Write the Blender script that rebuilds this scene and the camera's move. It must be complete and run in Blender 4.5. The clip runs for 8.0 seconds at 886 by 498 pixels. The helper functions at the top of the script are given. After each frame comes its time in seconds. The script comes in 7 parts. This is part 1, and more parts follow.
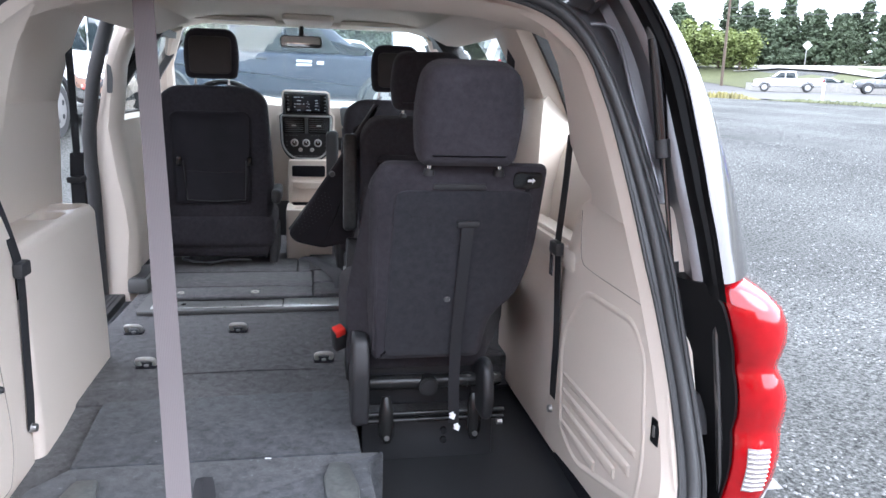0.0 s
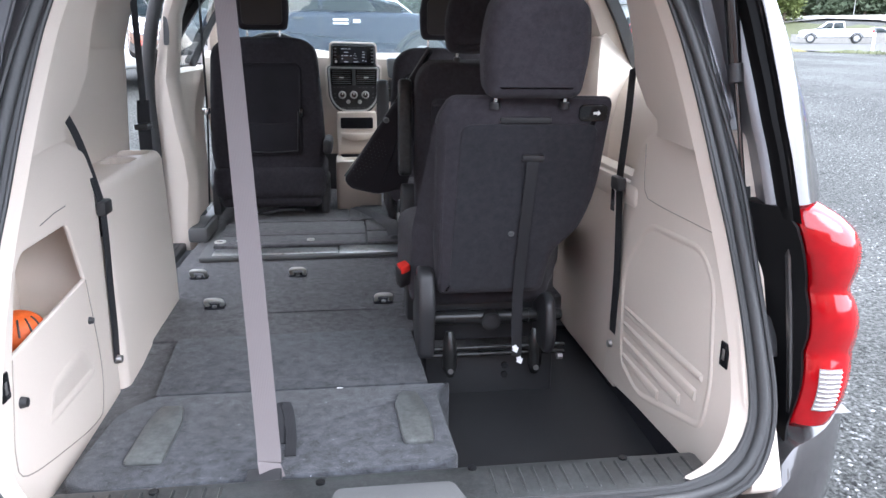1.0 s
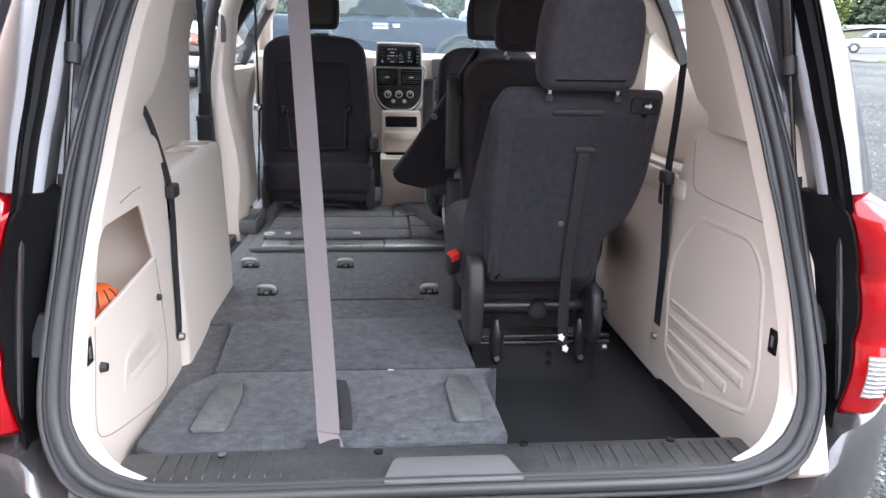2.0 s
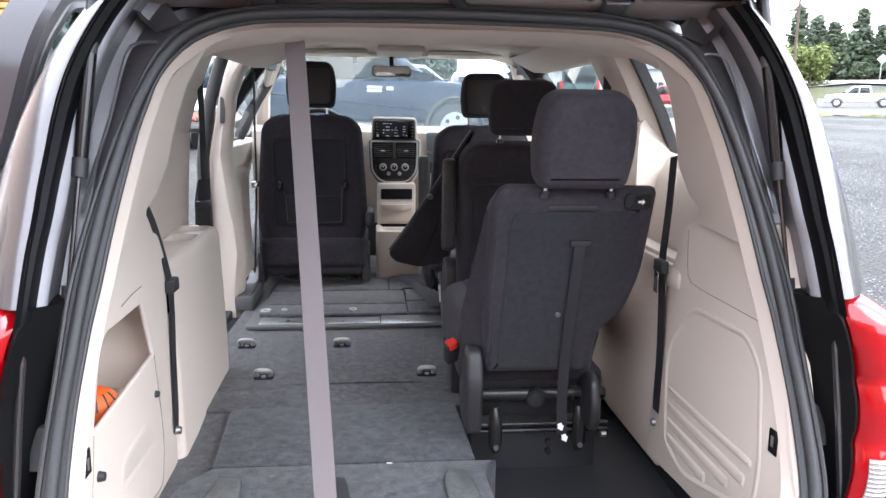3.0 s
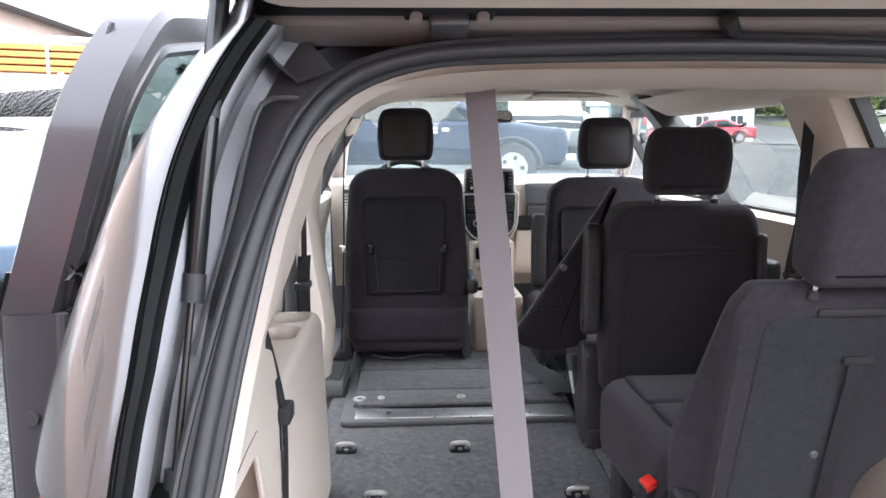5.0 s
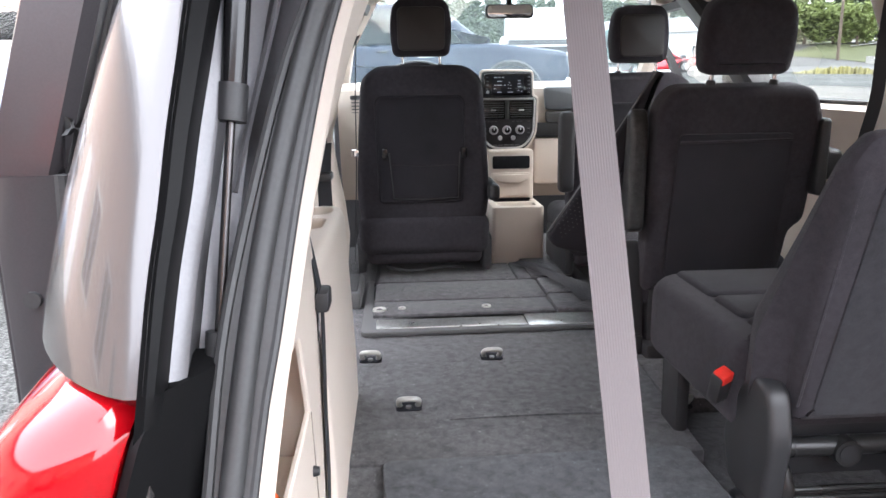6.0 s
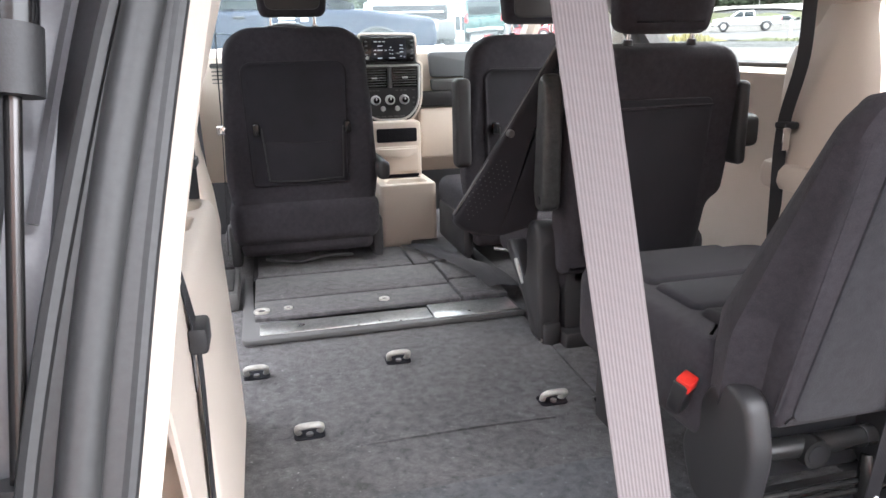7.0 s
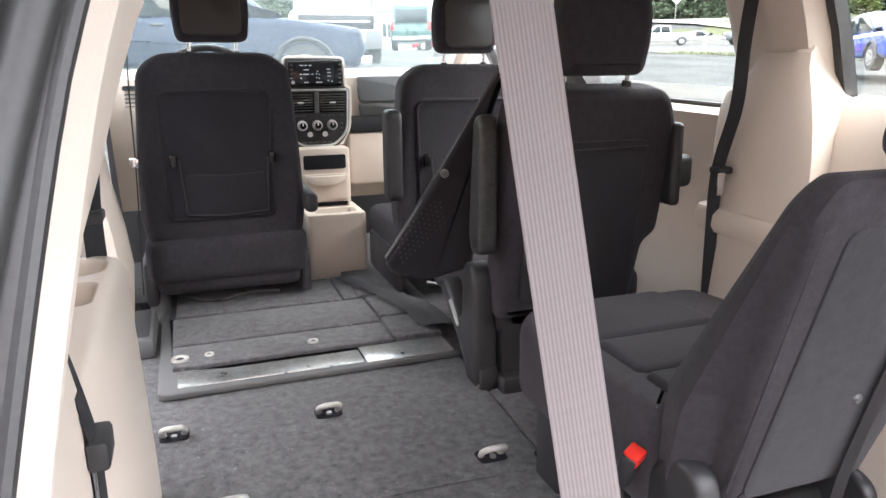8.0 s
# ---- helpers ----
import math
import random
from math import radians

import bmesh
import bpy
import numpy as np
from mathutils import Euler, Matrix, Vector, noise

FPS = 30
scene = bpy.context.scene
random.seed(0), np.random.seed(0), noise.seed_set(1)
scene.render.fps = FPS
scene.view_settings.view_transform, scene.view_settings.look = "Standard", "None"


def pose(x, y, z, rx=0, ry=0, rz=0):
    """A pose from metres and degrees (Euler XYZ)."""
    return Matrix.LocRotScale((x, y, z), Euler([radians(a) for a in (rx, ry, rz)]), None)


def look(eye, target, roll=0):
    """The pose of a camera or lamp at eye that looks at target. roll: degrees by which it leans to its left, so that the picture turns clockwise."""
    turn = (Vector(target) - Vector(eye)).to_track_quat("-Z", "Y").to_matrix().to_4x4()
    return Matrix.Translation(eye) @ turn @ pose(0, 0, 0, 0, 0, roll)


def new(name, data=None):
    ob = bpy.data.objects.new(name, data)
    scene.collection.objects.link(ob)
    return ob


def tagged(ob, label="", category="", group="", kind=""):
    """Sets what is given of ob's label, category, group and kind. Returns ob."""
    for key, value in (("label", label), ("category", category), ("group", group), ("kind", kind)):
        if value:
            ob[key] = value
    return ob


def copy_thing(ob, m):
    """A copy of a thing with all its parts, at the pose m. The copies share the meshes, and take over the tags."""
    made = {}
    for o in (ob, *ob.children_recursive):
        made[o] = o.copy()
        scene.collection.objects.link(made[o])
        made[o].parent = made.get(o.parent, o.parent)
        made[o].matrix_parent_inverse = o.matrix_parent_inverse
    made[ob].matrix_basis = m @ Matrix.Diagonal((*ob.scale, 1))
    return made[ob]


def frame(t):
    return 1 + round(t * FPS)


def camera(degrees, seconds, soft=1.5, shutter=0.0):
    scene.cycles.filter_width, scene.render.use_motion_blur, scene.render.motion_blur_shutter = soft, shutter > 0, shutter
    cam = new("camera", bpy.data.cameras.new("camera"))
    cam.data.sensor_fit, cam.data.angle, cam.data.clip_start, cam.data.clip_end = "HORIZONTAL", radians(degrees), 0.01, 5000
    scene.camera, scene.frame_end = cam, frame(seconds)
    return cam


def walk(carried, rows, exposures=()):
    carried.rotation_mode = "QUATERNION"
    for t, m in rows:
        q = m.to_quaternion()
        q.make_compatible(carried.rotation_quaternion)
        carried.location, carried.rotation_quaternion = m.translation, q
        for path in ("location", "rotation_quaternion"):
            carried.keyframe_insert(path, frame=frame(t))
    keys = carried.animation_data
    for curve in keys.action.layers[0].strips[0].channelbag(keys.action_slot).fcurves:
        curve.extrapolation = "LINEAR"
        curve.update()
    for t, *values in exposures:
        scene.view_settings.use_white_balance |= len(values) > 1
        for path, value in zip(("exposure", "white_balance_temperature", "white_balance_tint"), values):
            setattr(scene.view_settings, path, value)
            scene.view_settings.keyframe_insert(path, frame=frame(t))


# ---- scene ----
cam = camera(63.5, 8.0)
PATH = [
    (0, (0.012, -1.256, 1.391), (0.37, 0.667, 0.976), 1.7),
    (0.5, (-0.04, -1.266, 1.365), (0.287, 0.65, 0.893), 0.6),
    (1, (-0.07, -1.293, 1.33), (0.191, 0.621, 0.811), 0.5),
    (1.2, (-0.094, -1.308, 1.317), (0.138, 0.605, 0.783), 0.5),
    (2.3, (-0.131, -1.361, 1.297), (0.04, 0.573, 0.819), 1.1),
    (2.5, (-0.13, -1.356, 1.338), (0.045, 0.587, 0.895), 1.0),
    (2.7, (-0.141, -1.329, 1.371), (0.052, 0.626, 0.997), 0.5),
    (3, (-0.144, -1.349, 1.403), (0.051, 0.609, 1.043), 0.7),
    (3.5, (-0.146, -1.345, 1.41), (0.049, 0.619, 1.091), 0.5),
    (4, (-0.185, -1.25, 1.414), (-0.011, 0.723, 1.134), 0.5),
    (4.5, (-0.304, -1.038, 1.446), (-0.177, 0.941, 1.184), 0.3),
    (4.7, (-0.359, -0.934, 1.469), (-0.255, 1.047, 1.216), 0.1),
    (5.8, (-0.504, -0.698, 1.364), (-0.433, 1.266, 0.99), -0.7),
    (6, (-0.53, -0.654, 1.312), (-0.423, 1.295, 0.879), -0.9),
    (6.3, (-0.601, -0.523, 1.265), (-0.359, 1.399, 0.767), -1.1),
    (6.5, (-0.614, -0.423, 1.247), (-0.29, 1.485, 0.744), -0.9),
    (7, (-0.57, -0.358, 1.3), (-0.115, 1.519, 0.78), -1.4),
    (7.5, (-0.577, -0.313, 1.332), (-0.022, 1.538, 0.816), -1.2),
    (8, (-0.551, -0.253, 1.376), (0.096, 1.571, 0.871), -0.4),
]
EXPOSURES = [(0.0, 2.0, 5600, 11), (1.2, 1.95, 5650, 11), (2.5, 2.02, 5850, 12), (3.5, 2.1, 5850, 12), (4.7, 2.2, 5900, 12), (6.0, 2.38, 6050, 12), (7.0, 2.68, 6200, 12), (8.0, 2.66, 6300, 12)]
walk(cam, [(t, look(eye, target, roll)) for t, eye, target, roll in PATH], exposures=EXPOSURES)

# ---------------- world, sun, exposure ----------------
world = bpy.data.worlds.new("overcast_sky")
scene.world = world
world.use_nodes = True
wn, wl = world.node_tree.nodes, world.node_tree.links
wn.clear()
w_out = wn.new("ShaderNodeOutputWorld")
w_bg = wn.new("ShaderNodeBackground")
w_sky = wn.new("ShaderNodeTexSky")
w_sky.sky_type = "NISHITA"
w_sky.sun_disc = False
w_sky.sun_elevation, w_sky.sun_rotation = radians(47), radians(117)
w_sky.air_density, w_sky.dust_density = 1.0, 4.0
w_hsv = wn.new("ShaderNodeHueSaturation")
w_hsv.inputs["Saturation"].default_value = 0.25
w_mix = wn.new("ShaderNodeMixRGB")
w_mix.inputs["Fac"].default_value = 0.75
w_mix.inputs["Color2"].default_value = (16.0, 16.2, 16.6, 1)
w_bg.inputs["Strength"].default_value = 0.12
wl.new(w_sky.outputs["Color"], w_hsv.inputs["Color"])
wl.new(w_hsv.outputs["Color"], w_mix.inputs["Color1"])
wl.new(w_mix.outputs["Color"], w_bg.inputs["Color"])
wl.new(w_bg.outputs["Background"], w_out.inputs["Surface"])

sun = new("sun", bpy.data.lights.new("sun", "SUN"))
sun.data.energy, sun.data.angle, sun.data.color = 0.95, radians(45), (1.0, 0.93, 0.86)
sun.matrix_world = look((5.0, -2.5, 6.0), (0, 0, 0))


# ---------------- materials ----------------
def mat(name, color, rough=0.6, metal=0.0, grain=60.0, vary=0.12, bump=0.15, depth=0.002, stain=3.0, coat=0.0, sheen=0.0, spec=0.5, mottle=0.0, amount=0.3, lint=0.0):
    m = bpy.data.materials.new(name)
    m.use_nodes = True
    n, l = m.node_tree.nodes, m.node_tree.links
    b = n["Principled BSDF"]
    tc = n.new("ShaderNodeTexCoord")
    fine = n.new("ShaderNodeTexNoise")
    fine.inputs["Scale"].default_value, fine.inputs["Detail"].default_value = grain, 4.0
    wide = n.new("ShaderNodeTexNoise")
    wide.inputs["Scale"].default_value, wide.inputs["Detail"].default_value = stain, 3.0
    l.new(tc.outputs["Object"], fine.inputs["Vector"])
    l.new(tc.outputs["Object"], wide.inputs["Vector"])
    add = n.new("ShaderNodeMath")
    add.operation = "ADD"
    l.new(fine.outputs["Fac"], add.inputs[0])
    l.new(wide.outputs["Fac"], add.inputs[1])
    ramp = n.new("ShaderNodeMapRange")
    ramp.inputs["From Min"].default_value, ramp.inputs["From Max"].default_value = 0.6, 1.4
    ramp.inputs["To Min"].default_value, ramp.inputs["To Max"].default_value = 1 - vary, 1 + vary
    l.new(add.outputs[0], ramp.inputs["Value"])
    mul = n.new("ShaderNodeVectorMath")
    mul.operation = "SCALE"
    mul.inputs[0].default_value = color
    l.new(ramp.outputs["Result"], mul.inputs["Scale"])
    if mottle:
        mo = n.new("ShaderNodeTexNoise")
        mo.inputs["Scale"].default_value, mo.inputs["Detail"].default_value, mo.inputs["Roughness"].default_value = mottle, 8.0, 0.7
        l.new(tc.outputs["Object"], mo.inputs["Vector"])
        mr = n.new("ShaderNodeMapRange")
        mr.inputs["From Min"].default_value, mr.inputs["From Max"].default_value = 0.32, 0.68
        mr.inputs["To Min"].default_value, mr.inputs["To Max"].default_value = 1 - amount, 1 + amount
        l.new(mo.outputs["Fac"], mr.inputs["Value"])
        m2 = n.new("ShaderNodeVectorMath")
        m2.operation = "SCALE"
        l.new(mul.outputs["Vector"], m2.inputs[0])
        l.new(mr.outputs["Result"], m2.inputs["Scale"])
        mul = m2
    if lint:
        ln = n.new("ShaderNodeTexNoise")
        ln.inputs["Scale"].default_value, ln.inputs["Detail"].default_value = 170.0, 2.0
        l.new(tc.outputs["Object"], ln.inputs["Vector"])
        lr = n.new("ShaderNodeMapRange")
        lr.inputs["From Min"].default_value, lr.inputs["From Max"].default_value = 0.70, 0.76
        lr.inputs["To Min"].default_value, lr.inputs["To Max"].default_value = 1.0, 1.0 + lint
        l.new(ln.outputs["Fac"], lr.inputs["Value"])
        m3_ = n.new("ShaderNodeVectorMath")
        m3_.operation = "SCALE"
        l.new(mul.outputs["Vector"], m3_.inputs[0])
        l.new(lr.outputs["Result"], m3_.inputs["Scale"])
        mul = m3_
    l.new(mul.outputs["Vector"], b.inputs["Base Color"])
    rr = n.new("ShaderNodeMapRange")
    rr.inputs["From Min"].default_value, rr.inputs["From Max"].default_value = 0.3, 0.7
    rr.inputs["To Min"].default_value, rr.inputs["To Max"].default_value = max(0.02, rough * 0.85), min(1, rough * 1.15)
    l.new(wide.outputs["Fac"], rr.inputs["Value"])
    l.new(rr.outputs["Result"], b.inputs["Roughness"])
    b.inputs["Metallic"].default_value = metal
    b.inputs["Coat Weight"].default_value = coat
    b.inputs["Coat Roughness"].default_value = 0.06
    b.inputs["Sheen Weight"].default_value = sheen
    b.inputs["Specular IOR Level"].default_value = spec
    if bump:
        bp = n.new("ShaderNodeBump")
        bp.inputs["Strength"].default_value, bp.inputs["Distance"].default_value = bump, depth
        l.new(fine.outputs["Fac"], bp.inputs["Height"])
        l.new(bp.outputs["Normal"], b.inputs["Normal"])
    return m


def glass(name, tint, rough=0.0):
    m = bpy.data.materials.new(name)
    m.use_nodes = True
    b = m.node_tree.nodes["Principled BSDF"]
    b.inputs["Base Color"].default_value = (*tint, 1)
    b.inputs["Transmission Weight"].default_value = 1.0
    b.inputs["Roughness"].default_value = rough
    b.inputs["IOR"].default_value = 1.45
    return m


def glow(name, color, strength):
    m = bpy.data.materials.new(name)
    m.use_nodes = True
    b = m.node_tree.nodes["Principled BSDF"]
    b.inputs["Base Color"].default_value = (*color, 1)
    b.inputs["Emission Color"].default_value = (*color, 1)
    b.inputs["Emission Strength"].default_value = strength
    return m


def webbing(name, color, ribs):
    """Woven belt: fine lengthwise ribs across the local x of the object."""
    m = mat(name, color, 0.75, grain=900, vary=0.1, bump=0.2, depth=0.0006)
    n, l = m.node_tree.nodes, m.node_tree.links
    b = n["Principled BSDF"]
    uv = n.new("ShaderNodeUVMap")
    wv = n.new("ShaderNodeTexWave")
    wv.wave_type, wv.bands_direction = "BANDS", "X"
    wv.inputs["Scale"].default_value, wv.inputs["Distortion"].default_value = ribs, 0.1
    l.new(uv.outputs["UV"], wv.inputs["Vector"])
    bp = n.new("ShaderNodeBump")
    bp.inputs["Strength"].default_value, bp.inputs["Distance"].default_value = 0.45, 0.0006
    l.new(wv.outputs["Fac"], bp.inputs["Height"])
    l.new(bp.outputs["Normal"], b.inputs["Normal"])
    return m


M_FABRIC = mat("charcoal_seat_fabric", (0.036, 0.033, 0.0385), 0.95, grain=700, vary=0.35, bump=0.6, depth=0.0015, stain=5, sheen=0.06, spec=0.15, mottle=60, amount=0.2)
M_FABRIC_IN = mat("black_seat_insert", (0.027, 0.0255, 0.030), 0.92, grain=900, vary=0.35, bump=0.6, depth=0.0015, stain=6, sheen=0.05, spec=0.15)
M_FELT = mat("grey_carpet_backing", (0.050, 0.052, 0.059), 1.0, grain=500, vary=0.2, bump=0.8, depth=0.002, stain=4, sheen=0.2, spec=0.15, mottle=38, amount=0.6, lint=3.5)
M_CARPET = mat("dark_grey_carpet", (0.078, 0.076, 0.079), 1.0, grain=420, vary=0.2, bump=0.9, depth=0.003, stain=4, sheen=0.2, spec=0.15, mottle=42, amount=0.55, lint=3.5)
# near-black carpet, also laid on flat plates as the shade inside hollows
M_WELL = mat("black_carpet_and_hollow_shade", (0.014, 0.014, 0.018), 1.0, grain=420, vary=0.4, bump=0.9, depth=0.003, stain=4, spec=0.15)
M_BEIGE = mat("shale_beige_plastic", (0.67, 0.585, 0.51), 0.45, grain=450, vary=0.05, bump=0.25, depth=0.0006, stain=1.5, spec=0.4)
M_LINER = mat("headliner_cloth", (0.74, 0.68, 0.60), 0.95, grain=500, vary=0.06, bump=0.3, depth=0.001)
M_BLACK = mat("black_textured_plastic", (0.025, 0.025, 0.027), 0.48, grain=500, vary=0.2, bump=0.3, depth=0.0006)
M_GLOSS = mat("glossy_black_plastic", (0.01, 0.01, 0.011), 0.18, grain=80, vary=0.2, bump=0.03)
M_RUBBER = mat("black_rubber", (0.030, 0.030, 0.031), 0.48, grain=200, vary=0.25, bump=0.15, depth=0.001)
M_GREYPL = mat("grey_plastic", (0.10, 0.10, 0.10), 0.5, grain=400, vary=0.15, bump=0.2, depth=0.0008)
M_PAINT = mat("silver_grey_paint", (0.105, 0.099, 0.100), 0.24, metal=0.7, grain=900, vary=0.06, bump=0.02, stain=2, coat=0.5)
M_PAINT_IN = mat("satin_grey_jamb_paint", (0.150, 0.147, 0.155), 0.38, metal=0.55, grain=300, vary=0.1, bump=0.04, stain=6, coat=0.25)
# the body's silver paint again, darkened to hold the shade on the open door
M_PAINT_SHADED = mat("shaded_grey_door_paint", (0.055, 0.051, 0.055), 0.35, metal=0.5, grain=300, vary=0.1, bump=0.03, stain=4, coat=0.3)
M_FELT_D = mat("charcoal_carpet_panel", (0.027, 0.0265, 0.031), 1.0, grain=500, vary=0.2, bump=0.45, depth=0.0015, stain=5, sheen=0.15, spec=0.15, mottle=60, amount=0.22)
M_GUTTER = mat("satin_black_gutter", (0.007, 0.007, 0.0075), 0.42, grain=300, vary=0.2, bump=0.1, depth=0.0006, spec=0.1)
M_SATIN = mat("satin_black_steel", (0.03, 0.03, 0.03), 0.3, metal=0.3, grain=200, vary=0.25, bump=0.08, depth=0.0006)
M_COVER = mat("worn_grey_cover_plastic", (0.095, 0.099, 0.096), 0.42, grain=300, vary=0.2, bump=0.2, depth=0.0008, stain=18, mottle=45, amount=0.35)
M_GATE = mat("taupe_gate_plastic", (0.36, 0.31, 0.285), 0.45, grain=300, vary=0.08, bump=0.15, depth=0.0006)
M_ZINC = mat("pale_zinc_loop", (0.52, 0.51, 0.48), 0.4, metal=0.5, grain=90, vary=0.2, bump=0.1, depth=0.0006)
M_SEAM = mat("moulding_joint", (0.30, 0.26, 0.22), 0.6, bump=0.0)
M_DARKPL = mat("dark_grey_plastic", (0.026, 0.026, 0.028), 0.42, grain=300, vary=0.2, bump=0.2, depth=0.0008)
M_WORN = mat("worn_black_plastic", (0.030, 0.031, 0.031), 0.40, grain=260, vary=0.4, bump=0.3, depth=0.0008, stain=14, mottle=70, amount=0.45)
M_STEEL = mat("worn_steel", (0.42, 0.41, 0.40), 0.38, metal=0.9, grain=120, vary=0.25, bump=0.1, depth=0.001)
M_DARKSTEEL = mat("dark_polished_rod", (0.10, 0.095, 0.095), 0.25, metal=0.9, grain=80, vary=0.1, bump=0.0)
M_CHROME = mat("chrome", (0.75, 0.75, 0.75), 0.12, metal=1.0, grain=60, vary=0.05, bump=0.0)
M_BRUSHED = mat("scuffed_aluminium_plate", (0.56, 0.56, 0.55), 0.32, metal=0.85, grain=90, vary=0.3, bump=0.2, depth=0.001, stain=20)
M_STRAP = webbing("grey_belt_webbing", (0.145, 0.126, 0.128), 0.95)
M_BELT = webbing("black_belt_webbing", (0.018, 0.018, 0.021), 1.0)
M_RED = mat("red_plastic", (0.62, 0.03, 0.02), 0.35, grain=200, vary=0.08, bump=0.05)
M_LENS = mat("red_lamp_lens", (0.30, 0.001, 0.004), 0.10, grain=40, vary=0.2, bump=0.03, depth=0.003, coat=0.7, stain=14, spec=0.3)
M_CLEAR = mat("clear_ribbed_lens", (0.30, 0.27, 0.27), 0.15, grain=200, vary=0.15, bump=0.5, depth=0.004, coat=1.0)
M_GLASS = glass("window_glass", (0.74, 0.79, 0.78))
M_DARKGLASS = glass("tinted_glass", (0.06, 0.08, 0.075))
M_SILVER = mat("satin_silver_trim", (0.62, 0.62, 0.61), 0.3, metal=0.35, grain=90, vary=0.08, bump=0.0)
M_DASHPAD = mat("blue_grey_dash_pad", (0.17, 0.18, 0.19), 0.38, grain=500, vary=0.08, bump=0.2, depth=0.0006)
M_VINYL = mat("dark_brown_vinyl", (0.030, 0.024, 0.022), 0.38, grain=300, vary=0.12, bump=0.15, depth=0.0006)
# windscreen glass; its reflected sky veil is put in as a faint translucent tint
M_VEILED = glass("veiled_windscreen_glass", (0.74, 0.82, 0.82))
dn, dl = M_VEILED.node_tree.nodes, M_VEILED.node_tree.links
d_mix, d_tr, d_no, d_mr = dn.new("ShaderNodeMixShader"), dn.new("ShaderNodeBsdfTranslucent"), dn.new("ShaderNodeTexNoise"), dn.new("ShaderNodeMapRange")
d_tr.inputs["Color"].default_value = (0.55, 0.68, 0.70, 1)
d_no.inputs["Scale"].default_value, d_no.inputs["Detail"].default_value = 5.0, 5.0
d_mr.inputs["To Min"].default_value, d_mr.inputs["To Max"].default_value = 0.006, 0.018
dl.new(d_no.outputs["Fac"], d_mr.inputs["Value"])
dl.new(d_mr.outputs["Result"], d_mix.inputs["Fac"])
dl.new(dn["Principled BSDF"].outputs["BSDF"], d_mix.inputs[1])
dl.new(d_tr.outputs["BSDF"], d_mix.inputs[2])
dl.new(d_mix.outputs["Shader"], dn["Material Output"].inputs["Surface"])
M_MIRROR = mat("mirror_silver", (0.85, 0.85, 0.85), 0.03, metal=1.0, bump=0.0, vary=0.01)
M_WHITEMARK = mat("white_marking", (0.8, 0.8, 0.8), 0.5, bump=0.0)
M_ORANGE = mat("orange_ball_rubber", (0.75, 0.13, 0.02), 0.55, grain=150, vary=0.15, bump=0.4)
M_SCREEN = glow("lit_display", (0.6, 0.65, 0.7), 0.05)


# ---------------- mesh helpers ----------------
# the floor and the cabin climb a little towards the nose of the van
MODE = ["shell"]
OFFSET = [Vector((0, 0, 0))]


def drift(y, side=0.031, climb=0.016):
    f = max(0.0, y - 0.3)
    return Vector((side * f, 0, climb * f))


def part(name, bm, material, parent=None, label="", smooth=True):
    """Links a bmesh as one mesh object under a thing or a part."""
    bmesh.ops.remove_doubles(bm, verts=bm.verts, dist=1e-5)
    bmesh.ops.recalc_face_normals(bm, faces=bm.faces)
    if MODE[0] == "cabin":
        bmesh.ops.translate(bm, vec=OFFSET[0], verts=bm.verts)
    elif MODE[0] in ("shell", "floor"):
        for v in bm.verts:
            v.co += drift(v.co.y, 0.031 if MODE[0] == "floor" else 0.0)
    me = bpy.data.meshes.new(name)
    bm.to_mesh(me)
    bm.free()
    me.materials.append(material)
    if smooth:
        me.shade_smooth()
        me.set_sharp_from_angle(angle=radians(38))
    ob = new(name, me)
    if parent is not None:
        ob.parent = parent
        bpy.context.view_layer.update()
        ob.matrix_parent_inverse = parent.matrix_world.inverted()
    if label:
        tagged(ob, label)
    return ob


def thing(name, label, category, at=(0, 0, 0), group=""):
    e = new(name)
    OFFSET[0] = drift(at[1]) if MODE[0] == "cabin" else Vector((0, 0, 0))
    e.location = Vector(at) + OFFSET[0]
    e.empty_display_size = 0.05
    bpy.context.view_layer.update()
    return tagged(e, label, category, group)


def structure(ob, label, category):
    return tagged(ob, label, category, kind="structure")


def B():
    return bmesh.new()


def merge(bm, other):
    me = bpy.data.meshes.new("tmp")
    other.to_mesh(me)
    other.free()
    bm.from_mesh(me)
    bpy.data.meshes.remove(me)
    return bm


def box(bm, lo, hi, r=0.0, seg=2, m=None):
    t = B()
    bmesh.ops.create_cube(t, size=1.0)
    lo, hi = Vector(lo), Vector(hi)
    for v in t.verts:
        v.co = Vector(((lo[i] + hi[i]) / 2 + v.co[i] * (hi[i] - lo[i]) for i in range(3)))
    if r:
        bmesh.ops.bevel(t, geom=t.edges[:], offset=r, segments=seg, profile=0.5, affect="EDGES", clamp_overlap=True)
    if m is not None:
        bmesh.ops.transform(t, matrix=m, verts=t.verts)
    return merge(bm, t)


def ring_faces(bm, rings, close=True, cap0=False, cap1=False):
    vs = [[bm.verts.new(p) for p in r] for r in rings]
    n = len(vs[0])
    for a, b in zip(vs[:-1], vs[1:]):
        for i in range(n if close else n - 1):
            j = (i + 1) % n
            bm.faces.new((a[i], a[j], b[j], b[i]))
    if cap0:
        bm.faces.new(vs[0][::-1])
    if cap1:
        bm.faces.new(vs[-1])
    return bm


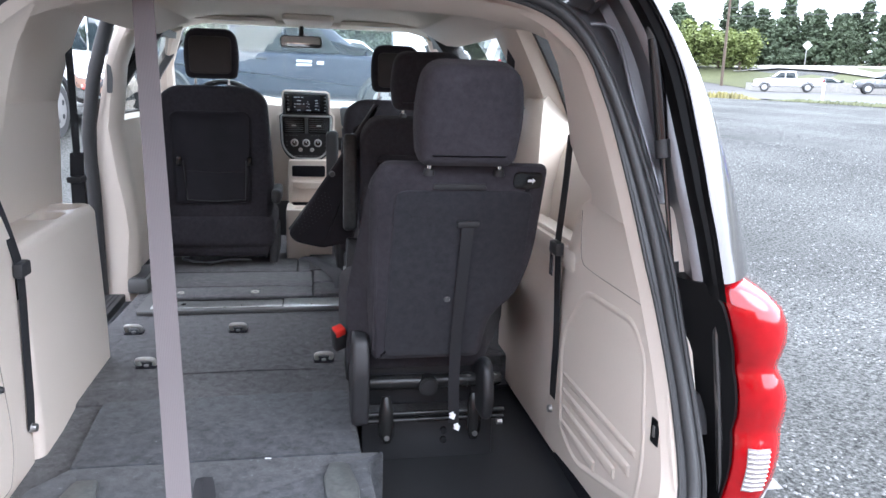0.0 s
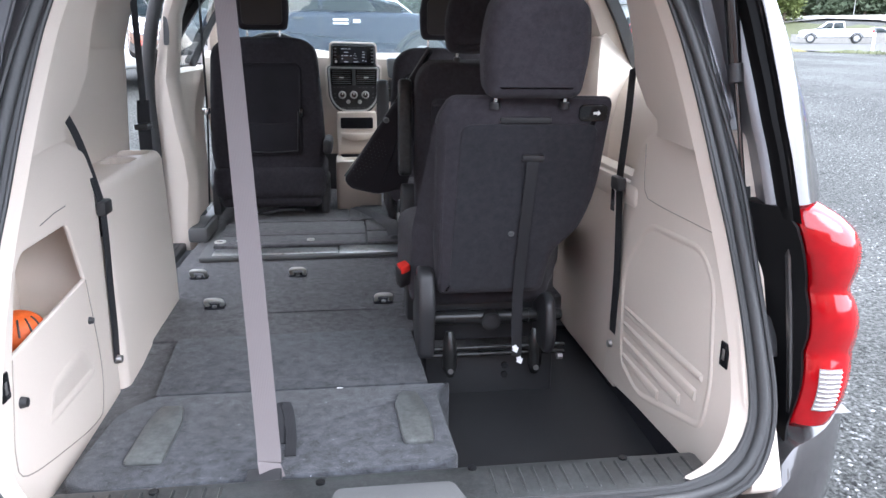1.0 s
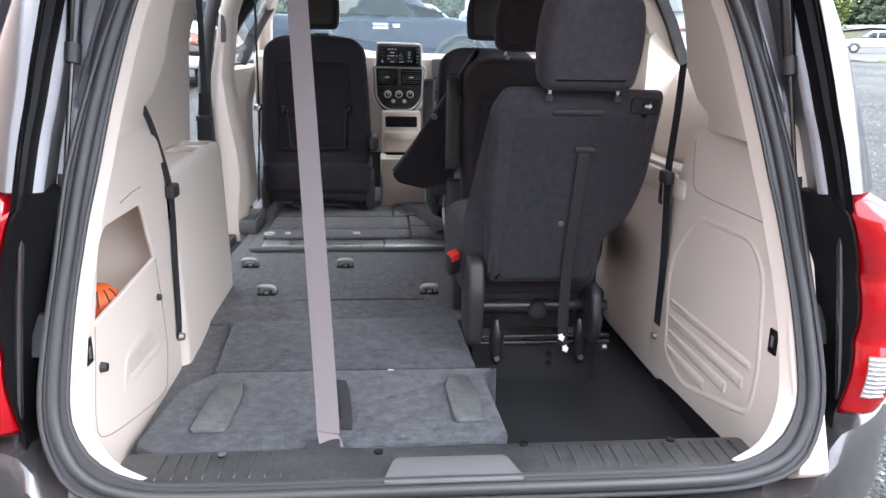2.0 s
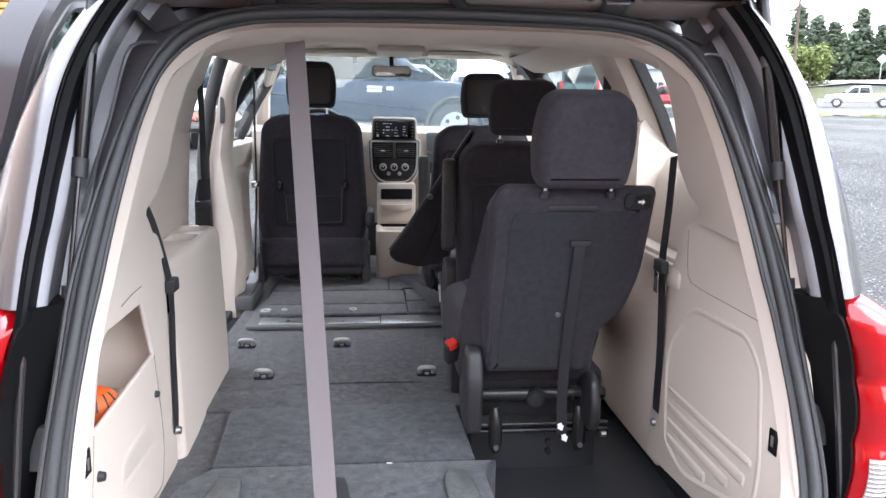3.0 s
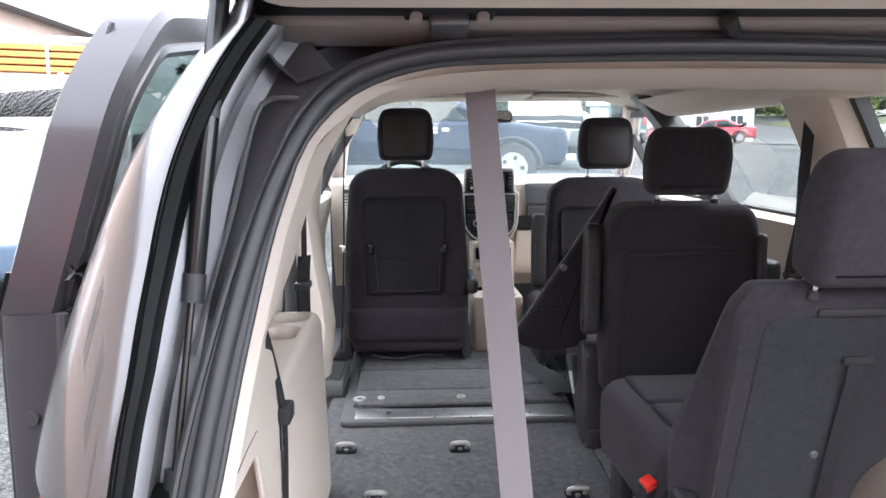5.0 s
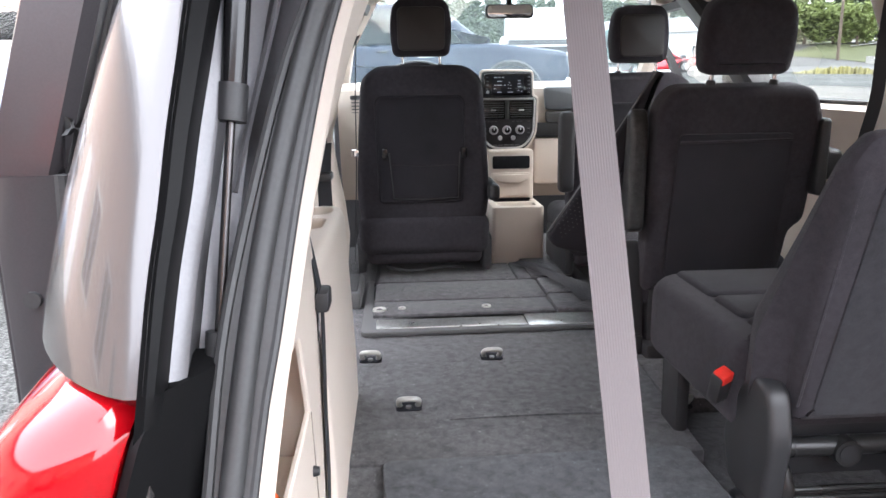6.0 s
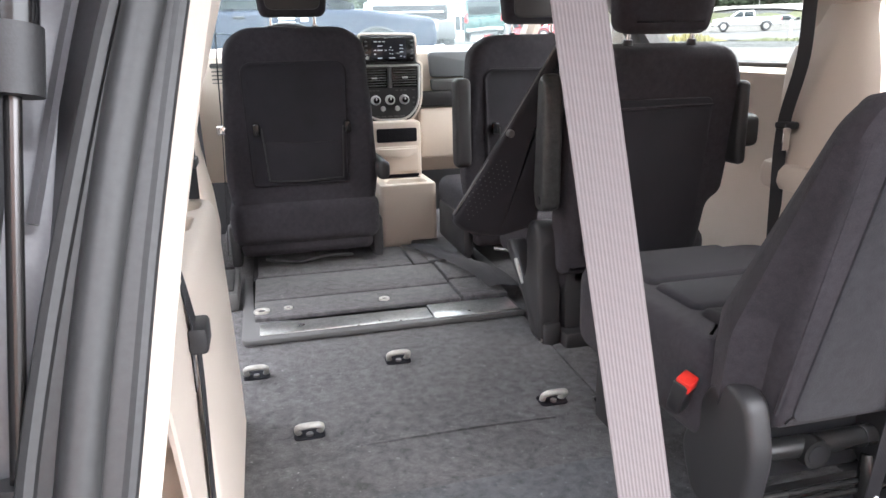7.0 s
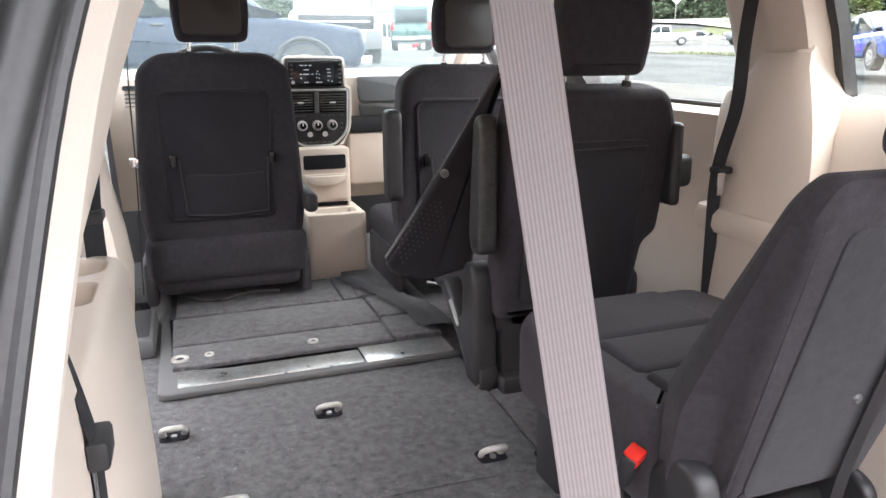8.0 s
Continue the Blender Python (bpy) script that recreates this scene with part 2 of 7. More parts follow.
def tube(bm, pts, r, n=8, cap=True):
    pts = [Vector(p) for p in pts]
    rings, up = [], None
    for i, p in enumerate(pts):
        d = (pts[min(i + 1, len(pts) - 1)] - pts[max(i - 1, 0)]).normalized()
        if up is None:
            up = d.orthogonal().normalized()
        up = (up - d * up.dot(d)).normalized()
        side = d.cross(up)
        rad = r[i] if isinstance(r, (list, tuple)) else r
        rings.append([p + (up * math.cos(a) + side * math.sin(a)) * rad for a in (2 * math.pi * k / n for k in range(n))])
    return ring_faces(bm, rings, True, cap, cap)


def loop_tube(bm, pts, r, n=8):
    """Closed tube round a contour that lies near the xz plane."""
    pts = [Vector(p) for p in pts]
    k = len(pts)
    rings = []
    for i, p in enumerate(pts):
        d = (pts[(i + 1) % k] - pts[i - 1]).normalized()
        up = Vector((0, 1, 0))
        up = (up - d * up.dot(d)).normalized()
        side = d.cross(up)
        rings.append([p + (up * math.cos(a) + side * math.sin(a)) * r for a in (2 * math.pi * q / n for q in range(n))])
    rings.append(rings[0])
    return ring_faces(bm, rings)


def smooth_line(pts, n, closed=False):
    """Catmull-Rom through pts, n points evenly along its length."""
    P = [Vector(p) for p in pts]
    k = len(P)
    out = []
    for i in range(k if closed else k - 1):
        p0 = P[i - 1] if closed or i else P[0]
        p1, p2 = P[i], P[(i + 1) % k]
        p3 = P[(i + 2) % k] if closed or i + 2 < k else P[-1]
        for s in range(8):
            t = s / 8
            out.append(0.5 * (2 * p1 + (p2 - p0) * t + (2 * p0 - 5 * p1 + 4 * p2 - p3) * t * t + (3 * p1 - p0 - 3 * p2 + p3) * t ** 3))
    out.append(P[0].copy() if closed else P[-1].copy())
    L = [0.0]
    for a, b in zip(out[:-1], out[1:]):
        L.append(L[-1] + (b - a).length)
    res, j = [], 0
    for i in range(n):
        s = L[-1] * i / (n if closed else n - 1)
        while j < len(L) - 2 and L[j + 1] < s:
            j += 1
        res.append(out[j].lerp(out[j + 1], (s - L[j]) / max(1e-9, L[j + 1] - L[j])))
    return res


def ribbon(bm, pts, width, thick=0.0016, n=40, uv=True, twist=None):
    """A belt along pts; width: the half-width vector. UV x runs across it in centimetres."""
    P = smooth_line(pts, n)
    w = Vector(width)
    lay = bm.loops.layers.uv.verify()
    rows = []
    for i, p in enumerate(P):
        d = (P[min(i + 1, n - 1)] - P[max(i - 1, 0)]).normalized()
        ww = w if twist is None else Matrix.Rotation(twist * i / (n - 1), 3, d) @ w
        ww = (ww - d * ww.dot(d)).normalized() * w.length
        nn = d.cross(ww).normalized() * thick / 2
        rows.append([bm.verts.new(q) for q in (p - ww - nn, p + ww - nn, p + ww + nn, p - ww + nn)])
    us = (0, w.length * 200, w.length * 200, 0)
    for a, b in zip(rows[:-1], rows[1:]):
        for i in range(4):
            j = (i + 1) % 4
            f = bm.faces.new((a[i], a[j], b[j], b[i]))
            for lp, u in zip(f.loops, (us[i], us[j], us[j], us[i])):
                lp[lay].uv = (u, lp.vert.co.z * 100)
    bm.faces.new(rows[0][::-1])
    bm.faces.new(rows[-1])
    return bm


def rrect(x0, y0, x1, y1, r, n=5):
    out = []
    for cx, cy, a0 in ((x1 - r, y1 - r, 0), (x0 + r, y1 - r, 90), (x0 + r, y0 + r, 180), (x1 - r, y0 + r, 270)):
        for k in range(n + 1):
            a = radians(a0 + 90 * k / n)
            out.append((cx + r * math.cos(a), cy + r * math.sin(a)))
    return out


def rpoly(pts, r, n=4):
    """A polygon (counter-clockwise) with rounded corners; r: one radius or one a corner."""
    out, k = [], len(pts)
    for i in range(k):
        p, a, b = Vector(pts[i]), Vector(pts[i - 1]), Vector(pts[(i + 1) % k])
        u, v = (a - p), (b - p)
        rr = r[i] if isinstance(r, (list, tuple)) else r
        rr = min(rr, u.length * 0.45, v.length * 0.45)
        s, e = p + u.normalized() * rr, p + v.normalized() * rr
        for q in range(n + 1):
            t = q / n
            out.append(tuple(s * (1 - t) ** 2 + p * 2 * t * (1 - t) + e * t * t))
    return out


def inset2(pts, d):
    k, out = len(pts), []
    for i in range(k):
        a, p, b = Vector(pts[i - 1]), Vector(pts[i]), Vector(pts[(i + 1) % k])
        e = (b - a)
        if e.length < 1e-9:
            out.append(tuple(p))
            continue
        nrm = Vector((-e.y, e.x)).normalized()
        out.append(tuple(p + nrm * d))
    return out


def pillow(bm, outline, profile, m, cap0=True, cap1=True):
    """An outline (counter-clockwise, in u, v) carried through depth: profile rows of (inset, depth). m maps (u, v, depth) to the world."""
    rings = [[m @ Vector((u, v, d)) for u, v in inset2(outline, i)] for i, d in profile]
    return ring_faces(bm, rings, True, cap0, cap1)


def plate(bm, outline, depth, r, m):
    return pillow(bm, outline, [(r, 0), (r * 0.3, r * 0.3), (0, r), (0, depth - r), (r * 0.3, depth - r * 0.3), (r, depth)], m)


def axes(origin, u, v):
    """The map from (u, v, depth) to the world."""
    u, v = Vector(u).normalized(), Vector(v).normalized()
    w = u.cross(v).normalized()
    return Matrix.Translation(origin) @ Matrix((u, v, w)).transposed().to_4x4()


def soft_profile(d, r, steps=4):
    out = []
    for k in range(steps + 1):
        a = math.pi / 2 * k / steps
        out.append((r * (1 - math.sin(a)), r * (1 - math.cos(a))))
    for k in range(steps + 1):
        a = math.pi / 2 * k / steps
        out.append((r * (1 - math.cos(a)), d - r + r * math.sin(a)))
    return out


# ---------------- the minivan: shell ----------------
van = thing("minivan", "silver-grey minivan with its liftgate and sliding door open", "minivan")


def yr(z):
    """Slope of the rear opening: it leans forward towards the roof."""
    return 0.02 + 0.37 * (z - 1.1)


REAR = Matrix(((1, 0, 0, 0), (0, 0.37, -1, yr(0)), (0, 1, 0, 0), (0, 0, 0, 1)))
SEAL_OUT = [(0, 0.515), (.45, 0.515), (.60, 0.525), (.68, 0.555), (.722, 0.62), (.738, 0.7), (.732, 0.82), (.722, .926), (.712, 1.047), (.703, 1.11), (.683, 1.203), (.648, 1.338), (.618, 1.418), (.578, 1.515), (.52, 1.578), (.44, 1.609), (.30, 1.626), (0, 1.634)]
SEAL_IN = [(0, 0.55), (.45, 0.55), (.57, 0.56), (.64, 0.592), (.678, 0.64), (.692, 0.7), (.688, 0.85), (.671, 1.0), (.657, 1.08), (.636, 1.21), (.608, 1.35), (.588, 1.42), (.567, 1.48), (.525, 1.533), (.475, 1.566), (.40, 1.589), (.30, 1.597), (0, 1.602)]
HEIGHTS = (.62, .70, .85, .96, 1.04, 1.10, 1.16, 1.22, 1.28, 1.34, 1.40, 1.46, 1.515, 1.56, 1.60, 1.64)
JAMB_X = (.778, .774, .764, .754, .747, .742, .736, .727, .720, .711, .702, .690, .672, .652, .630, .603)


def upright(inset):
    """A contour of the side jamb, `inset` inboard of the gutter's foot."""
    return [(x - inset, z) for x, z in zip(JAMB_X, HEIGHTS)]


FLANGE, CHANNEL, RIDGE, JAMB = upright(.030), upright(.006), upright(.015), upright(0.0)
EDGE = [(x + max(0.0, .004 + .008 * min(1, (z - 1.1) / .3)), z) for x, z in JAMB]


def above(half, z0=1.035):
    return [p for p in half if p[1] > z0]


def side_only(half):
    return [p for p in half if p[0] > 0.5 or p[1] < 1.0]


def tune(half):
    return [(x * 0.99, 1.438 + (z - 1.438) * 0.963) for x, z in half]


def contour(half, back, n=140):
    right = [(x, yr(z) - back, z) for x, z in half]
    left = [(-x, y, z) for x, y, z in right[-2:0:-1]]
    return smooth_line(right + left, n, closed=True)


def jamb_y(z, back):
    """The seal follows the slope; the jamb outside it stands more upright below the belt line."""
    return yr(z) - back if back in (0.0, -0.002, -0.045) else max(yr(z), -0.02 + 0.12 * (z - 1.0)) - back


def half_strip(half_a, back_a, half_b, back_b, side, n=70):
    a = smooth_line([(side * x, jamb_y(z, back_a), z) for x, z in half_a], n)
    b = smooth_line([(side * x, jamb_y(z, back_b), z) for x, z in half_b], n)
    return ring_faces(B(), [a, b], close=False)


def at_z(half, z):
    """x of a side contour at height z, above its foot."""
    pts = [p for p in half if p[0] > 0.55]
    for (x0, z0), (x1, z1) in zip(pts[:-1], pts[1:]):
        if z0 <= z <= z1:
            return x0 + (x1 - x0) * (z - z0) / (z1 - z0)
    return pts[0][0] if z < pts[0][1] else pts[-1][0]


ROOF_LINE = [(0, 1.634), (.15, 1.632), (.30, 1.626), (.44, 1.609), (.52, 1.585), (.575, 1.565), (.605, 1.59), (.625, 1.62)]
# rubber seal: a hollow bulb, a lip and a flat foot
mid = [(0.5 * a + 0.5 * c, 0.5 * b + 0.5 * d) for (a, b), (c, d) in zip(SEAL_IN, SEAL_OUT)]
seal = part("weatherstrip", loop_tube(B(), contour(mid, 0.001), 0.0120, 10), M_RUBBER, van, "black double-lipped rubber weatherstrip")
part("lip", loop_tube(B(), contour(SEAL_IN, -0.004), 0.005, 8), M_RUBBER, seal)
part("foot", loop_tube(B(), contour(SEAL_OUT, -0.001), 0.006, 8), M_RUBBER, seal)
bm = B()
for s in (1, -1):
    merge(bm, half_strip(SEAL_IN, 0.0, SEAL_OUT, 0.0, s))
part("seal_base", bm, M_RUBBER, seal)

for s in (1, -1):
    seal_side = [p for p in side_only(SEAL_OUT) if p[1] > 0.92]
    j = part("door_jamb", half_strip(seal_side, 0.0, above(FLANGE), -0.045, s), M_PAINT_IN, van, "satin grey painted door jamb")
    strips = ((above(FLANGE), -0.045), (above(CHANNEL), -0.036), (above(CHANNEL), -0.010), (above(RIDGE), 0.036), (above(upright(.010)), 0.044), (above(JAMB), 0.050))
    bm = B()
    for (a, back_a), (b, back_b) in zip(strips[:-1], strips[1:]):
        merge(bm, half_strip(a, back_a, b, back_b, s))
    part("jamb_channel", bm, M_PAINT_IN, j)
    high = [[p for p in c if p[1] > 1.03] for c in (upright(.001), upright(.004), EDGE)]
    bm = half_strip(high[0], 0.049, high[1], 0.056, s)
    merge(bm, half_strip(high[1], 0.056, [(x + .002, z) for x, z in high[1]], 0.088, s))
    merge(bm, half_strip([(x + .002, z) for x, z in high[1]], 0.088, high[2], 0.094, s))
    merge(bm, half_strip(high[2], 0.094, high[2], 0.118, s))
    part("gutter", bm, M_GUTTER, van, "black plastic gutter strip")
    # pressed bead along the upper jamb
    bead = smooth_line([(s * x, yr(z) + 0.012, z) for x, z in [(.70, 1.215), (.681, 1.30), (.657, 1.40), (.641, 1.49), (.625, 1.538), (.597, 1.546), (.575, 1.545)]], 24)
    part("pressed_bead", tube(B(), bead, 0.004, 6), M_PAINT_IN, j)

bm = B()
rows = []
for x, z in [(-x, z) for x, z in ROOF_LINE[::-1]] + ROOF_LINE[1:]:
    rows.append([(x, yr(z), z), (x * 1.01, yr(z) + 0.03, z + 0.010), (x * 1.02, 0.33, z + 0.022), (x * 1.02, 0.36, z + 0.06)])
ring_faces(bm, rows, close=False)
part("roof_flange", bm, M_PAINT_IN, van, "satin grey painted roof flange")

# outer skin: body side profile (z, x)
SIDE = [(.25, .93), (.45, .985), (.80, 1.0), (1.0, .995), (1.1, .97), (1.2, .935), (1.41, .83), (1.56, .735), (1.65, .675), (1.74, .60)]


def side_x(z):
    for (z0, x0), (z1, x1) in zip(SIDE[:-1], SIDE[1:]):
        if z0 <= z <= z1:
            return x0 + (x1 - x0) * (z - z0) / (z1 - z0)
    return SIDE[0][1] if z < SIDE[0][0] else SIDE[-1][1]


def zs(z0, z1, n):
    return [z0 + (z1 - z0) * i / (n - 1) for i in range(n)]


def skin(bm, side, y0, y1, z0, z1, inner=0.0, n=8, ny=2, lean=0.0):
    rows = [[(side * (side_x(z) - inner), y0 + (y1 - y0) * k / (ny - 1) - lean * max(0, z - 1.235), z) for k in range(ny)] for z in zs(z0, z1, n)]
    return ring_faces(bm, rows, close=False)


def slab(bm, side, y0, y1, z0, z1, t=0.006, n=6, out=0.0, l0=0.0, l1=0.0):
    """A closed curved slab that follows the body side."""
    rings = []
    for z in zs(z0, z1, n):
        xo, xi = side * (side_x(z) + out), side * (side_x(z) + out - t)
        up = max(0, z - 1.235)
        a, b = y0 - l0 * up, y1 - l1 * up
        rings.append([(xo, a, z), (xo, b, z), (xi, b, z), (xi, a, z)])
    return ring_faces(bm, rings, True, True, True)


LEAN_C = 0.20  # the third pillar leans back towards the roof
LEAN_B = -0.45  # the second pillar leans forward
for s, tag in ((1, "right"), (-1, "left")):
    bm = B()
    rows = []
    for z in zs(0.66, 1.69, 36):
        low = z < 1.056
        xe, y = at_z(EDGE, z), jamb_y(z, 0.116) + (0.05 if low else 0.0)
        xs = side_x(z)
        wide, deep = (float(np.interp(z, (1.1, 1.16, 1.22, 1.28, 1.34, 1.4, 1.5, 1.69), v)) for v in ((.21, .20, .175, .15, .125, .115, .095, .07), (.35, .33, .26, .21, .16, .16, .15, .15)))
        wide, deep = (wide * 0.5, deep * 0.8) if low else (wide, deep)
        row = [(xe, y + 0.012), (xe + 0.001, y + 0.003)]
        for k in range(1, 15):  # a full, rounded corner
            a = math.pi / 2 * k / 14
            row.append((xe + wide * math.sin(a) ** 1.333, y + deep * (1 - math.cos(a) ** 1.333)))
        rows.append([(s * x, yy, z) for x, yy in row + [(xs, 0.48)]])
    ring_faces(bm, rows, close=False)
    q = part("rear_quarter_panel", bm, M_PAINT, van, "silver-grey metallic painted quarter panel")
    # lower side, rails and pillars round the window openings
    bm = B()
    skin(bm, s, 0.48, 1.22 if s < 0 else 3.3, 0.25, 1.235, n=12, ny=4)
    if s < 0:
        skin(bm, s, 2.18, 3.3, 0.25, 1.235, n=12, ny=3)
        skin(bm, s, 1.22, 2.18, 0.25, 0.44, n=3, ny=3)
    skin(bm, s, 0.48, 3.0, 1.625, 1.74, n=4, ny=6)
    skin(bm, s, 1.025, 1.285, 1.235, 1.63, n=6, lean=LEAN_C)
    skin(bm, s, 2.06, 2.21, 1.235, 1.63, n=6, lean=LEAN_B)
    part("body_side", bm, M_PAINT, van)

roof = B()
rows = []
for y in (0.26, 0.32, 0.6, 1.2, 1.9, 2.5, 2.75):
    zc = {0.26: 1.70, 0.32: 1.718}.get(y, 1.765 if y < 2.4 else 1.76 if y < 2.6 else 1.735)
    rows.append([(x, y, zc - (x / 0.6) ** 4 * 0.04) for x in np.linspace(-0.62, 0.62, 17)])
ring_faces(roof, rows, close=False)
part("roof", roof, M_PAINT, van, "silver-grey painted roof")

# tail lamps: two rounded lobes that wrap round the corner of the body
LOBES = ((.615, .915), (.66, .932), (.72, .943), (.78, .950), (.83, .950), (.862, .940), (.882, .928), (.902, .928), (.94, .940), (.975, .940), (1.005, .924), (1.03, .892), (1.05, .845))


LAMP_K = 0.968


def lamp_in(z):
    return float(np.interp(z, (.615, .70, .80, .90, 1.05), (.815, .828, .834, .826, .784)))


def lamp_row(z, s, lift=0.0):
    xi, xo = lamp_in(z), float(np.interp(z, [q[0] for q in LOBES], [q[1] for q in LOBES]))
    w, y = xo - xi, -0.060 - 0.07 * (1.05 - z) - lift
    for z0, z1 in ((.892, 1.045), (.765, .892), (.62, .765)):  # each lobe swells a little
        if z0 < z < z1:
            y -= 0.012 * math.sin(math.pi * (z - z0) / (z1 - z0)) ** 0.7
    top = max(0.0, (z - 1.0) / 0.05)  # the top edge rolls forward and climbs along the side
    y += 0.022 * top ** 2
    pts = ((xi, y + .05), (xi, y + .010), (xi + .008, y), (xi + .30 * w, y - .012), (xi + .60 * w, y - .010), (xi + .85 * w, y + .008), (xo, y + .034), (xo + .012, y + .085), (xo + .020, y + .14), (xo + .024, y + .24))
    rise = (0, 0, 0, .001, .003, .006, .010, .016, .022, .030)
    return [(s * (LAMP_K * (x + .09) - .09), LAMP_K * (yy + 1.3) - 1.3, LAMP_K * (z + r * top - 1.385) + 1.385) for (x, yy), r in zip(pts, rise)]


for s in (1, -1):
    rows = [lamp_row(z, s) for z in zs(.615, 1.05, 40)]
    rows = [[(x, y + .02, z - .015) for x, y, z in rows[0]]] + rows + [[(x * .997, y + .03, z + .004) for x, y, z in rows[-1]]]
    lamp = part("tail_lamp", ring_faces(B(), rows, close=False), M_LENS, van, "glossy red tail lamp with clear reversing window")
    rows = [[lamp_row(z, s, 0.004)[k] for k in (2, 3, 4)] for z in zs(.652, .738, 8)]
    rows = [[Vector(r[0]).lerp(Vector(r[1]), .35), r[1], Vector(r[1]).lerp(Vector(r[2]), .8)] for r in rows]
    win = part("reversing_window", ring_faces(B(), rows, close=False), M_CLEAR, lamp, "clear ribbed reversing lens")
    for k in range(9):
        row = lamp_row(.657 + .0094 * k, s, 0.006)
        part("rib", tube(B(), [Vector(row[2]).lerp(Vector(row[3]), .40), Vector(row[3]), Vector(row[3]).lerp(Vector(row[4]), .78)], 0.0017, 6), M_SILVER, win)
    # black housing inboard of the lamp, bump stop bracket
    rows = []
    for z in zs(.60, 1.06, 16):
        xa = float(np.interp(z, (.60, .70, .87, 1.0, 1.066), (.772, .762, .746, .728, .719)))
        ya, lr = -.020 - .07 * (1.06 - z), lamp_row((z - 1.385) / LAMP_K + 1.385, 1)
        (xb, yb, _), up = lr[1], max(0.0, (z - 1.045) / .015)
        rows.append([(s * x, y, z) for x, y in ((at_z(SEAL_OUT, z) + .002, yr(z) + .006), (xa - .012, max(ya, yr(z)) + .012), (xa, ya), (xa + .004, ya - .01), (xb - .012, yb - .004 + .01 * up), (xb - .003, yb + .002 + .01 * up), (xb + .004, yb + .05))])
    rows.append([(x, max(y, -.02) + .05, 1.066) for x, y, z in rows[-1]])
    part("lamp_housing", ring_faces(B(), rows, close=False), M_GUTTER, van, "black housing beside the lamp")
    k = rpoly([(.735, .735), (.775, .735), (.778, .80), (.765, .815), (.737, .815)], 0.004)
    k = tune(k)
    k = k if s > 0 else [(-x, z) for x, z in k[::-1]]
    br = part("bump_stop", pillow(B(), k, [(0, -0.08), (0, -0.028), (0.003, -0.024)], REAR), M_DARKPL, van, "dark grey plastic bump stop bracket")
    part("screw", pillow(B(), [(s * (0.749 + 0.006 * math.cos(a)), 0.777 + 0.006 * math.sin(a)) for a in (s * k * math.pi / 6 for k in range(12))], [(0, -0.028), (0.001, -0.024)], REAR), M_BLACK, br)

# rear bumper with step pad and the sill's scuff plate
bm = B()
rows = []
for x in np.linspace(-0.99, 0.99, 133):
    f = abs(x / 0.99)
    back = -0.235 + 0.20 * f ** 6 + 0.03 * f ** 2
    rows.append([(x, -0.03, 0.60), (x, back + 0.07, 0.612), (x, back + 0.02, 0.60), (x, back, 0.56), (x, back + 0.005, 0.42), (x, back + 0.05, 0.30), (x, 0.2, 0.27)])
def bumper_drop(x):
    t = min(1, max(0, (abs(x) - 0.68) / 0.11))
    return 0.11 * (1 - t * t * (3 - 2 * t))


rows = [[(x, y, z - bumper_drop(x) * (1 if i < 3 else 0.6 if i == 3 else 0)) for i, (x, y, z) in enumerate(r)] for r in rows]
ring_faces(bm, rows, close=False)
part("rear_bumper", bm, M_PAINT, van, "silver-grey painted rear bumper")
sill = part("scuff_plate", box(B(), (-0.63, -0.165, 0.50), (0.63, -0.045, 0.545), 0.012), M_WORN, van, "worn black ribbed scuff plate on the load sill")
for k in range(15):
    x = 0.19 + 0.0285 * k
    part("rib", box(B(), (x, -0.15, 0.5425), (x + 0.006, -0.066, 0.5475), 0.002, 1), M_WORN, sill)
for k in range(9):
    x = -0.55 + 0.0285 * k
    part("rib", box(B(), (x, -0.15, 0.5425), (x + 0.006, -0.066, 0.5475), 0.002, 1), M_WORN, sill)
part("striker_pocket", plate(B(), rpoly([(-0.13, -0.19), (0.14, -0.19), (0.115, -0.105), (-0.105, -0.105)], 0.015), 0.008, 0.003, axes((0, 0, 0.544), (1, 0, 0), (0, 1, 0))), M_GREYPL, sill, "grey moulded latch striker pocket")
for x, y in ((-0.44, -0.07), (-0.135, -0.075), (0.16, -0.06), (0.47, -0.06)):
    part("screw_cap", tube(B(), [(x, y, 0.54), (x, y, 0.549)], 0.009, 12), M_GLOSS, sill)

# liftgate, swung up over the opening
gate = part("liftgate", B(), M_PAINT_IN, van, "open liftgate seen from below")
bm = B()
gm = axes((0, 0.285, 1.643), (1, 0, 0), (0, -0.93, 0.36))
out = rpoly([(-0.66, 0.0), (0.66, 0.0), (0.70, 0.25), (0.80, 0.75), (0.72, 1.05), (-0.72, 1.05), (-0.80, 0.75), (-0.70, 0.25)], 0.06)
pillow(bm, out, [(0.02, 0.012), (0.0, 0.0), (0.0, -0.05), (0.03, -0.075)], gm)
part("outer_panel", bm, M_PAINT_IN, gate)
inn = rpoly([(-0.62, 0.125), (0.62, 0.125), (0.66, 0.28), (0.74, 0.72), (0.66, 0.98), (-0.66, 0.98), (-0.74, 0.72), (-0.66, 0.25)], 0.08)
part("trim_panel", pillow(B(), inn, [(0.0, 0.008), (0.004, 0.030), (0.015, 0.040)], gm, cap0=False), M_BEIGE, gate, "beige plastic gate lining")
bm = B()
wire = smooth_line([gm @ Vector(p) for p in ((0.02, 0.10, 0.03), (0.06, 0.04, 0.03), (0.10, -0.005, 0.035), (0.15, 0.03, 0.022), (0.20, 0.02, 0.02))], 30)
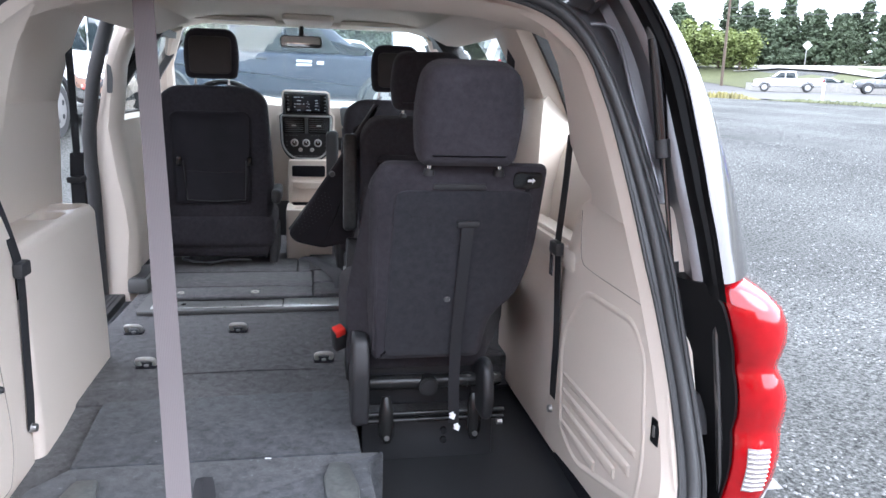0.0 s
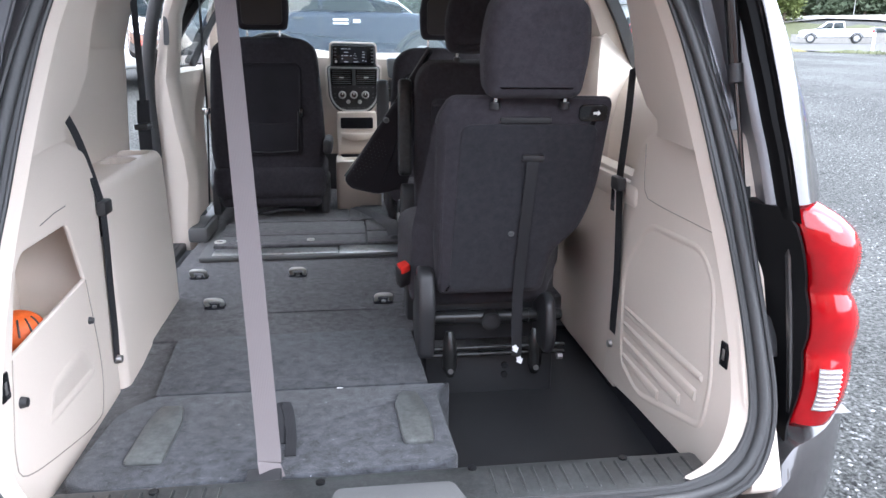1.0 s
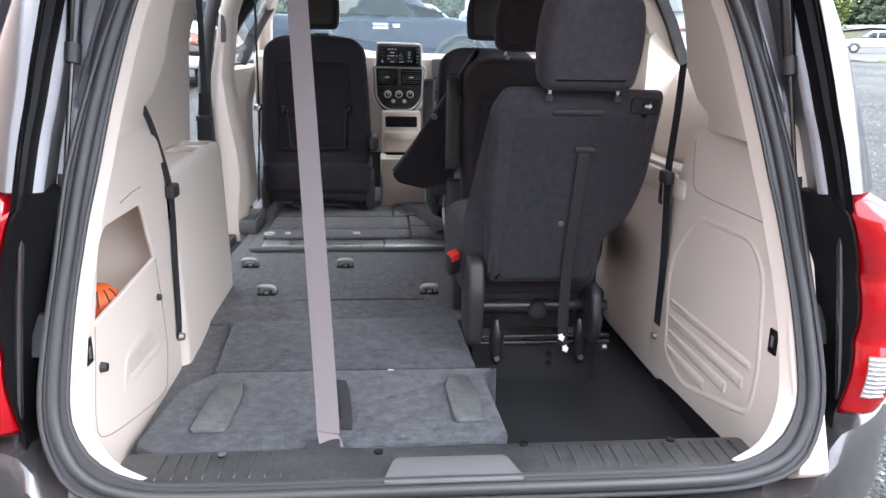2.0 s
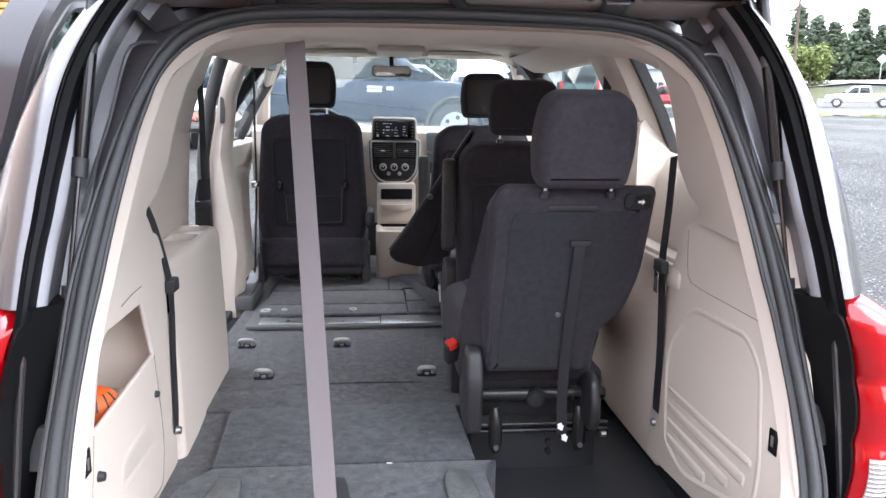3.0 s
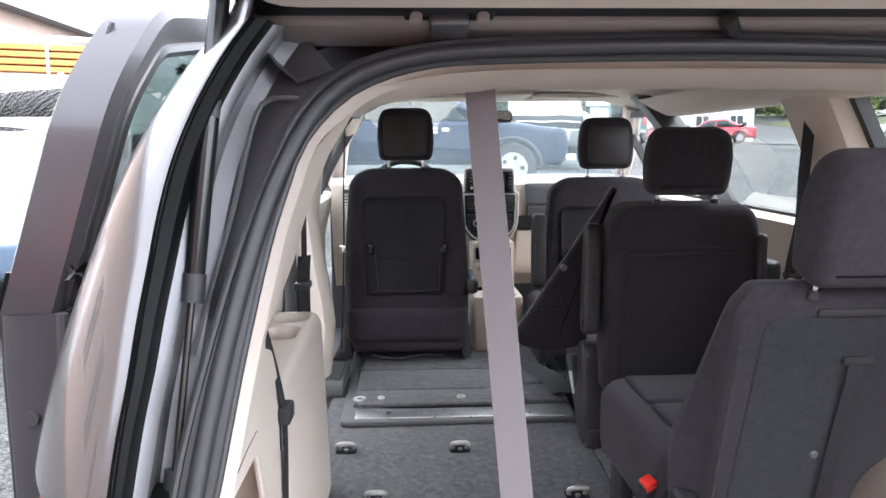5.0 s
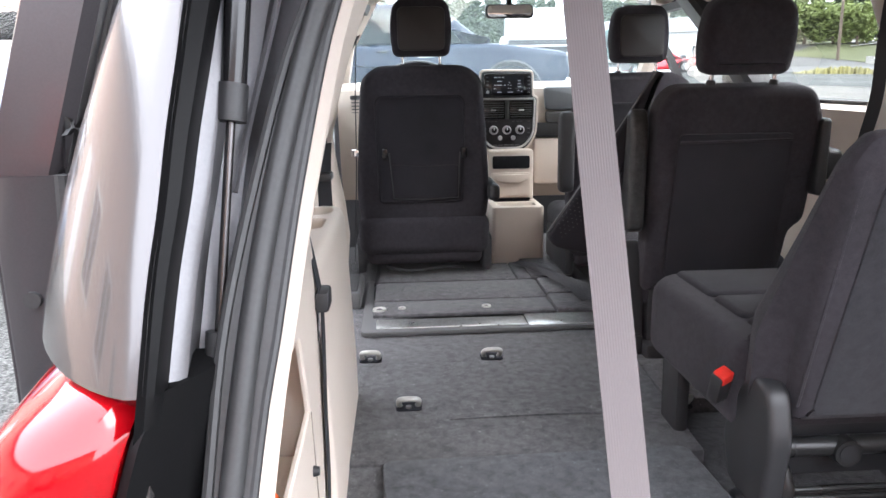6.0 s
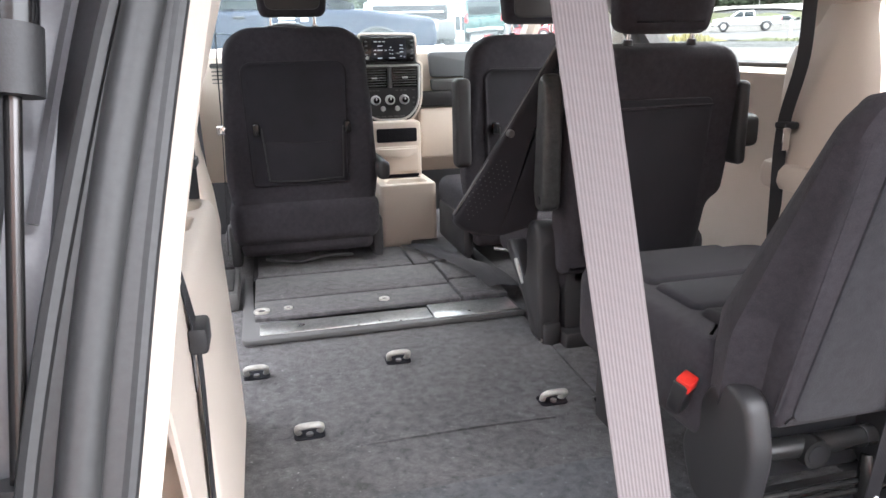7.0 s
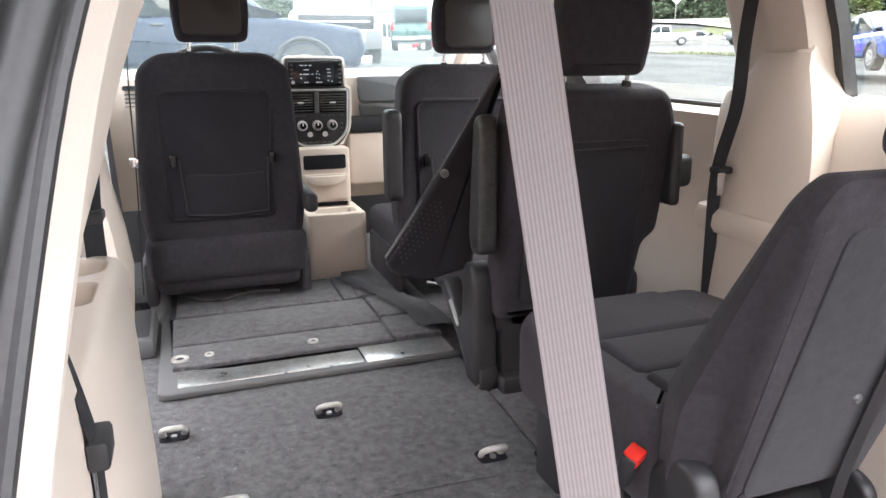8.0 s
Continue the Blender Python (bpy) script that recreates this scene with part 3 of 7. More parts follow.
part("wiring_loom", tube(bm, wire, [0.011 + 0.003 * (k % 2) for k in range(30)], 8), M_RUBBER, gate, "ribbed black wiring boot")
part("gate_lip", plate(B(), rpoly([(-0.655, 0.005), (0.655, 0.005), (0.66, 0.078), (-0.66, 0.078)], 0.01), 0.018, 0.006, gm @ Matrix.Translation((0, 0, 0.004))), M_GATE, gate, "taupe plastic lip along the gate hinge")
# raised black plate; the darkness of the recess is put into its colour
part("lip_recess_shade", plate(B(), rpoly([(-0.63, 0.080), (0.63, 0.080), (0.63, 0.123), (0.12, 0.123), (0.09, 0.108), (0.03, 0.108), (0.0, 0.123), (-0.63, 0.123)], 0.006), 0.006, 0.002, gm @ Matrix.Translation((0, 0, 0.010))), M_RUBBER, gate)
for x in (-0.365, 0.372):
    hinge = part("hinge", plate(B(), rpoly([(x - 0.024, -0.012), (x + 0.024, -0.012), (x + 0.028, 0.10), (x - 0.028, 0.10)], 0.006), 0.022, 0.005, gm @ Matrix.Translation((0, 0, 0.018))), M_PAINT_IN, gate, "painted steel gate hinge")
    part("hinge_leaf", plate(B(), rrect(x - 0.062, 0.082, x + 0.062, 0.118, 0.006), 0.008, 0.002, gm @ Matrix.Translation((0, 0, 0.016))), M_DARKPL, hinge)
    for dx in (-0.046, 0.046):
        c0 = gm @ Vector((x + dx, 0.098, 0.022))
        part("bolt", tube(B(), [c0, c0 + Vector((0, -0.36, -0.93)) * 0.012], 0.009, 6), M_GATE, hinge)
for s in (1, -1):
    a, b, c = Vector((s * 0.717, 0.02, 1.05)), Vector((s * 0.695, 0.065, 1.29)), Vector((s * 0.650, 0.16, 1.80))
    st = part("gas_strut", tube(B(), [b, b.lerp(c, 0.02), c], [0.0125, 0.0135, 0.0135], 14), M_GLOSS, van, "black gas strut holding the liftgate")
    part("rod", tube(B(), [a, b.lerp(c, 0.03)], 0.0045, 10), M_DARKSTEEL, st)
    part("end_cap", tube(B(), [b - (b - a) * 0.02, b + (c - b) * 0.06], 0.0155, 14), M_BLACK, st)
    part("ball_socket", tube(B(), [a - (b - a).normalized() * 0.02, a + (b - a).normalized() * 0.035], [0.011, 0.013], 10), M_RUBBER, st)
    part("label_band", tube(B(), [b.lerp(c, 0.44), b.lerp(c, 0.485)], 0.0139, 14), M_GREYPL, st)

# side glass and black surrounds
for s in (1, -1):
    spans = [(0.50, 1.02, "quarter_window", 0.0, LEAN_C), (2.22, 2.95, "front_door_window", LEAN_B, 0.0)]
    if s > 0:
        spans.append((1.29, 2.05, "sliding_door_window", LEAN_C, LEAN_B))
    for y0, y1, nm, l0, l1 in spans:
        w = part(nm, slab(B(), s, y0, y1, 1.24, 1.62, 0.004, 6, 0.0, l0, l1), M_GLASS, van, "clear side window")
        w.visible_shadow = False
        for a, b, c, d, e, f in ((y0 - .02, y1 + .02, 1.205, 1.238, l0, l1), (y0 - .02, y1 + .02, 1.605, 1.632, l0, l1), (y0 - .02, y0 + .015, 1.222, 1.632, l0, l0), (y1 - .015, y1 + .02, 1.222, 1.632, l1, l1)):
            part("window_gasket", slab(B(), s, a, b, c, d, 0.012 if d < 1.3 else 0.04, 5, 0.003, e, f), M_RUBBER, w)

# the sliding door, pushed back along the left side
def door_x(z):
    return min(1.125, 0.965 + 0.30 * (1.72 - z))


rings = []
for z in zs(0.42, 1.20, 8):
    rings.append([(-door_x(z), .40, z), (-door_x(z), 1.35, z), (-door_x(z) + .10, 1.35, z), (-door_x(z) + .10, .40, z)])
door = part("sliding_door", ring_faces(B(), rings, True, True, True), M_PAINT_SHADED, van, "open sliding door beside the body")
fr = B()
o2 = rpoly([(0.40, 1.19), (1.35, 1.19), (1.35, 1.80), (0.86, 1.785), (0.55, 1.735), (0.425, 1.58)], [.01, .01, .06, .10, .06, .10], 8)
i2 = inset2(o2, 0.08)
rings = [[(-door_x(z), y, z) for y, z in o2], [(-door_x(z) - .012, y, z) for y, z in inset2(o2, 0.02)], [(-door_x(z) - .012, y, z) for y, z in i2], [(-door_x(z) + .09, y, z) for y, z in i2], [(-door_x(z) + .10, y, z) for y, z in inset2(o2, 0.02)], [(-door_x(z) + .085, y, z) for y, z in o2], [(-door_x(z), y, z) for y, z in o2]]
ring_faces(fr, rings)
part("window_frame", fr, M_PAINT_SHADED, door, "grey painted door frame")
part("window_gasket", loop_tube(B(), [(-door_x(z) + .085, y, z) for y, z in i2], 0.016, 8), M_RUBBER, door)
rings = [[(-door_x(z) + .02, .46 + .25 * max(0, z - 1.5), z), (-door_x(z) + .02, 1.28, z), (-door_x(z) + .024, 1.28, z), (-door_x(z) + .024, .46 + .25 * max(0, z - 1.5), z)] for z in zs(1.22, 1.70, 7)]
w = part("window_pane", ring_faces(B(), rings, True, True, True), M_DARKGLASS, door, "tinted sliding-door window")
w.visible_shadow = False

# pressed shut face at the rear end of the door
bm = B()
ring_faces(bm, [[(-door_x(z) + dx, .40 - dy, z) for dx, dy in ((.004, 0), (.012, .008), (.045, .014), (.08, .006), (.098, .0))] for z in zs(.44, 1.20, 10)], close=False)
part("shut_face", bm, M_PAINT_SHADED, door)
for z in (.62, .86, 1.02):
    part("rubber_plug", tube(B(), [(-door_x(z) + .05, .392, z), (-door_x(z) + .05, .382, z)], .013, 12), M_RUBBER, door)
part("edge_seal", tube(B(), [(-door_x(z) + .102, .402, z) for z in zs(.44, 1.20, 10)], .010, 8), M_RUBBER, door)

# ---------------- the minivan: lining ----------------
RING2 = [(.56, 0.545), (.62, 0.575), (.658, 0.63), (.674, 0.71), (.672, 0.85), (.656, 1.0), (.643, 1.08), (.622, 1.21), (.594, 1.35), (.574, 1.42), (.553, 1.48), (.512, 1.52), (.465, 1.552), (.395, 1.573), (.30, 1.581), (0, 1.586)]
SEAL_IN_UP = SEAL_IN[2:]
for s in (1, -1):
    part("pillar_trim", half_strip(SEAL_IN_UP, -0.002, RING2, -0.045, s), M_BEIGE, van, "beige moulded trim round the tail opening")
# headliner
bm = B()
rows = []
for y, zc in ((0.345, 1.596), (0.5, 1.625), (1.2, 1.69), (2.0, 1.715), (2.45, 1.72), (2.72, 1.705)):
    rows.append([(x, y, zc - 0.06 * abs(x / 0.66) ** 5) for x in np.linspace(-0.68, 0.68, 19)])
ring_faces(bm, rows, close=False)
hb = B()
rows = []
for x in np.linspace(-0.54, 0.54, 25):
    drop = 0.05 * abs(x / 0.54) ** 5
    rows.append([(x, yr(1.586) + 0.012, 1.587 - drop), (x, yr(1.586) + 0.05, 1.578 - drop), (x, 0.30, 1.566 - drop), (x, 0.335, 1.568 - drop), (x, 0.35, 1.60 - drop)])
part("tail_header_trim", ring_faces(hb, rows, close=False), M_BEIGE, van, "beige moulded header over the tail opening")
structure(part("ceiling", bm, M_LINER), "light beige cloth headliner of the minivan", "headliner")
# upper pillar trims and roof rails, as a lining just inside the skin
for s in (1, -1):
    bm = B()
    rows = []
    for z, x0, y1, x1 in ((1.15, .630, .36, .668), (1.165, .628, .345, .664), (1.19, .624, .34, .658), (1.22, .618, .385, .648), (1.29, .604, .40, .622), (1.35, .592, .375, .602), (1.40, .578, .35, .582), (1.47, .555, .315, .548), (1.536, .50, .285, .503), (1.57, .45, .275, .46)):
        rows.append([(s * (x0 + 0.004), yr(z) + 0.044, z), (s * (x0 + 0.003), yr(z) + 0.07, z), (s * (x0 * 0.5 + x1 * 0.5 + 0.005), (yr(z) + 0.06 + y1) / 2, z), (s * (x1 - 0.002), y1 - 0.012, z), (s * (x1 + 0.010), y1, z), (s * (x1 + 0.20), y1 + 0.09, z)])
    ring_faces(bm, rows, close=False)
    part("upper_pillar_trim", bm, M_BEIGE, van, "beige upper rear pillar trim")
    bm = B()
    spans = [(1.025, 1.285, LEAN_C)] if s > 0 else [(0.86, 1.27, 0.05)]
    for y0, y1, le in spans:
        rings = []
        for z in zs(1.16, 1.66, 8):
            off = 0.12 - (0.08 * min(1, max(0, (z - 1.25) / 0.33)) if s < 0 else 0.02 * min(1, max(0, (z - 1.25) / 0.33)))
            dy, xi, xo = -le * max(0, z - 1.235), s * (side_x(z) - off), s * (side_x(z) - 0.03)
            rings.append([(xo, y0 + dy, z), (s * (side_x(z) - off + 0.02), y0 + .015 + dy, z), (xi, y0 + .05 + dy, z), (xi, y1 - .05 + dy, z), (s * (side_x(z) - off + 0.02), y1 - .015 + dy, z), (xo, y1 + dy, z)])
        ring_faces(bm, rings, close=False)
    if s > 0:
        dark = B()
        rings = []
        for z in zs(1.16, 1.68, 8):
            dy = -LEAN_B * max(0, z - 1.235)
            xi, xo = side_x(z) - 0.10, side_x(z) - 0.02
            rings.append([(xo, 2.035 + dy, z), (xi + .02, 2.04 + dy, z), (xi, 2.06 + dy, z), (xi, 2.16 + dy, z), (xi + .02, 2.19 + dy, z), (xo, 2.21 + dy, z)])
        part("centre_pillar", ring_faces(dark, rings, close=False), M_BLACK, van, "black centre pillar cover")
    rail = []
    for y in np.linspace(0.34, 2.1, 8):
        rail.append([(s * 0.50, y, 1.655 if y > .6 else 1.625), (s * 0.575, y, 1.615 if y > .6 else 1.602), (s * 0.625, y, 1.592), (s * 0.68, y, 1.590), (s * 0.72, y, 1.60)])
    ring_faces(bm, rail, close=False)
    part("pillar_lining", bm, M_BEIGE, van, "beige window pillar lining")

# right wall of the load bay
rw = structure(part("wall_right", B(), M_BEIGE), "beige plastic side lining of the load bay", "side trim")


def wall_panel(bm, s, outline, x, t=0.02, r=0.006, hole=None):
    """A wall panel in the yz plane at x (its inner face), thickness outwards."""
    o = outline if s > 0 else outline
    m = Matrix(((0, 0, s, s * x), (1, 0, 0, 0), (0, 1, 0, 0), (0, 0, 0, 1)))
    return pillow(bm, o, [(r, 0), (r * 0.3, r * 0.3), (0, r), (0, t)], m, cap1=False)


bm = wall_panel(B(), 1, rpoly([(-.185, .53), (-.09, .46), (.095, .439), (.38, .425), (.62, .40), (.60, .80), (.53, 1.0), (.455, 1.13), (.38, 1.165), (.32, 1.19), (.065, 1.19), (-.042, .90), (-.108, .72)], [.02, .02, .03, .03, .02, .1, .05, .03, .03, .03, .02, .02, .02]), 0.682, 0.06)
rear_panel_r = part("storage_panel", bm, M_BEIGE, rw, "beige moulded jack cover panel")
emb = rpoly([(.02, .545), (.37, .455), (.50, .495), (.525, .72), (.505, .80), (.385, .935), (.10, .945), (.03, .88), (.0, .66)], [.04, .05, .04, .05, .05, .06, .05, .04, .05], 6)
EM = Matrix(((0, 0, -1, 0.6822), (1, 0, 0, 0), (0, 1, 0, 0), (0, 0, 0, 1)))
part("raised_field", pillow(B(), emb, [(0, -0.001), (0.003, 0.0022), (0.007, 0.0035), (0.012, 0.0032), (0.016, 0.0005), (0.022, 0.0001), (0.03, 0.0012)], EM, cap0=False), M_BEIGE, rear_panel_r)
for k in range(4):
    z = .665 - .045 * k
    gy0, gy1 = (.04, .06, .13, .24)[k], .49 - .004 * k
    part("moulded_groove", pillow(B(), rpoly([(gy0, z - .014 - .012 * (1 if k else 0)), (gy1, z - .022), (gy1, z + .006), (gy0, z + .006)], .006), [(0, 0.0), (0.004, 0.003), (0.008, 0.004)], EM @ Matrix.Translation((0, 0, 0.0015)), cap0=False), M_BEIGE, rear_panel_r)
part("panel_seam", tube(B(), smooth_line([(0.6815, -0.01, 0.98), (0.6815, 0.18, 0.982), (0.6815, 0.37, 0.985), (0.6815, 0.415, 0.995), (0.6815, 0.43, 1.04), (0.6815, 0.435, 1.12)], 24), 0.0012, 5), M_SEAM, rear_panel_r)
bm = wall_panel(B(), 1, rpoly([(.56, .385), (1.0, .38), (1.22, .39), (1.22, 1.02), (.50, 1.02)], .01), 0.693, 0.05)
part("wheelhouse_panel", bm, M_BEIGE, rw)
part("armrest_ledge", plate(B(), rpoly([(.46, .676), (1.25, .676), (1.27, .70), (1.27, .88), (.46, .88)], .02), 0.075, 0.024, axes((0, 0, 0.935), (0, 1, 0), (-1, 0, 0)) @ Matrix.Scale(-1, 4, (0, 1, 0)) @ Matrix.Scale(1, 4)), M_BEIGE, rw)
bm = B()
ring_faces(bm, [[(0.765 + o, 0.44, z - .7 * o), (0.765 + o, 0.62, z - .2 * o), (0.765 + o, 0.90, z), (0.80 + o, 1.24, z)] for z, o in ((1.0, 0.0), (1.1, 0.006), (1.20, .03), (1.265, .065), (1.28, .08), (1.285, .14))], close=False)
part("upper_lining", bm, M_BEIGE, rw)
rings = []
for z, x0, ya, yb in ((0.97, .690, .93, 1.235), (1.05, .695, .93, 1.24), (1.16, .702, .94, 1.25), (1.24, .708, .955, 1.25), (1.285, .714, .97, 1.235), (1.315, .719, .982, 1.19), (1.345, .724, .995, 1.165), (1.380, .728, 1.0, 1.15), (1.384, .734, 1.0, 1.148), (1.40, .745, 1.005, 1.14)):
    rings.append([(.90, ya + .03, z), (x0 + .02, ya, z), (x0, ya + .03, z), (x0, yb - .03, z), (x0 + .02, yb, z), (.90, yb + .02, z)])
part("pillar_foot", ring_faces(B(), rings, close=False), M_BEIGE, rw, "beige lower pillar cover")
# sliding door lining (right) and front door linings
bm = B()
for s, y0, y1 in ((1, 1.22, 2.15), (1, 2.15, 3.2), (-1, 2.25, 3.2)):
    skin(bm, s, y0, y1, 0.42, 1.212, 0.09, 8)
    ring_faces(bm, [[(s * (side_x(1.212) - 0.09), y0, 1.212), (s * (side_x(1.212) - 0.09), y1, 1.212)], [(s * (side_x(1.212) - 0.07), y0, 1.222), (s * (side_x(1.212) - 0.07), y1, 1.222)], [(s * side_x(1.225), y0, 1.226), (s * side_x(1.225), y1, 1.226)]], close=False)
part("door_lining", bm, M_BEIGE, rw, "beige door lining")
lt = part("net_hook", box(B(), (0.679, -0.048, 0.722), (0.69, -0.016, 0.776), 0.003), M_GLOSS, rw, "black cargo net hook")
part("hook_eye", box(B(), (0.6775, -0.036, 0.738), (0.684, -0.027, 0.762), 0.001), M_STEEL, lt)

# left wall of the load bay, with its pocket
lw = structure(part("wall_left", B(), M_BEIGE), "beige plastic side lining with a storage pocket", "side trim")


def holed_panel(outer, inner, x):
    t = B()
    loops = []
    for pts in (outer, inner):
        vs = [t.verts.new((x, y, z)) for y, z in pts]
        loops += [t.edges.new((vs[i], vs[(i + 1) % len(vs)])) for i in range(len(vs))]
    bmesh.ops.triangle_fill(t, edges=loops, use_beauty=True)
    return t


outer = rpoly([(-.185, .53), (-.09, .47), (.10, .45), (.56, .44), (.565, 1.0), (.50, 1.10), (.36, 1.15), (.32, 1.19), (.065, 1.19), (-.042, .90), (-.108, .72)], .02)
pocket = rpoly([(.012, .788), (.41, .815), (.345, .968), (.11, .966), (.07, .935)], [.006, .008, .02, .03, .02])
bm = holed_panel(outer, pocket, -0.686)
ring_faces(bm, [[(-0.686, y, z) for y, z in pocket], [(-0.689, y, z) for y, z in inset2(pocket, 0.003)], [(-0.694, y, z) for y, z in inset2(pocket, 0.003)], [(-0.694, y, z) for y, z in inset2(pocket, -0.01)]])
side_p = part("storage_panel", bm, M_BEIGE, lw, "beige panel with an open storage pocket")
bm = B()
ring_faces(bm, [[(x, 0.0, 0.712), (x, 0.46, 0.712), (x, 0.46, 0.985), (x, 0.0, 0.985)] for x in (-0.692, -0.86)], True, False, True)
part("pocket_tub", bm, M_BEIGE, side_p, "deep beige pocket tub")
part("door_groove", tube(B(), smooth_line([(-0.6855, .012, .787), (-0.6855, -.01, .70), (-0.6855, -.03, .61), (-0.6855, .0, .555), (-0.6855, .20, .50), (-0.6855, .39, .465), (-0.6855, .43, .50), (-0.6855, .445, .60), (-0.6855, .41, .815)], 50), 0.0014, 5), M_SEAM, side_p)
LM = Matrix(((0, 0, 1, -0.6862), (1, 0, 0, 0), (0, 1, 0, 0), (0, 0, 0, 1)))
part("raised_rib", pillow(B(), rpoly([(.13, .585), (.40, .575), (.41, .60), (.355, .685), (.15, .675), (.12, .60)], .035, 6)[::1], [(0, -0.001), (0.006, 0.0008), (0.014, 0.0014), (0.022, 0.0010), (0.028, 0.0002)], LM, cap0=False), M_BEIGE, side_p)
part("scratch", tube(B(), [(-0.6856, .209, .994), (-0.6856, .28, 1.003), (-0.6856, .348, 1.005)], 0.0010, 4), M_GREYPL, side_p, "thin dark scratch")
lt = part("net_hook", box(B(), (-0.69, -0.046, 0.726), (-0.683, -0.013, 0.778), 0.003), M_GLOSS, lw, "black cargo net hook")
part("hook_eye", box(B(), (-0.686, -0.034, 0.738), (-0.6815, -0.026, 0.762), 0.001), M_STEEL, lt)
part("turn_knob", tube(B(), [(-0.688, .022, .697), (-0.674, .022, .697)], [0.012, 0.009], 10), M_BLACK, lw)
part("turn_knob", tube(B(), [(-0.688, .404, .715), (-0.676, .404, .715)], [0.010, 0.007], 10), M_BLACK, lw)
# the long side box with cup holders
def box_ring(ins, z, lean):
    return [(x, y, z) for x, y in rrect(-0.90 + ins, 0.57 + ins, -0.672 - lean - ins, 1.235 - ins, 0.03)]


bm = ring_faces(B(), [box_ring(0, .30, -.006), box_ring(0, .60, -.002), box_ring(0, .978, .012), box_ring(.004, .992, .013), box_ring(.010, 1.002, .013), box_ring(.018, 1.006, .013)])
wells = [rrect(-0.80, 0.92, -0.712, 1.05, .025), rrect(-0.815, 1.09, -0.708, 1.20, .04)]
top = B()
loops = []
for pts in [[(x, y) for x, y, z in box_ring(.018, 1.006, .013)]] + wells:
    vs = [top.verts.new((x, y, 1.006)) for x, y in pts]
    loops += [top.edges.new((vs[i], vs[(i + 1) % len(vs)])) for i in range(len(vs))]
bmesh.ops.triangle_fill(top, edges=loops, use_beauty=True)
merge(bm, top)
side_box = part("side_box", bm, M_BEIGE, lw, "beige side box with cup holders on top")
for c in wells:
    part("cup_holder", ring_faces(B(), [[(x, y, 1.006) for x, y in c], [(x, y, 1.000) for x, y in inset2(c, 0.005)], [(x, y, .945) for x, y in inset2(c, 0.010)], [(x, y, .935) for x, y in inset2(c, 0.02)]], True, False, True), M_BEIGE, side_box)
bm = B()
ring_faces(bm, [[(-0.76, 0.40, z), (x, 0.85, z), (x, yb, z), (x - .023, yb + .02, z), (x - .09, yb + .03, z)] for z, x, yb in ((.99, -.812, 1.31), (1.10, -.800, 1.285), (1.24, -.778, 1.235), (1.325, -.757, 1.17), (1.333, -.755, 1.165))], close=False)
part("upper_lining", bm, M_BEIGE, lw)
# B pillar on the left with its grab slot, and the rubber round the door opening
rings = []
for z, xo, xi in ((.44, -.90, -.76), (.55, -.885, -.765), (.75, -.885, -.745), (.86, -.89, -.755), (1.0, -.885, -.78), (1.20, -.875, -.803), (1.215, -.873, -.800), (1.33, -.85, -.785), (1.455, -.825, -.77), (1.55, -.80, -.735), (1.62, -.775, -.695), (1.70, -.74, -.65)):
    rings.append([(xo, 2.12, z), (xo, 2.0, z), (xo + .02, 1.985, z), (xi - .025, 1.985, z), (xi, 2.01, z), (xi + .008, 2.06, z), (xi, 2.14, z)])
bp = part("centre_pillar", ring_faces(B(), rings, close=False), M_BEIGE, lw, "beige centre pillar beside the door opening")
part("grab_slot", plate(B(), rpoly([(-.822, 1.34), (-.800, 1.34), (-.795, 1.40), (-.80, 1.45), (-.815, 1.46), (-.818, 1.40)], .008), 0.004, 0.001, axes((0, 1.984, 0), (1, 0, 0), (0, 0, 1))), M_GREYPL, bp)
dr = smooth_line([(-0.895, 1.975, .46), (-0.895, 1.97, .86), (-0.90, 1.965, 1.15), (-0.885, 1.96, 1.27), (-0.855, 1.95, 1.427), (-0.79, 1.93, 1.62), (-0.745, 1.86, 1.665), (-0.70, 1.6, 1.66), (-0.69, 1.3, 1.65)], 44)
sp = part("sill_plate", box(B(), (-0.93, 1.24, .44), (-0.80, 1.98, .478), 0.008, 2), M_BLACK, lw, "black ribbed door sill plate")
for k in range(6):
    part("rib", box(B(), (-0.918 + .018 * k, 1.26, .476), (-0.910 + .018 * k, 1.96, .482), 0.002, 1), M_BLACK, sp)
part("door_seal", tube(B(), dr, 0.027, 10), M_RUBBER, bp, "black door weatherstrip")

MODE[0] = "floor"
# ---------------- load floor ----------------
bm = B()
box(bm, (-0.80, 0.83, 0.36), (0.14, 2.75, 0.48), 0.012)
box(bm, (0.1395, 1.10, 0.36), (0.76, 2.75, 0.4795), 0.012)
ring_faces(bm, [[(x, y, z) for x in (-0.73, -0.66, -0.58, -0.50)] for y, z in ((-.02, .40), (.0, .445), (.5, .45), (.72, .456), (.84, .472), (.95, .4815), (1.0, .4795))], close=False)
box(bm, (0.135, 0.70, 0.30), (0.53, 1.10, 0.44), 0.01)
floor = structure(part("floor", bm, M_CARPET), "dark grey carpeted load floor with worn patches", "carpet")
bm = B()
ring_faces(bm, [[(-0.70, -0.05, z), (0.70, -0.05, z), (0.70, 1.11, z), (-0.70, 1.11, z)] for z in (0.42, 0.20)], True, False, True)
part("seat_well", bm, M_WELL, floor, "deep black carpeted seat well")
part("front_floor", box(B(), (-0.9, 2.7, 0.36), (0.8, 3.5, 0.42), 0.01), M_CARPET, floor)
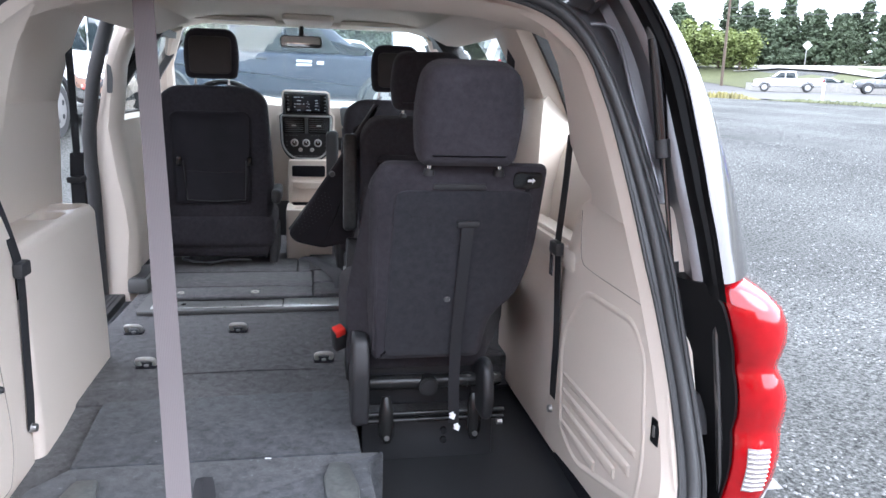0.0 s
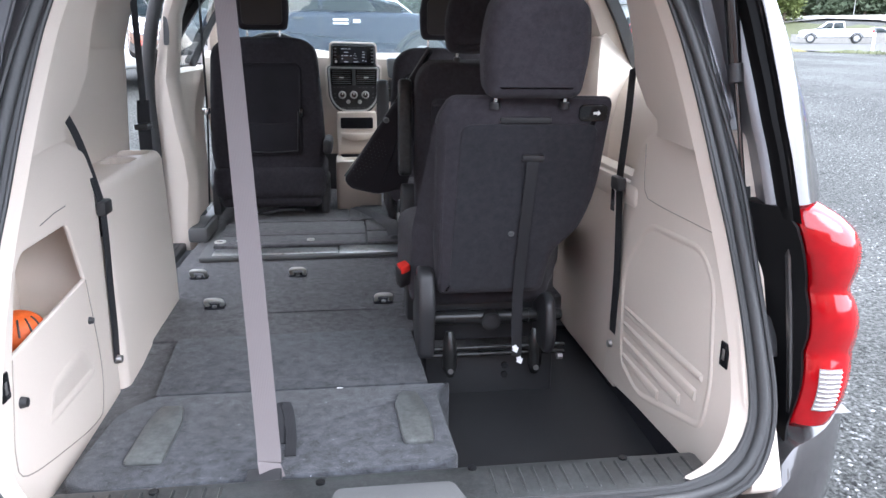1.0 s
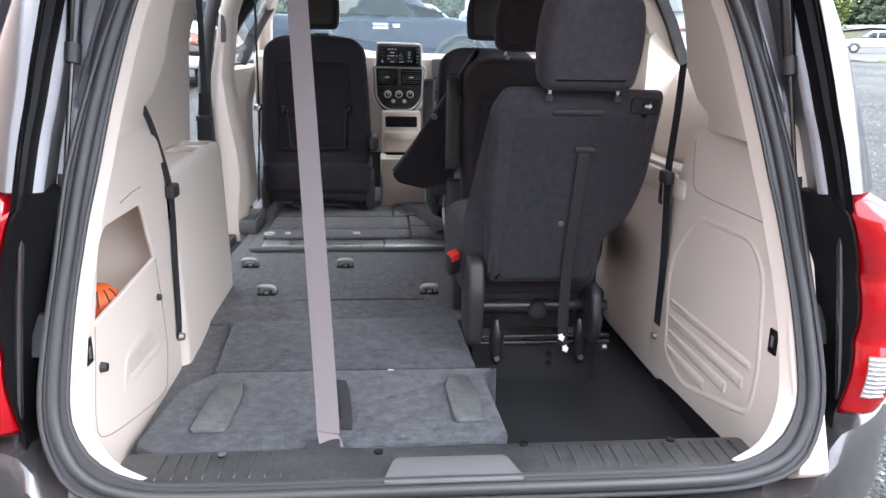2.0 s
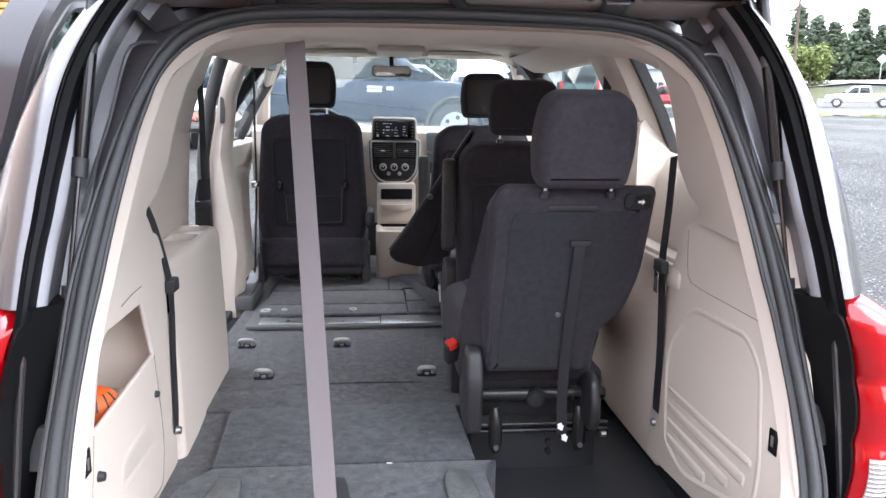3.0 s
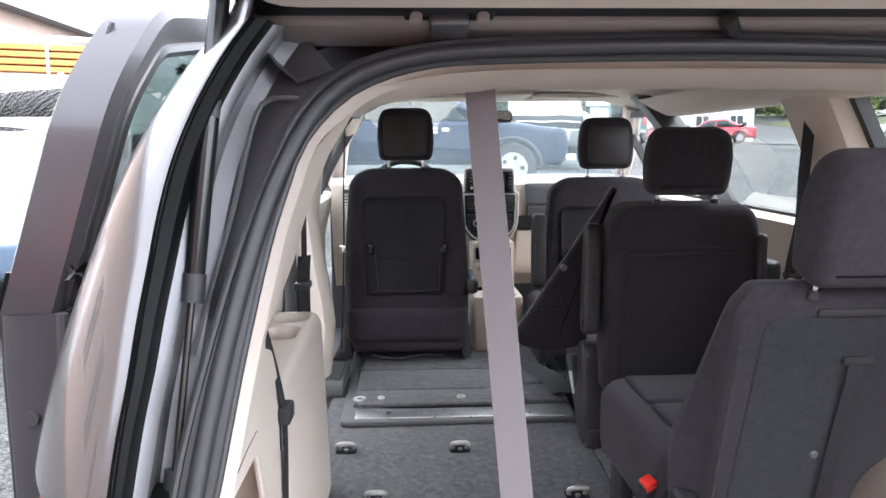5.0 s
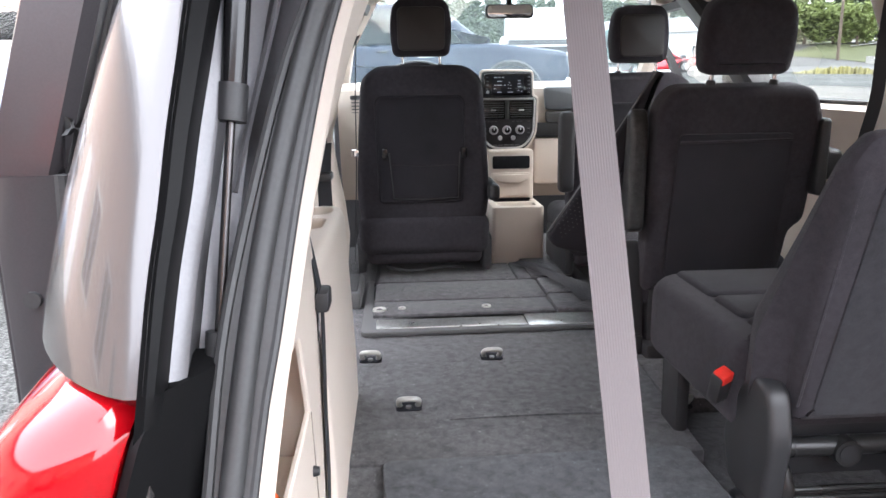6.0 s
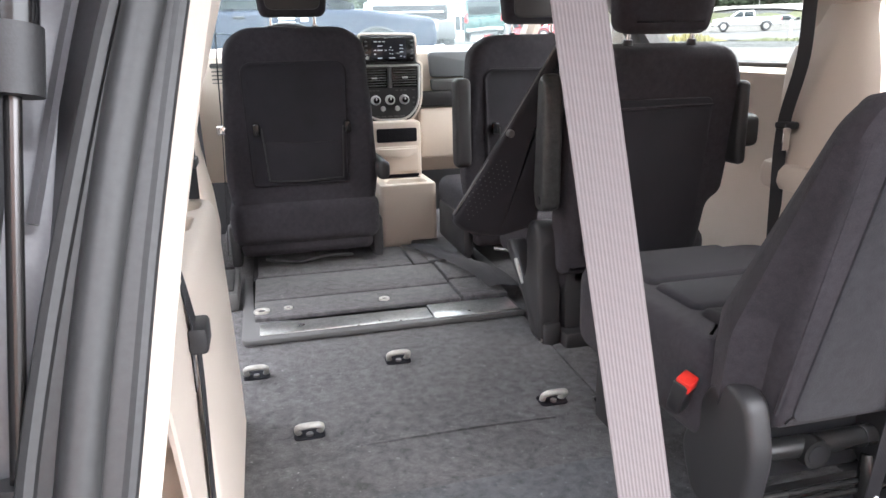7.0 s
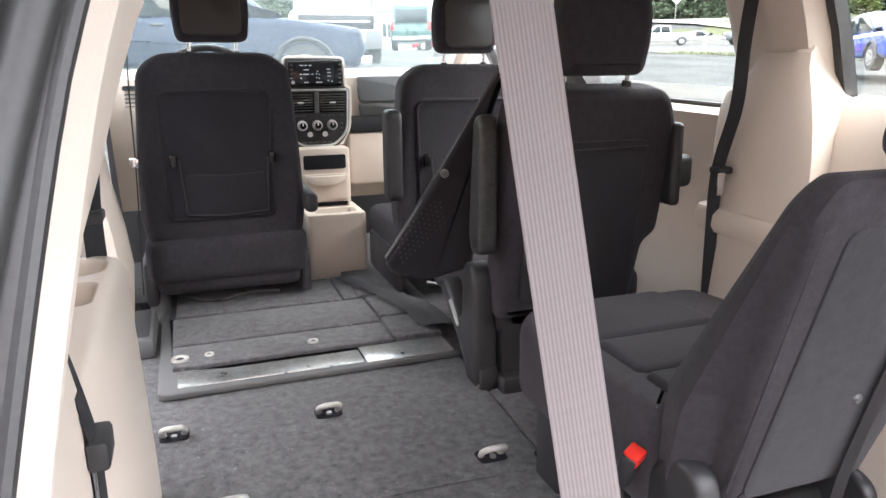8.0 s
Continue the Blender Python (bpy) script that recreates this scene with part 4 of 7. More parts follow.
part("carpet_crease", tube(B(), smooth_line([(-0.45, 1.03, .481), (-0.2, 1.035, .482), (0.0, 1.03, .481)], 16), 0.003, 6), M_CARPET, floor)


MODE[0] = "cabin"


def tie_hook(x, y):
    h = thing("cargo_tie_hook", "steel tie-down loop in a recess of the carpet", "tie-down hook", (x, y, 0.48), "tie-down hooks in the load floor")
    # thin black plate; the recess's shade is only its colour
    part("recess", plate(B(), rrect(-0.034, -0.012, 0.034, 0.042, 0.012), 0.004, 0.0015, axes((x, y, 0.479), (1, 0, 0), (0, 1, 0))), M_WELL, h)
    pts = [(x - 0.022, y + 0.02, .478), (x - 0.026, y + 0.008, .494), (x - 0.025, y - 0.006, .508), (x - 0.014, y - 0.014, .515), (x + 0.014, y - 0.014, .515), (x + 0.025, y - 0.006, .508), (x + 0.026, y + 0.008, .494), (x + 0.022, y + 0.02, .478)]
    part("loop", tube(B(), smooth_line(pts, 28), 0.0075, 10), M_ZINC, h, "pale zinc-plated loop")
    part("bolt", tube(B(), [(x, y + 0.004, .48), (x, y + 0.004, .488)], 0.008, 8), M_STEEL, h)


for x, y in ((-0.68, 1.435), (-0.304, 1.425), (-0.555, 1.098), (0.022, 1.095), (0.155, 1.05)):
    tie_hook(x, y)

# second-row floor bin lid with its metal lip
lid = thing("floor_bin_lid", "carpeted floor bin lid with a scuffed metal lip", "floor lid", (-0.3, 1.75, 0.48))
part("lip_frame", plate(B(), rpoly([(-0.732, 1.64), (0.13, 1.65), (0.13, 1.80), (-0.69, 1.80), (-0.70, 2.30), (-0.732, 2.30)], [.03, .004, .004, .01, .004, .004]), 0.018, 0.005, axes((0, 0, 0.481), (1, 0, 0), (0, 1, 0))), M_GREYPL, lid, "grey edge frame")
part("lip_plate", plate(B(), rrect(-0.68, 1.672, -0.160, 1.765, 0.006), 0.008, 0.002, axes((0, 0, 0.494), (1, 0, 0), (0, 1, 0))), M_BRUSHED, lid, "scuffed bright metal plate")
part("lip_plate", plate(B(), rrect(-0.155, 1.662, 0.118, 1.785, 0.006), 0.008, 0.002, axes((0, 0, 0.494), (1, 0, 0), (0, 1, 0))), M_BRUSHED, lid, "scuffed bright metal plate")
for x0, y0, x1, y1, z in ((-0.695, 1.79, -0.035, 1.955, .512), (-0.695, 1.96, -0.035, 2.215, .514), (-0.685, 2.22, -0.11, 2.50, .517), (-0.105, 2.22, -0.035, 2.51, .517), (-0.03, 1.79, 0.125, 1.99, .516), (-0.03, 1.995, 0.125, 2.215, .519), (-0.05, 2.22, 0.125, 2.55, .524)):
    part("lid_panel", box(B(), (x0, y0, .482), (x1, y1, z), 0.008, 2), M_CARPET, lid)
for x, y, r in ((-0.672, 1.848, .026), (-0.59, 1.856, .014), (-0.281, 1.852, .018)):
    e = part("eyelet", ring_faces(B(), [[(x + q * math.cos(a), y + q * math.sin(a), h) for a in (k * math.pi / 10 for k in range(20))] for q, h in ((r, .511), (r * .95, .5175), (r * .6, .5175), (r * .5, .5135))], True, False, True), M_ZINC, lid)
    part("eyelet_core", tube(B(), [(x, y, .512), (x, y, .515)], r * 0.42, 10), M_BLACK, e)
# fabric flap that hangs off the lid's edge beside the seat foot
flap = thing("carpet_flap", "loose dark carpet flap beside the seat base", "carpet flap", (0.08, 1.95, 0.5))
bm = B()
rows = []
for k in range(9):
    t = k / 8
    y = 1.80 + 0.62 * t
    xo = 0.105 - 0.16 * t ** 2
    rows.append([(xo - 0.05, y, .532), (xo - 0.02, y, .538 + .006 * math.sin(9 * t)), (xo + 0.02, y, .535), (xo + 0.06, y, .525 + .01 * math.sin(6 * t))])
ring_faces(bm, rows, close=False)
part("flap", bm, M_FELT_D, flap)

# ---------------- folded third-row seat (two thirds) ----------------
fs = thing("folded_rear_seat", "folded-flat rear seat with grey carpet backing", "folded seat", (-0.25, 0.45, 0.2))


def carpet_pad(outline, z0, z1, r, name, label=""):
    return part(name, pillow(B(), outline, soft_profile(z1 - z0, r), axes((0, 0, z0), (1, 0, 0), (0, 1, 0))), M_FELT, fs, label)


carpet_pad(rpoly([(-0.575, 0.449), (0.127, 0.447), (0.115, 0.855), (-0.60, 0.84)], [.015, .015, .03, .03]), 0.34, 0.488, 0.006, "cushion_back", "grey felt-covered seat back panel")
carpet_pad(rpoly([(-0.665, 0.075), (-0.60, 0.03), (0.10, 0.05), (0.152, 0.075), (0.14, 0.40), (0.188, 0.445), (-0.57, 0.449), (-0.64, 0.36)], [.03, .03, .03, .02, .02, .015, .015, .03]), 0.32, 0.4885, 0.008, "seat_back", "grey felt-covered folded seat back")
part("lower_fascia", box(B(), (-0.60, 0.035, 0.30), (0.13, 0.09, 0.43), 0.012), M_BLACK, fs, "dark front edge of the folded seat")
for pts in ([(-0.560, 0.118), (-0.478, 0.118), (-0.472, 0.29), (-0.485, 0.37), (-0.537, 0.373), (-0.552, 0.30)], [(0.036, 0.138), (0.105, 0.135), (0.110, 0.265), (0.092, 0.37), (0.078, 0.386), (0.044, 0.386), (0.028, 0.32)]):
    part("hinge_cover", plate(B(), rpoly(pts, 0.014), 0.014, 0.006, axes((0, 0, 0.486), (1, 0, 0), (0, 1, 0))), M_COVER, fs, "smooth grey plastic hinge cover")
part("pull_loop", ribbon(B(), [(-0.212, 0.118, .49), (-0.214, 0.18, .497), (-0.222, 0.25, .516), (-0.234, 0.285, .532), (-0.246, 0.275, .526), (-0.243, 0.22, .505), (-0.238, 0.17, .491)], (0.012, 0.002, 0), 0.002, 30), M_BELT, fs, "grey fabric pull loop")
part("lint_spot", tube(B(), [(-0.115, 0.442, .486), (-0.10, 0.44, .486)], 0.004, 6), M_WHITEMARK, fs)

# ---------------- seats ----------------


def seat_axes(y, z, lean, x=0.0):
    """u to the right, v up the leaning back, depth to the rear."""
    return axes((x, y, z), (1, 0, 0), (0, -lean, 1))


def headrest(parent, m, x0, x1, v0, v1, d0, d1, posts, vp, mat_h=None, name="headrest"):
    h = part(name, pillow(B(), rpoly([(x0 + 0.012, v0), (x1 - 0.012, v0), (x1, (v0 + v1) / 2), (x1 - 0.018, v1), (x0 + 0.018, v1), (x0, (v0 + v1) / 2)], [.03, .03, .08, .055, .055, .08], 6), [(i, d + d0) for i, d in soft_profile(d1 - d0, 0.035, 5)], m), mat_h or M_FABRIC, parent)
    for x in posts:
        part("post", tube(B(), [m @ Vector((x, vp, (d0 + d1) / 2)), m @ Vector((x, v0 + 0.02, (d0 + d1) / 2))], 0.006, 10), M_CHROME, h, "chrome headrest post")
        part("post_guide", tube(B(), [m @ Vector((x, vp - 0.004, (d0 + d1) / 2)), m @ Vector((x, vp + 0.01, (d0 + d1) / 2))], [0.014, 0.011], 12), M_BLACK, h)
    return h


# third-row seat, upright
s3 = thing("upright_seat", "upright black cloth rear seat with carpeted back", "car seat", (0.34, 0.75, 0.44))
LEAN3 = 0.27
m3 = seat_axes(0.37, 1.205, LEAN3)
out3 = rpoly([(.148, -.525), (.438, -.525), (.452, -.395), (.515, -.335), (.546, -.22), (.550, .012), (.542, .025), (.155, .028), (.130, -.02), (.132, -.36)], [.02, .03, .05, .06, .06, .02, .03, .03, .05, .04])
bm = pillow(B(), out3, [(.075, -.125), (.05, -.121), (.028, -.108), (.012, -.085), (.003, -.055), (0, -.03), (.003, -.014), (.012, -.004), (.026, 0)], Matrix())
for v in bm.verts:  # thin at the top, full towards the cushion
    low = min(1.0, max(0.0, -v.co.y / 0.36))
    if v.co.z < -0.05:
        v.co.x += (-0.055 if v.co.x < 0.34 else 0.0) * low
    v.co.z *= 0.60 + 0.62 * low
bmesh.ops.transform(bm, matrix=m3, verts=bm.verts)
back3 = part("backrest", bm, M_FABRIC, s3, "black cloth backrest")
felt = rpoly([(.175, -.50), (.415, -.50), (.43, -.385), (.49, -.32), (.518, -.21), (.52, -.035), (.185, -.035)], .03)
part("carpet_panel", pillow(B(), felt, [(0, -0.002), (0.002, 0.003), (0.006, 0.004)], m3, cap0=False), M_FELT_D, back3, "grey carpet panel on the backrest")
part("seam_piping", tube(B(), [m3 @ Vector((.150, -.48 + .05 * k, .0 - 0.004)) for k in range(10)], 0.004, 6), M_FABRIC, back3)
headrest(s3, m3, .218, .466, .034, .264, -0.055, 0.052, (.262, .428), .008)
part("handle_bezel", plate(B(), rrect(.465, -.028, .535, .012, .012), 0.010, 0.003, m3 @ Matrix.Translation((0, 0, -0.004))), M_GLOSS, s3, "glossy black release handle")
part("arrow_mark", plate(B(), [(.499, -.010), (.510, -.010), (.510, -.014), (.517, -.007), (.510, .0), (.510, -.004), (.499, -.004)], 0.002, 0.0004, m3 @ Matrix.Translation((0, 0, 0.006))), M_WHITEMARK, s3, "white arrow marking")
part("top_slot", plate(B(), rrect(.275, -.032, .40, -.018, .005), 0.006, 0.002, m3), M_BLACK, s3)
strap_pts = [m3 @ Vector((u, v, d)) for u, v, d in ((.365, -.12, .008), (.364, -.16, .012), (.362, -.30, .012), (.362, -.48, .016), (.365, -.60, .03), (.372, -.70, .04))]
part("pull_strap", ribbon(B(), strap_pts, (0.0145, 0, 0), 0.002, 40), M_BELT, s3, "black nylon pull strap")
part("strap_slot", plate(B(), rrect(.338, -.128, .392, -.112, .005), 0.012, 0.003, m3), M_BLACK, s3)
for u, v in ((.362, -.665), (.378, -.705)):
    c = m3 @ Vector((u, v, 0.052))
    part("arrow_tag", plate(B(), [(-.006, .009), (-.006, .0), (-.010, .0), (.0, -.012), (.010, .0), (.006, .0), (.006, .009)][::-1], 0.003, 0.0005, axes(c, (1, 0, 0), (0, 0.15, 1)) @ Matrix.Rotation(radians(20), 4, "Z")), M_WHITEMARK, s3, "white arrow-shaped tag")
part("snap_button", tube(B(), [m3 @ Vector((.33, -.33, .003)), m3 @ Vector((.33, -.33, .009))], [.009, .006], 10), M_GREYPL, s3)
# cushion, three stitched sections
cushion = part("seat_cushion", pillow(B(), rpoly([(.085, .60), (.47, .60), (.63, 1.0), (.60, 1.16), (.14, 1.165), (.08, 1.08)], [.04, .04, .05, .06, .06, .05]), soft_profile(0.19, 0.04, 5), axes((0, 0, .635), (1, 0, 0), (0, 1, 0))), M_FABRIC, s3, "black cloth seat cushion")
for y0, y1 in ((0.58, 0.74), (0.745, 0.90), (0.905, 1.13)):
    part("cushion_insert", pillow(B(), rrect(.16, y0, .47, y1, .02), soft_profile(0.10, 0.016, 3), axes((0, 0, .736), (1, 0, 0), (0, 1, 0))), M_FABRIC_IN, cushion)
# recliner covers, buckle, frame
for x0, x1, dz in ((.095, .14, 0.0), (.445, .475, -0.09)):
    part("recliner_cover", pillow(B(), rpoly([(.50, .52), (.63, .53), (.67, .62), (.60, .755 + dz), (.55, .785 + dz), (.50, .77 + dz), (.475, .68 + dz)], .03), soft_profile(x1 - x0, 0.012, 3), Matrix(((0, 0, 1, x0), (1, 0, 0, 0), (0, 1, 0, 0), (0, 0, 0, 1)))), M_BLACK, s3, "black plastic recliner cover")
bk = part("belt_buckle", box(B(), (-0.019, -0.014, -0.04), (0.019, 0.014, 0.03), 0.006, 2, pose(.066, .625, .735, 20, -14, 25)), M_BLACK, s3, "black belt buckle with red release")
part("release_button", box(B(), (-0.015, -0.016, 0.012), (0.015, 0.012, 0.036), 0.004, 2, pose(.066, .625, .735, 20, -14, 25)), M_RED, bk, "red release button")
part("cross_tube", tube(B(), [(.135, .60, .608), (.16, .60, .608), (.50, .60, .606), (.52, .60, .606)], [.015, .02, .02, .015], 16), M_SATIN, s3, "satin black cross tube")
for x in (.205, .42):
    part("tube_band", tube(B(), [(x, .60, .607), (x + .004, .60, .607)], 0.0212, 16), M_BLACK, s3)
tc = part("tube_cap", tube(B(), [(.31, .60, .60), (.31, .574, .60)], [.03, .027], 20), M_SATIN, s3)
part("cap_recess", tube(B(), [(.31, .5745, .60), (.31, .572, .60)], 0.019, 18), M_BLACK, tc)
part("lower_shield", box(B(), (.14, .635, .52), (.47, .68, .70), 0.015), M_BLACK, s3)
for z in (.492, .512):
    part("floor_rail", tube(B(), [(.12, .60, z), (.535, .60, z)], 0.007, 10), M_SATIN, s3)
part("floor_bracket", box(B(), (.13, .655, .30), (.52, .69, .47), 0.01), M_BLACK, s3)
for x in (.195, .445):
    part("leg", tube(B(), [(x, .60, .565), (x, .59, .53), (x, .59, .46), (x + .003, .60, .43)], [.012, .02, .021, .012], 12), M_SATIN, s3)
    part("leg_bolt", tube(B(), [(x, .566, .455), (x, .58, .455)], 0.008, 8), M_STEEL, s3)
for z in (.40, .43):
    part("plug", tube(B(), [(.37, .645, z), (.37, .656, z)], 0.010, 10), M_GLOSS, s3)
part("foot_bolt", tube(B(), [(.515, .60, .475), (.53, .60, .475)], 0.011, 8), M_STEEL, s3)
part("side_leg", box(B(), (.10, .92, .48), (.135, 1.02, .70), 0.01, 2), M_BLACK, s3)

# second-row seat, upright
s2 = thing("middle_seat", "black cloth middle-row seat with side armrest", "car seat", (0.37, 1.6, 0.48))
m2 = seat_axes(1.30, 1.29, 0.16)
b2 = part("backrest", pillow(B(), rpoly([(.15, -.62), (.56, -.62), (.575, -.43), (.615, -.40), (.625, -.10), (.585, -.005), (.19, -.005), (.145, -.06)], [.02, .02, .02, .03, .06, .05, .05, .05]), [(i, d - 0.12) for i, d in soft_profile(0.12, 0.03, 5)], m2), M_FABRIC, s2, "black cloth backrest")
part("back_board", plate(B(), rrect(.20, -.56, .53, -.13, .02), 0.012, 0.004, m2 @ Matrix.Translation((0, 0, -0.003))), M_FABRIC_IN, b2, "smooth black back panel")
part("pocket_edge", tube(B(), [m2 @ Vector((x, -.15 - .002 * math.sin(x * 9), .012)) for x in np.linspace(.205, .525, 10)], 0.004, 6), M_FABRIC, b2)
part("side_bolster", box(B(), (.600, 1.30, .98), (.632, 1.39, 1.20), 0.014, 3), M_BLACK, s2)
part("belt_guide", box(B(), (.64, 1.34, 1.02), (.70, 1.42, 1.11), 0.02, 3), M_BLACK, s2)
headrest(s2, m2, .245, .512, .025, .228, -0.10, 0.0, (.295, .475), .0)
bm = B()
pillow(bm, rpoly([(1.375, .875), (1.44, .865), (1.46, .92), (1.43, 1.22), (1.39, 1.235), (1.365, 1.18)], .025), soft_profile(0.05, 0.014, 4), Matrix(((0, 0, 1, .085), (1, 0, 0, 0), (0, 1, 0, 0), (0, 0, 0, 1))))
arm = part("armrest", bm, M_WORN, s2, "dark grey padded folding armrest")
part("pivot", tube(B(), [(.083, 1.41, .90), (.09, 1.41, .90)], 0.012, 12), M_BLACK, arm)
wing = part("side_wing", pillow(B(), rpoly([(-.122, .835), (-.095, .80), (.01, .775), (.13, .80), (.20, 1.28), (.235, 1.33), (.215, 1.34)], [.02, .02, .02, .02, .02, .02, .01]), soft_profile(0.045, 0.014, 3), axes((0, 1.575, 0), (1, 0, 0), (0, 0, 1))), M_FABRIC_IN, s2, "black perforated cloth flap")
part("snap_button", tube(B(), [(.048, 1.535, 1.068), (.048, 1.522, 1.068)], [.013, .009], 12), M_GREYPL, wing)
bm = B()
for i in range(11):
    for j in range(6):
        x, z = -.075 + .012 * i - .003 * j, .835 + .014 * j + .010 * i
        if z < 1.0:
            tube(bm, [(x, 1.531, z), (x, 1.5285, z)], 0.0014, 5)
part("perforation", bm, M_GREYPL, wing)
part("wing_edge", tube(B(), [(-.118, 1.54, .85), (.0, 1.545, 1.01), (.21, 1.55, 1.335)], 0.004, 6), M_GREYPL, wing)
part("side_cover", pillow(B(), rpoly([(1.43, .48), (1.50, .48), (1.565, .565), (1.72, .685), (1.725, .715), (1.69, .725), (1.565, .635), (1.545, .68), (1.545, .79), (1.52, .825), (1.475, .825), (1.45, .78), (1.435, .63)], [.01, .02, .03, .015, .015, .01, .02, .02, .03, .02, .02, .03, .03]), soft_profile(0.065, 0.012, 3), Matrix(((0, 0, 1, .10), (1, 0, 0, 0), (0, 1, 0, 0), (0, 0, 0, 1)))), M_DARKPL, s2, "dark plastic seat base cover")
part("bar_slot", box(B(), (-.006, -.006, -.045), (.006, .006, .045), 0.004, 2, pose(.100, 1.60, .648, -50, 0, 0)), M_SILVER, s2)
part("base_shield", box(B(), (.17, 1.42, .48), (.56, 1.50, .80), 0.02, 2), M_BLACK, s2)
part("foot", box(B(), (.11, 1.42, .46), (.165, 1.50, .54), 0.012, 2), M_BLACK, s2)
part("foot_bolt", tube(B(), [(.105, 1.44, .488), (.115, 1.44, .488)], 0.010, 8), M_STEEL, s2)
part("rear_latch", box(B(), (.16, 1.38, .46), (.36, 1.46, .52), 0.012, 2), M_BLACK, s2)
part("seat_cushion", pillow(B(), rrect(.15, 1.42, .62, 1.98, .05), soft_profile(0.16, 0.04, 4), axes((0, 0, .62), (1, 0, 0), (0, 1, 0))), M_FABRIC, s2)


def front_seat(cx, y, w, z0, z1, hx, hw, hz0, hz1, name, label, board):
    s = thing(name, label, "car seat", (cx, y + 0.3, 0.45), "front seats")
    m = seat_axes(y, 0.0, 0.0)
    h = w / 2
    b = part("backrest", pillow(B(), rpoly([(cx - h + .02, z0), (cx + h - .02, z0), (cx + h, z0 + .12), (cx + h - .01, z0 + .35), (cx + h - .03, z1 - .05), (cx + h - .10, z1), (cx - h + .10, z1), (cx - h + .03, z1 - .05), (cx - h + .01, z0 + .35), (cx - h, z0 + .12)], [.05, .05, .05, .1, .06, .06, .06, .06, .1, .05]), [(i, d - 0.13) for i, d in soft_profile(0.13, 0.035, 5)], m), M_FABRIC, s, "black cloth backrest")
    if board:
        fr = part("back_board", pillow(B(), rpoly([(cx - .185, z0 + .10), (cx + .165, z0 + .10), (cx + .175, z1 - .14), (cx + .15, z1 - .115), (cx - .17, z1 - .115), (cx - .195, z1 - .14)], .025), [(0, -.004), (.002, .006), (.008, .010), (.014, .006), (.02, .004)], m), M_FABRIC_IN, b, "recessed black back board")
        part("net_pocket", pillow(B(), rpoly([(cx - .13, z0 + .115), (cx + .145, z0 + .115), (cx + .145, z0 + .26), (cx, z0 + .255), (cx - .13, z0 + .265)], .015), [(0, .002), (.003, .012), (.008, .014)], m), M_FABRIC_IN, b, "net map pocket")
        part("pocket_rim", tube(B(), [m @ Vector((cx + dx, z0 + dz, .016)) for dx, dz in ((-.137, .31), (-.132, .25), (-.122, .125), (.0, .118), (.142, .125), (.147, .25), (.15, .31))], 0.003, 6), M_BLACK, b)
        for dx in (-.155, .165):
            part("bag_hook", box(B(), (cx + dx - .012, y - .028, z0 + .285), (cx + dx + .012, y - .006, z0 + .33), 0.006), M_GLOSS, b)
    part("lower_shield", pillow(B(), rrect(cx - h + .03, .56, cx + h - .03, z0 + .06, .03), [(i, d - 0.11) for i, d in soft_profile(0.11, 0.03, 4)], m), M_FABRIC, s)
    part("seat_cushion", pillow(B(), rrect(cx - h, y - .02, cx + h, y + .50, .06), soft_profile(0.17, 0.045, 4), axes((0, 0, .60), (1, 0, 0), (0, 1, 0))), M_FABRIC, s)
    hm = axes((0, y + .02, 0), (1, 0, 0), (0, 0, 1))
    hr = headrest(s, hm, hx - hw / 2, hx + hw / 2, hz0, hz1, -0.07, 0.03, (hx - .075, hx + .075), z1 - .005, M_FABRIC)
    part("headrest_face", pillow(B(), rpoly([(hx - hw / 2 + .03, hz0 + .02), (hx + hw / 2 - .03, hz0 + .02), (hx + hw / 2 - .03, hz1 - .035), (hx - hw / 2 + .03, hz1 - .035)], .03), [(0, .022), (.003, .034), (.01, .036)], hm), M_VINYL, hr, "smooth dark brown vinyl headrest back")
    for sx in (-1, 1):
        part("side_shield", box(B(), (cx + sx * (h - .01) - .02, y + .02, .52), (cx + sx * (h - .01) + .02, y + .42, .68), 0.015, 2), M_BLACK, s)
        part("seat_track", box(B(), (cx + sx * .19 - .025, y - .06, .42), (cx + sx * .19 + .025, y + .40, .50), 0.008), M_BLACK, s)
    part("spring_wire", tube(B(), smooth_line([(cx - .16, y - .01, .555), (cx - .05, y - .015, .535), (cx + .06, y - .01, .55), (cx + .16, y - .005, .545)], 20), 0.006, 6), M_SATIN, s)
    return s


drv = front_seat(-0.515, 2.28, 0.55, 0.72, 1.375, -0.513, 0.25, 1.408, 1.632, "driver_seat", "black cloth front seat with net map pocket", True)
part("armrest", box(B(), (-.252, 2.22, .83), (-.205, 2.50, .90), 0.02, 3), M_BLACK, drv)
pas = front_seat(0.33, 2.16, 0.52, 0.70, 1.335, 0.335, 0.235, 1.37, 1.585, "passenger_seat", "black cloth front seat with folded-up armrest", True)
part("armrest", pillow(B(), rrect(2.06, .88, 2.14, 1.19, .03), soft_profile(0.055, 0.016, 3), Matrix(((0, 0, 1, .01), (1, 0, 0, 0), (0, 1, 0, 0), (0, 0, 0, 1)))), M_BLACK, pas, "folded-up black armrest")

# ---------------- belts ----------------
gb = thing("hanging_belt", "grey ribbed seat belt hanging from roof to sill", "seat belt", (-0.24, 0.02, 0.5))
part("webbing", ribbon(B(), [(-0.3145, 0.310, 1.60), (-0.277, 0.178, 1.05), (-0.245, 0.060, .57), (-0.243, 0.035, .53), (-0.23, 0.0, .515)], (0.0215, -0.0102, 0), 0.0016, 60, twist=-0.43), M_STRAP, gb)
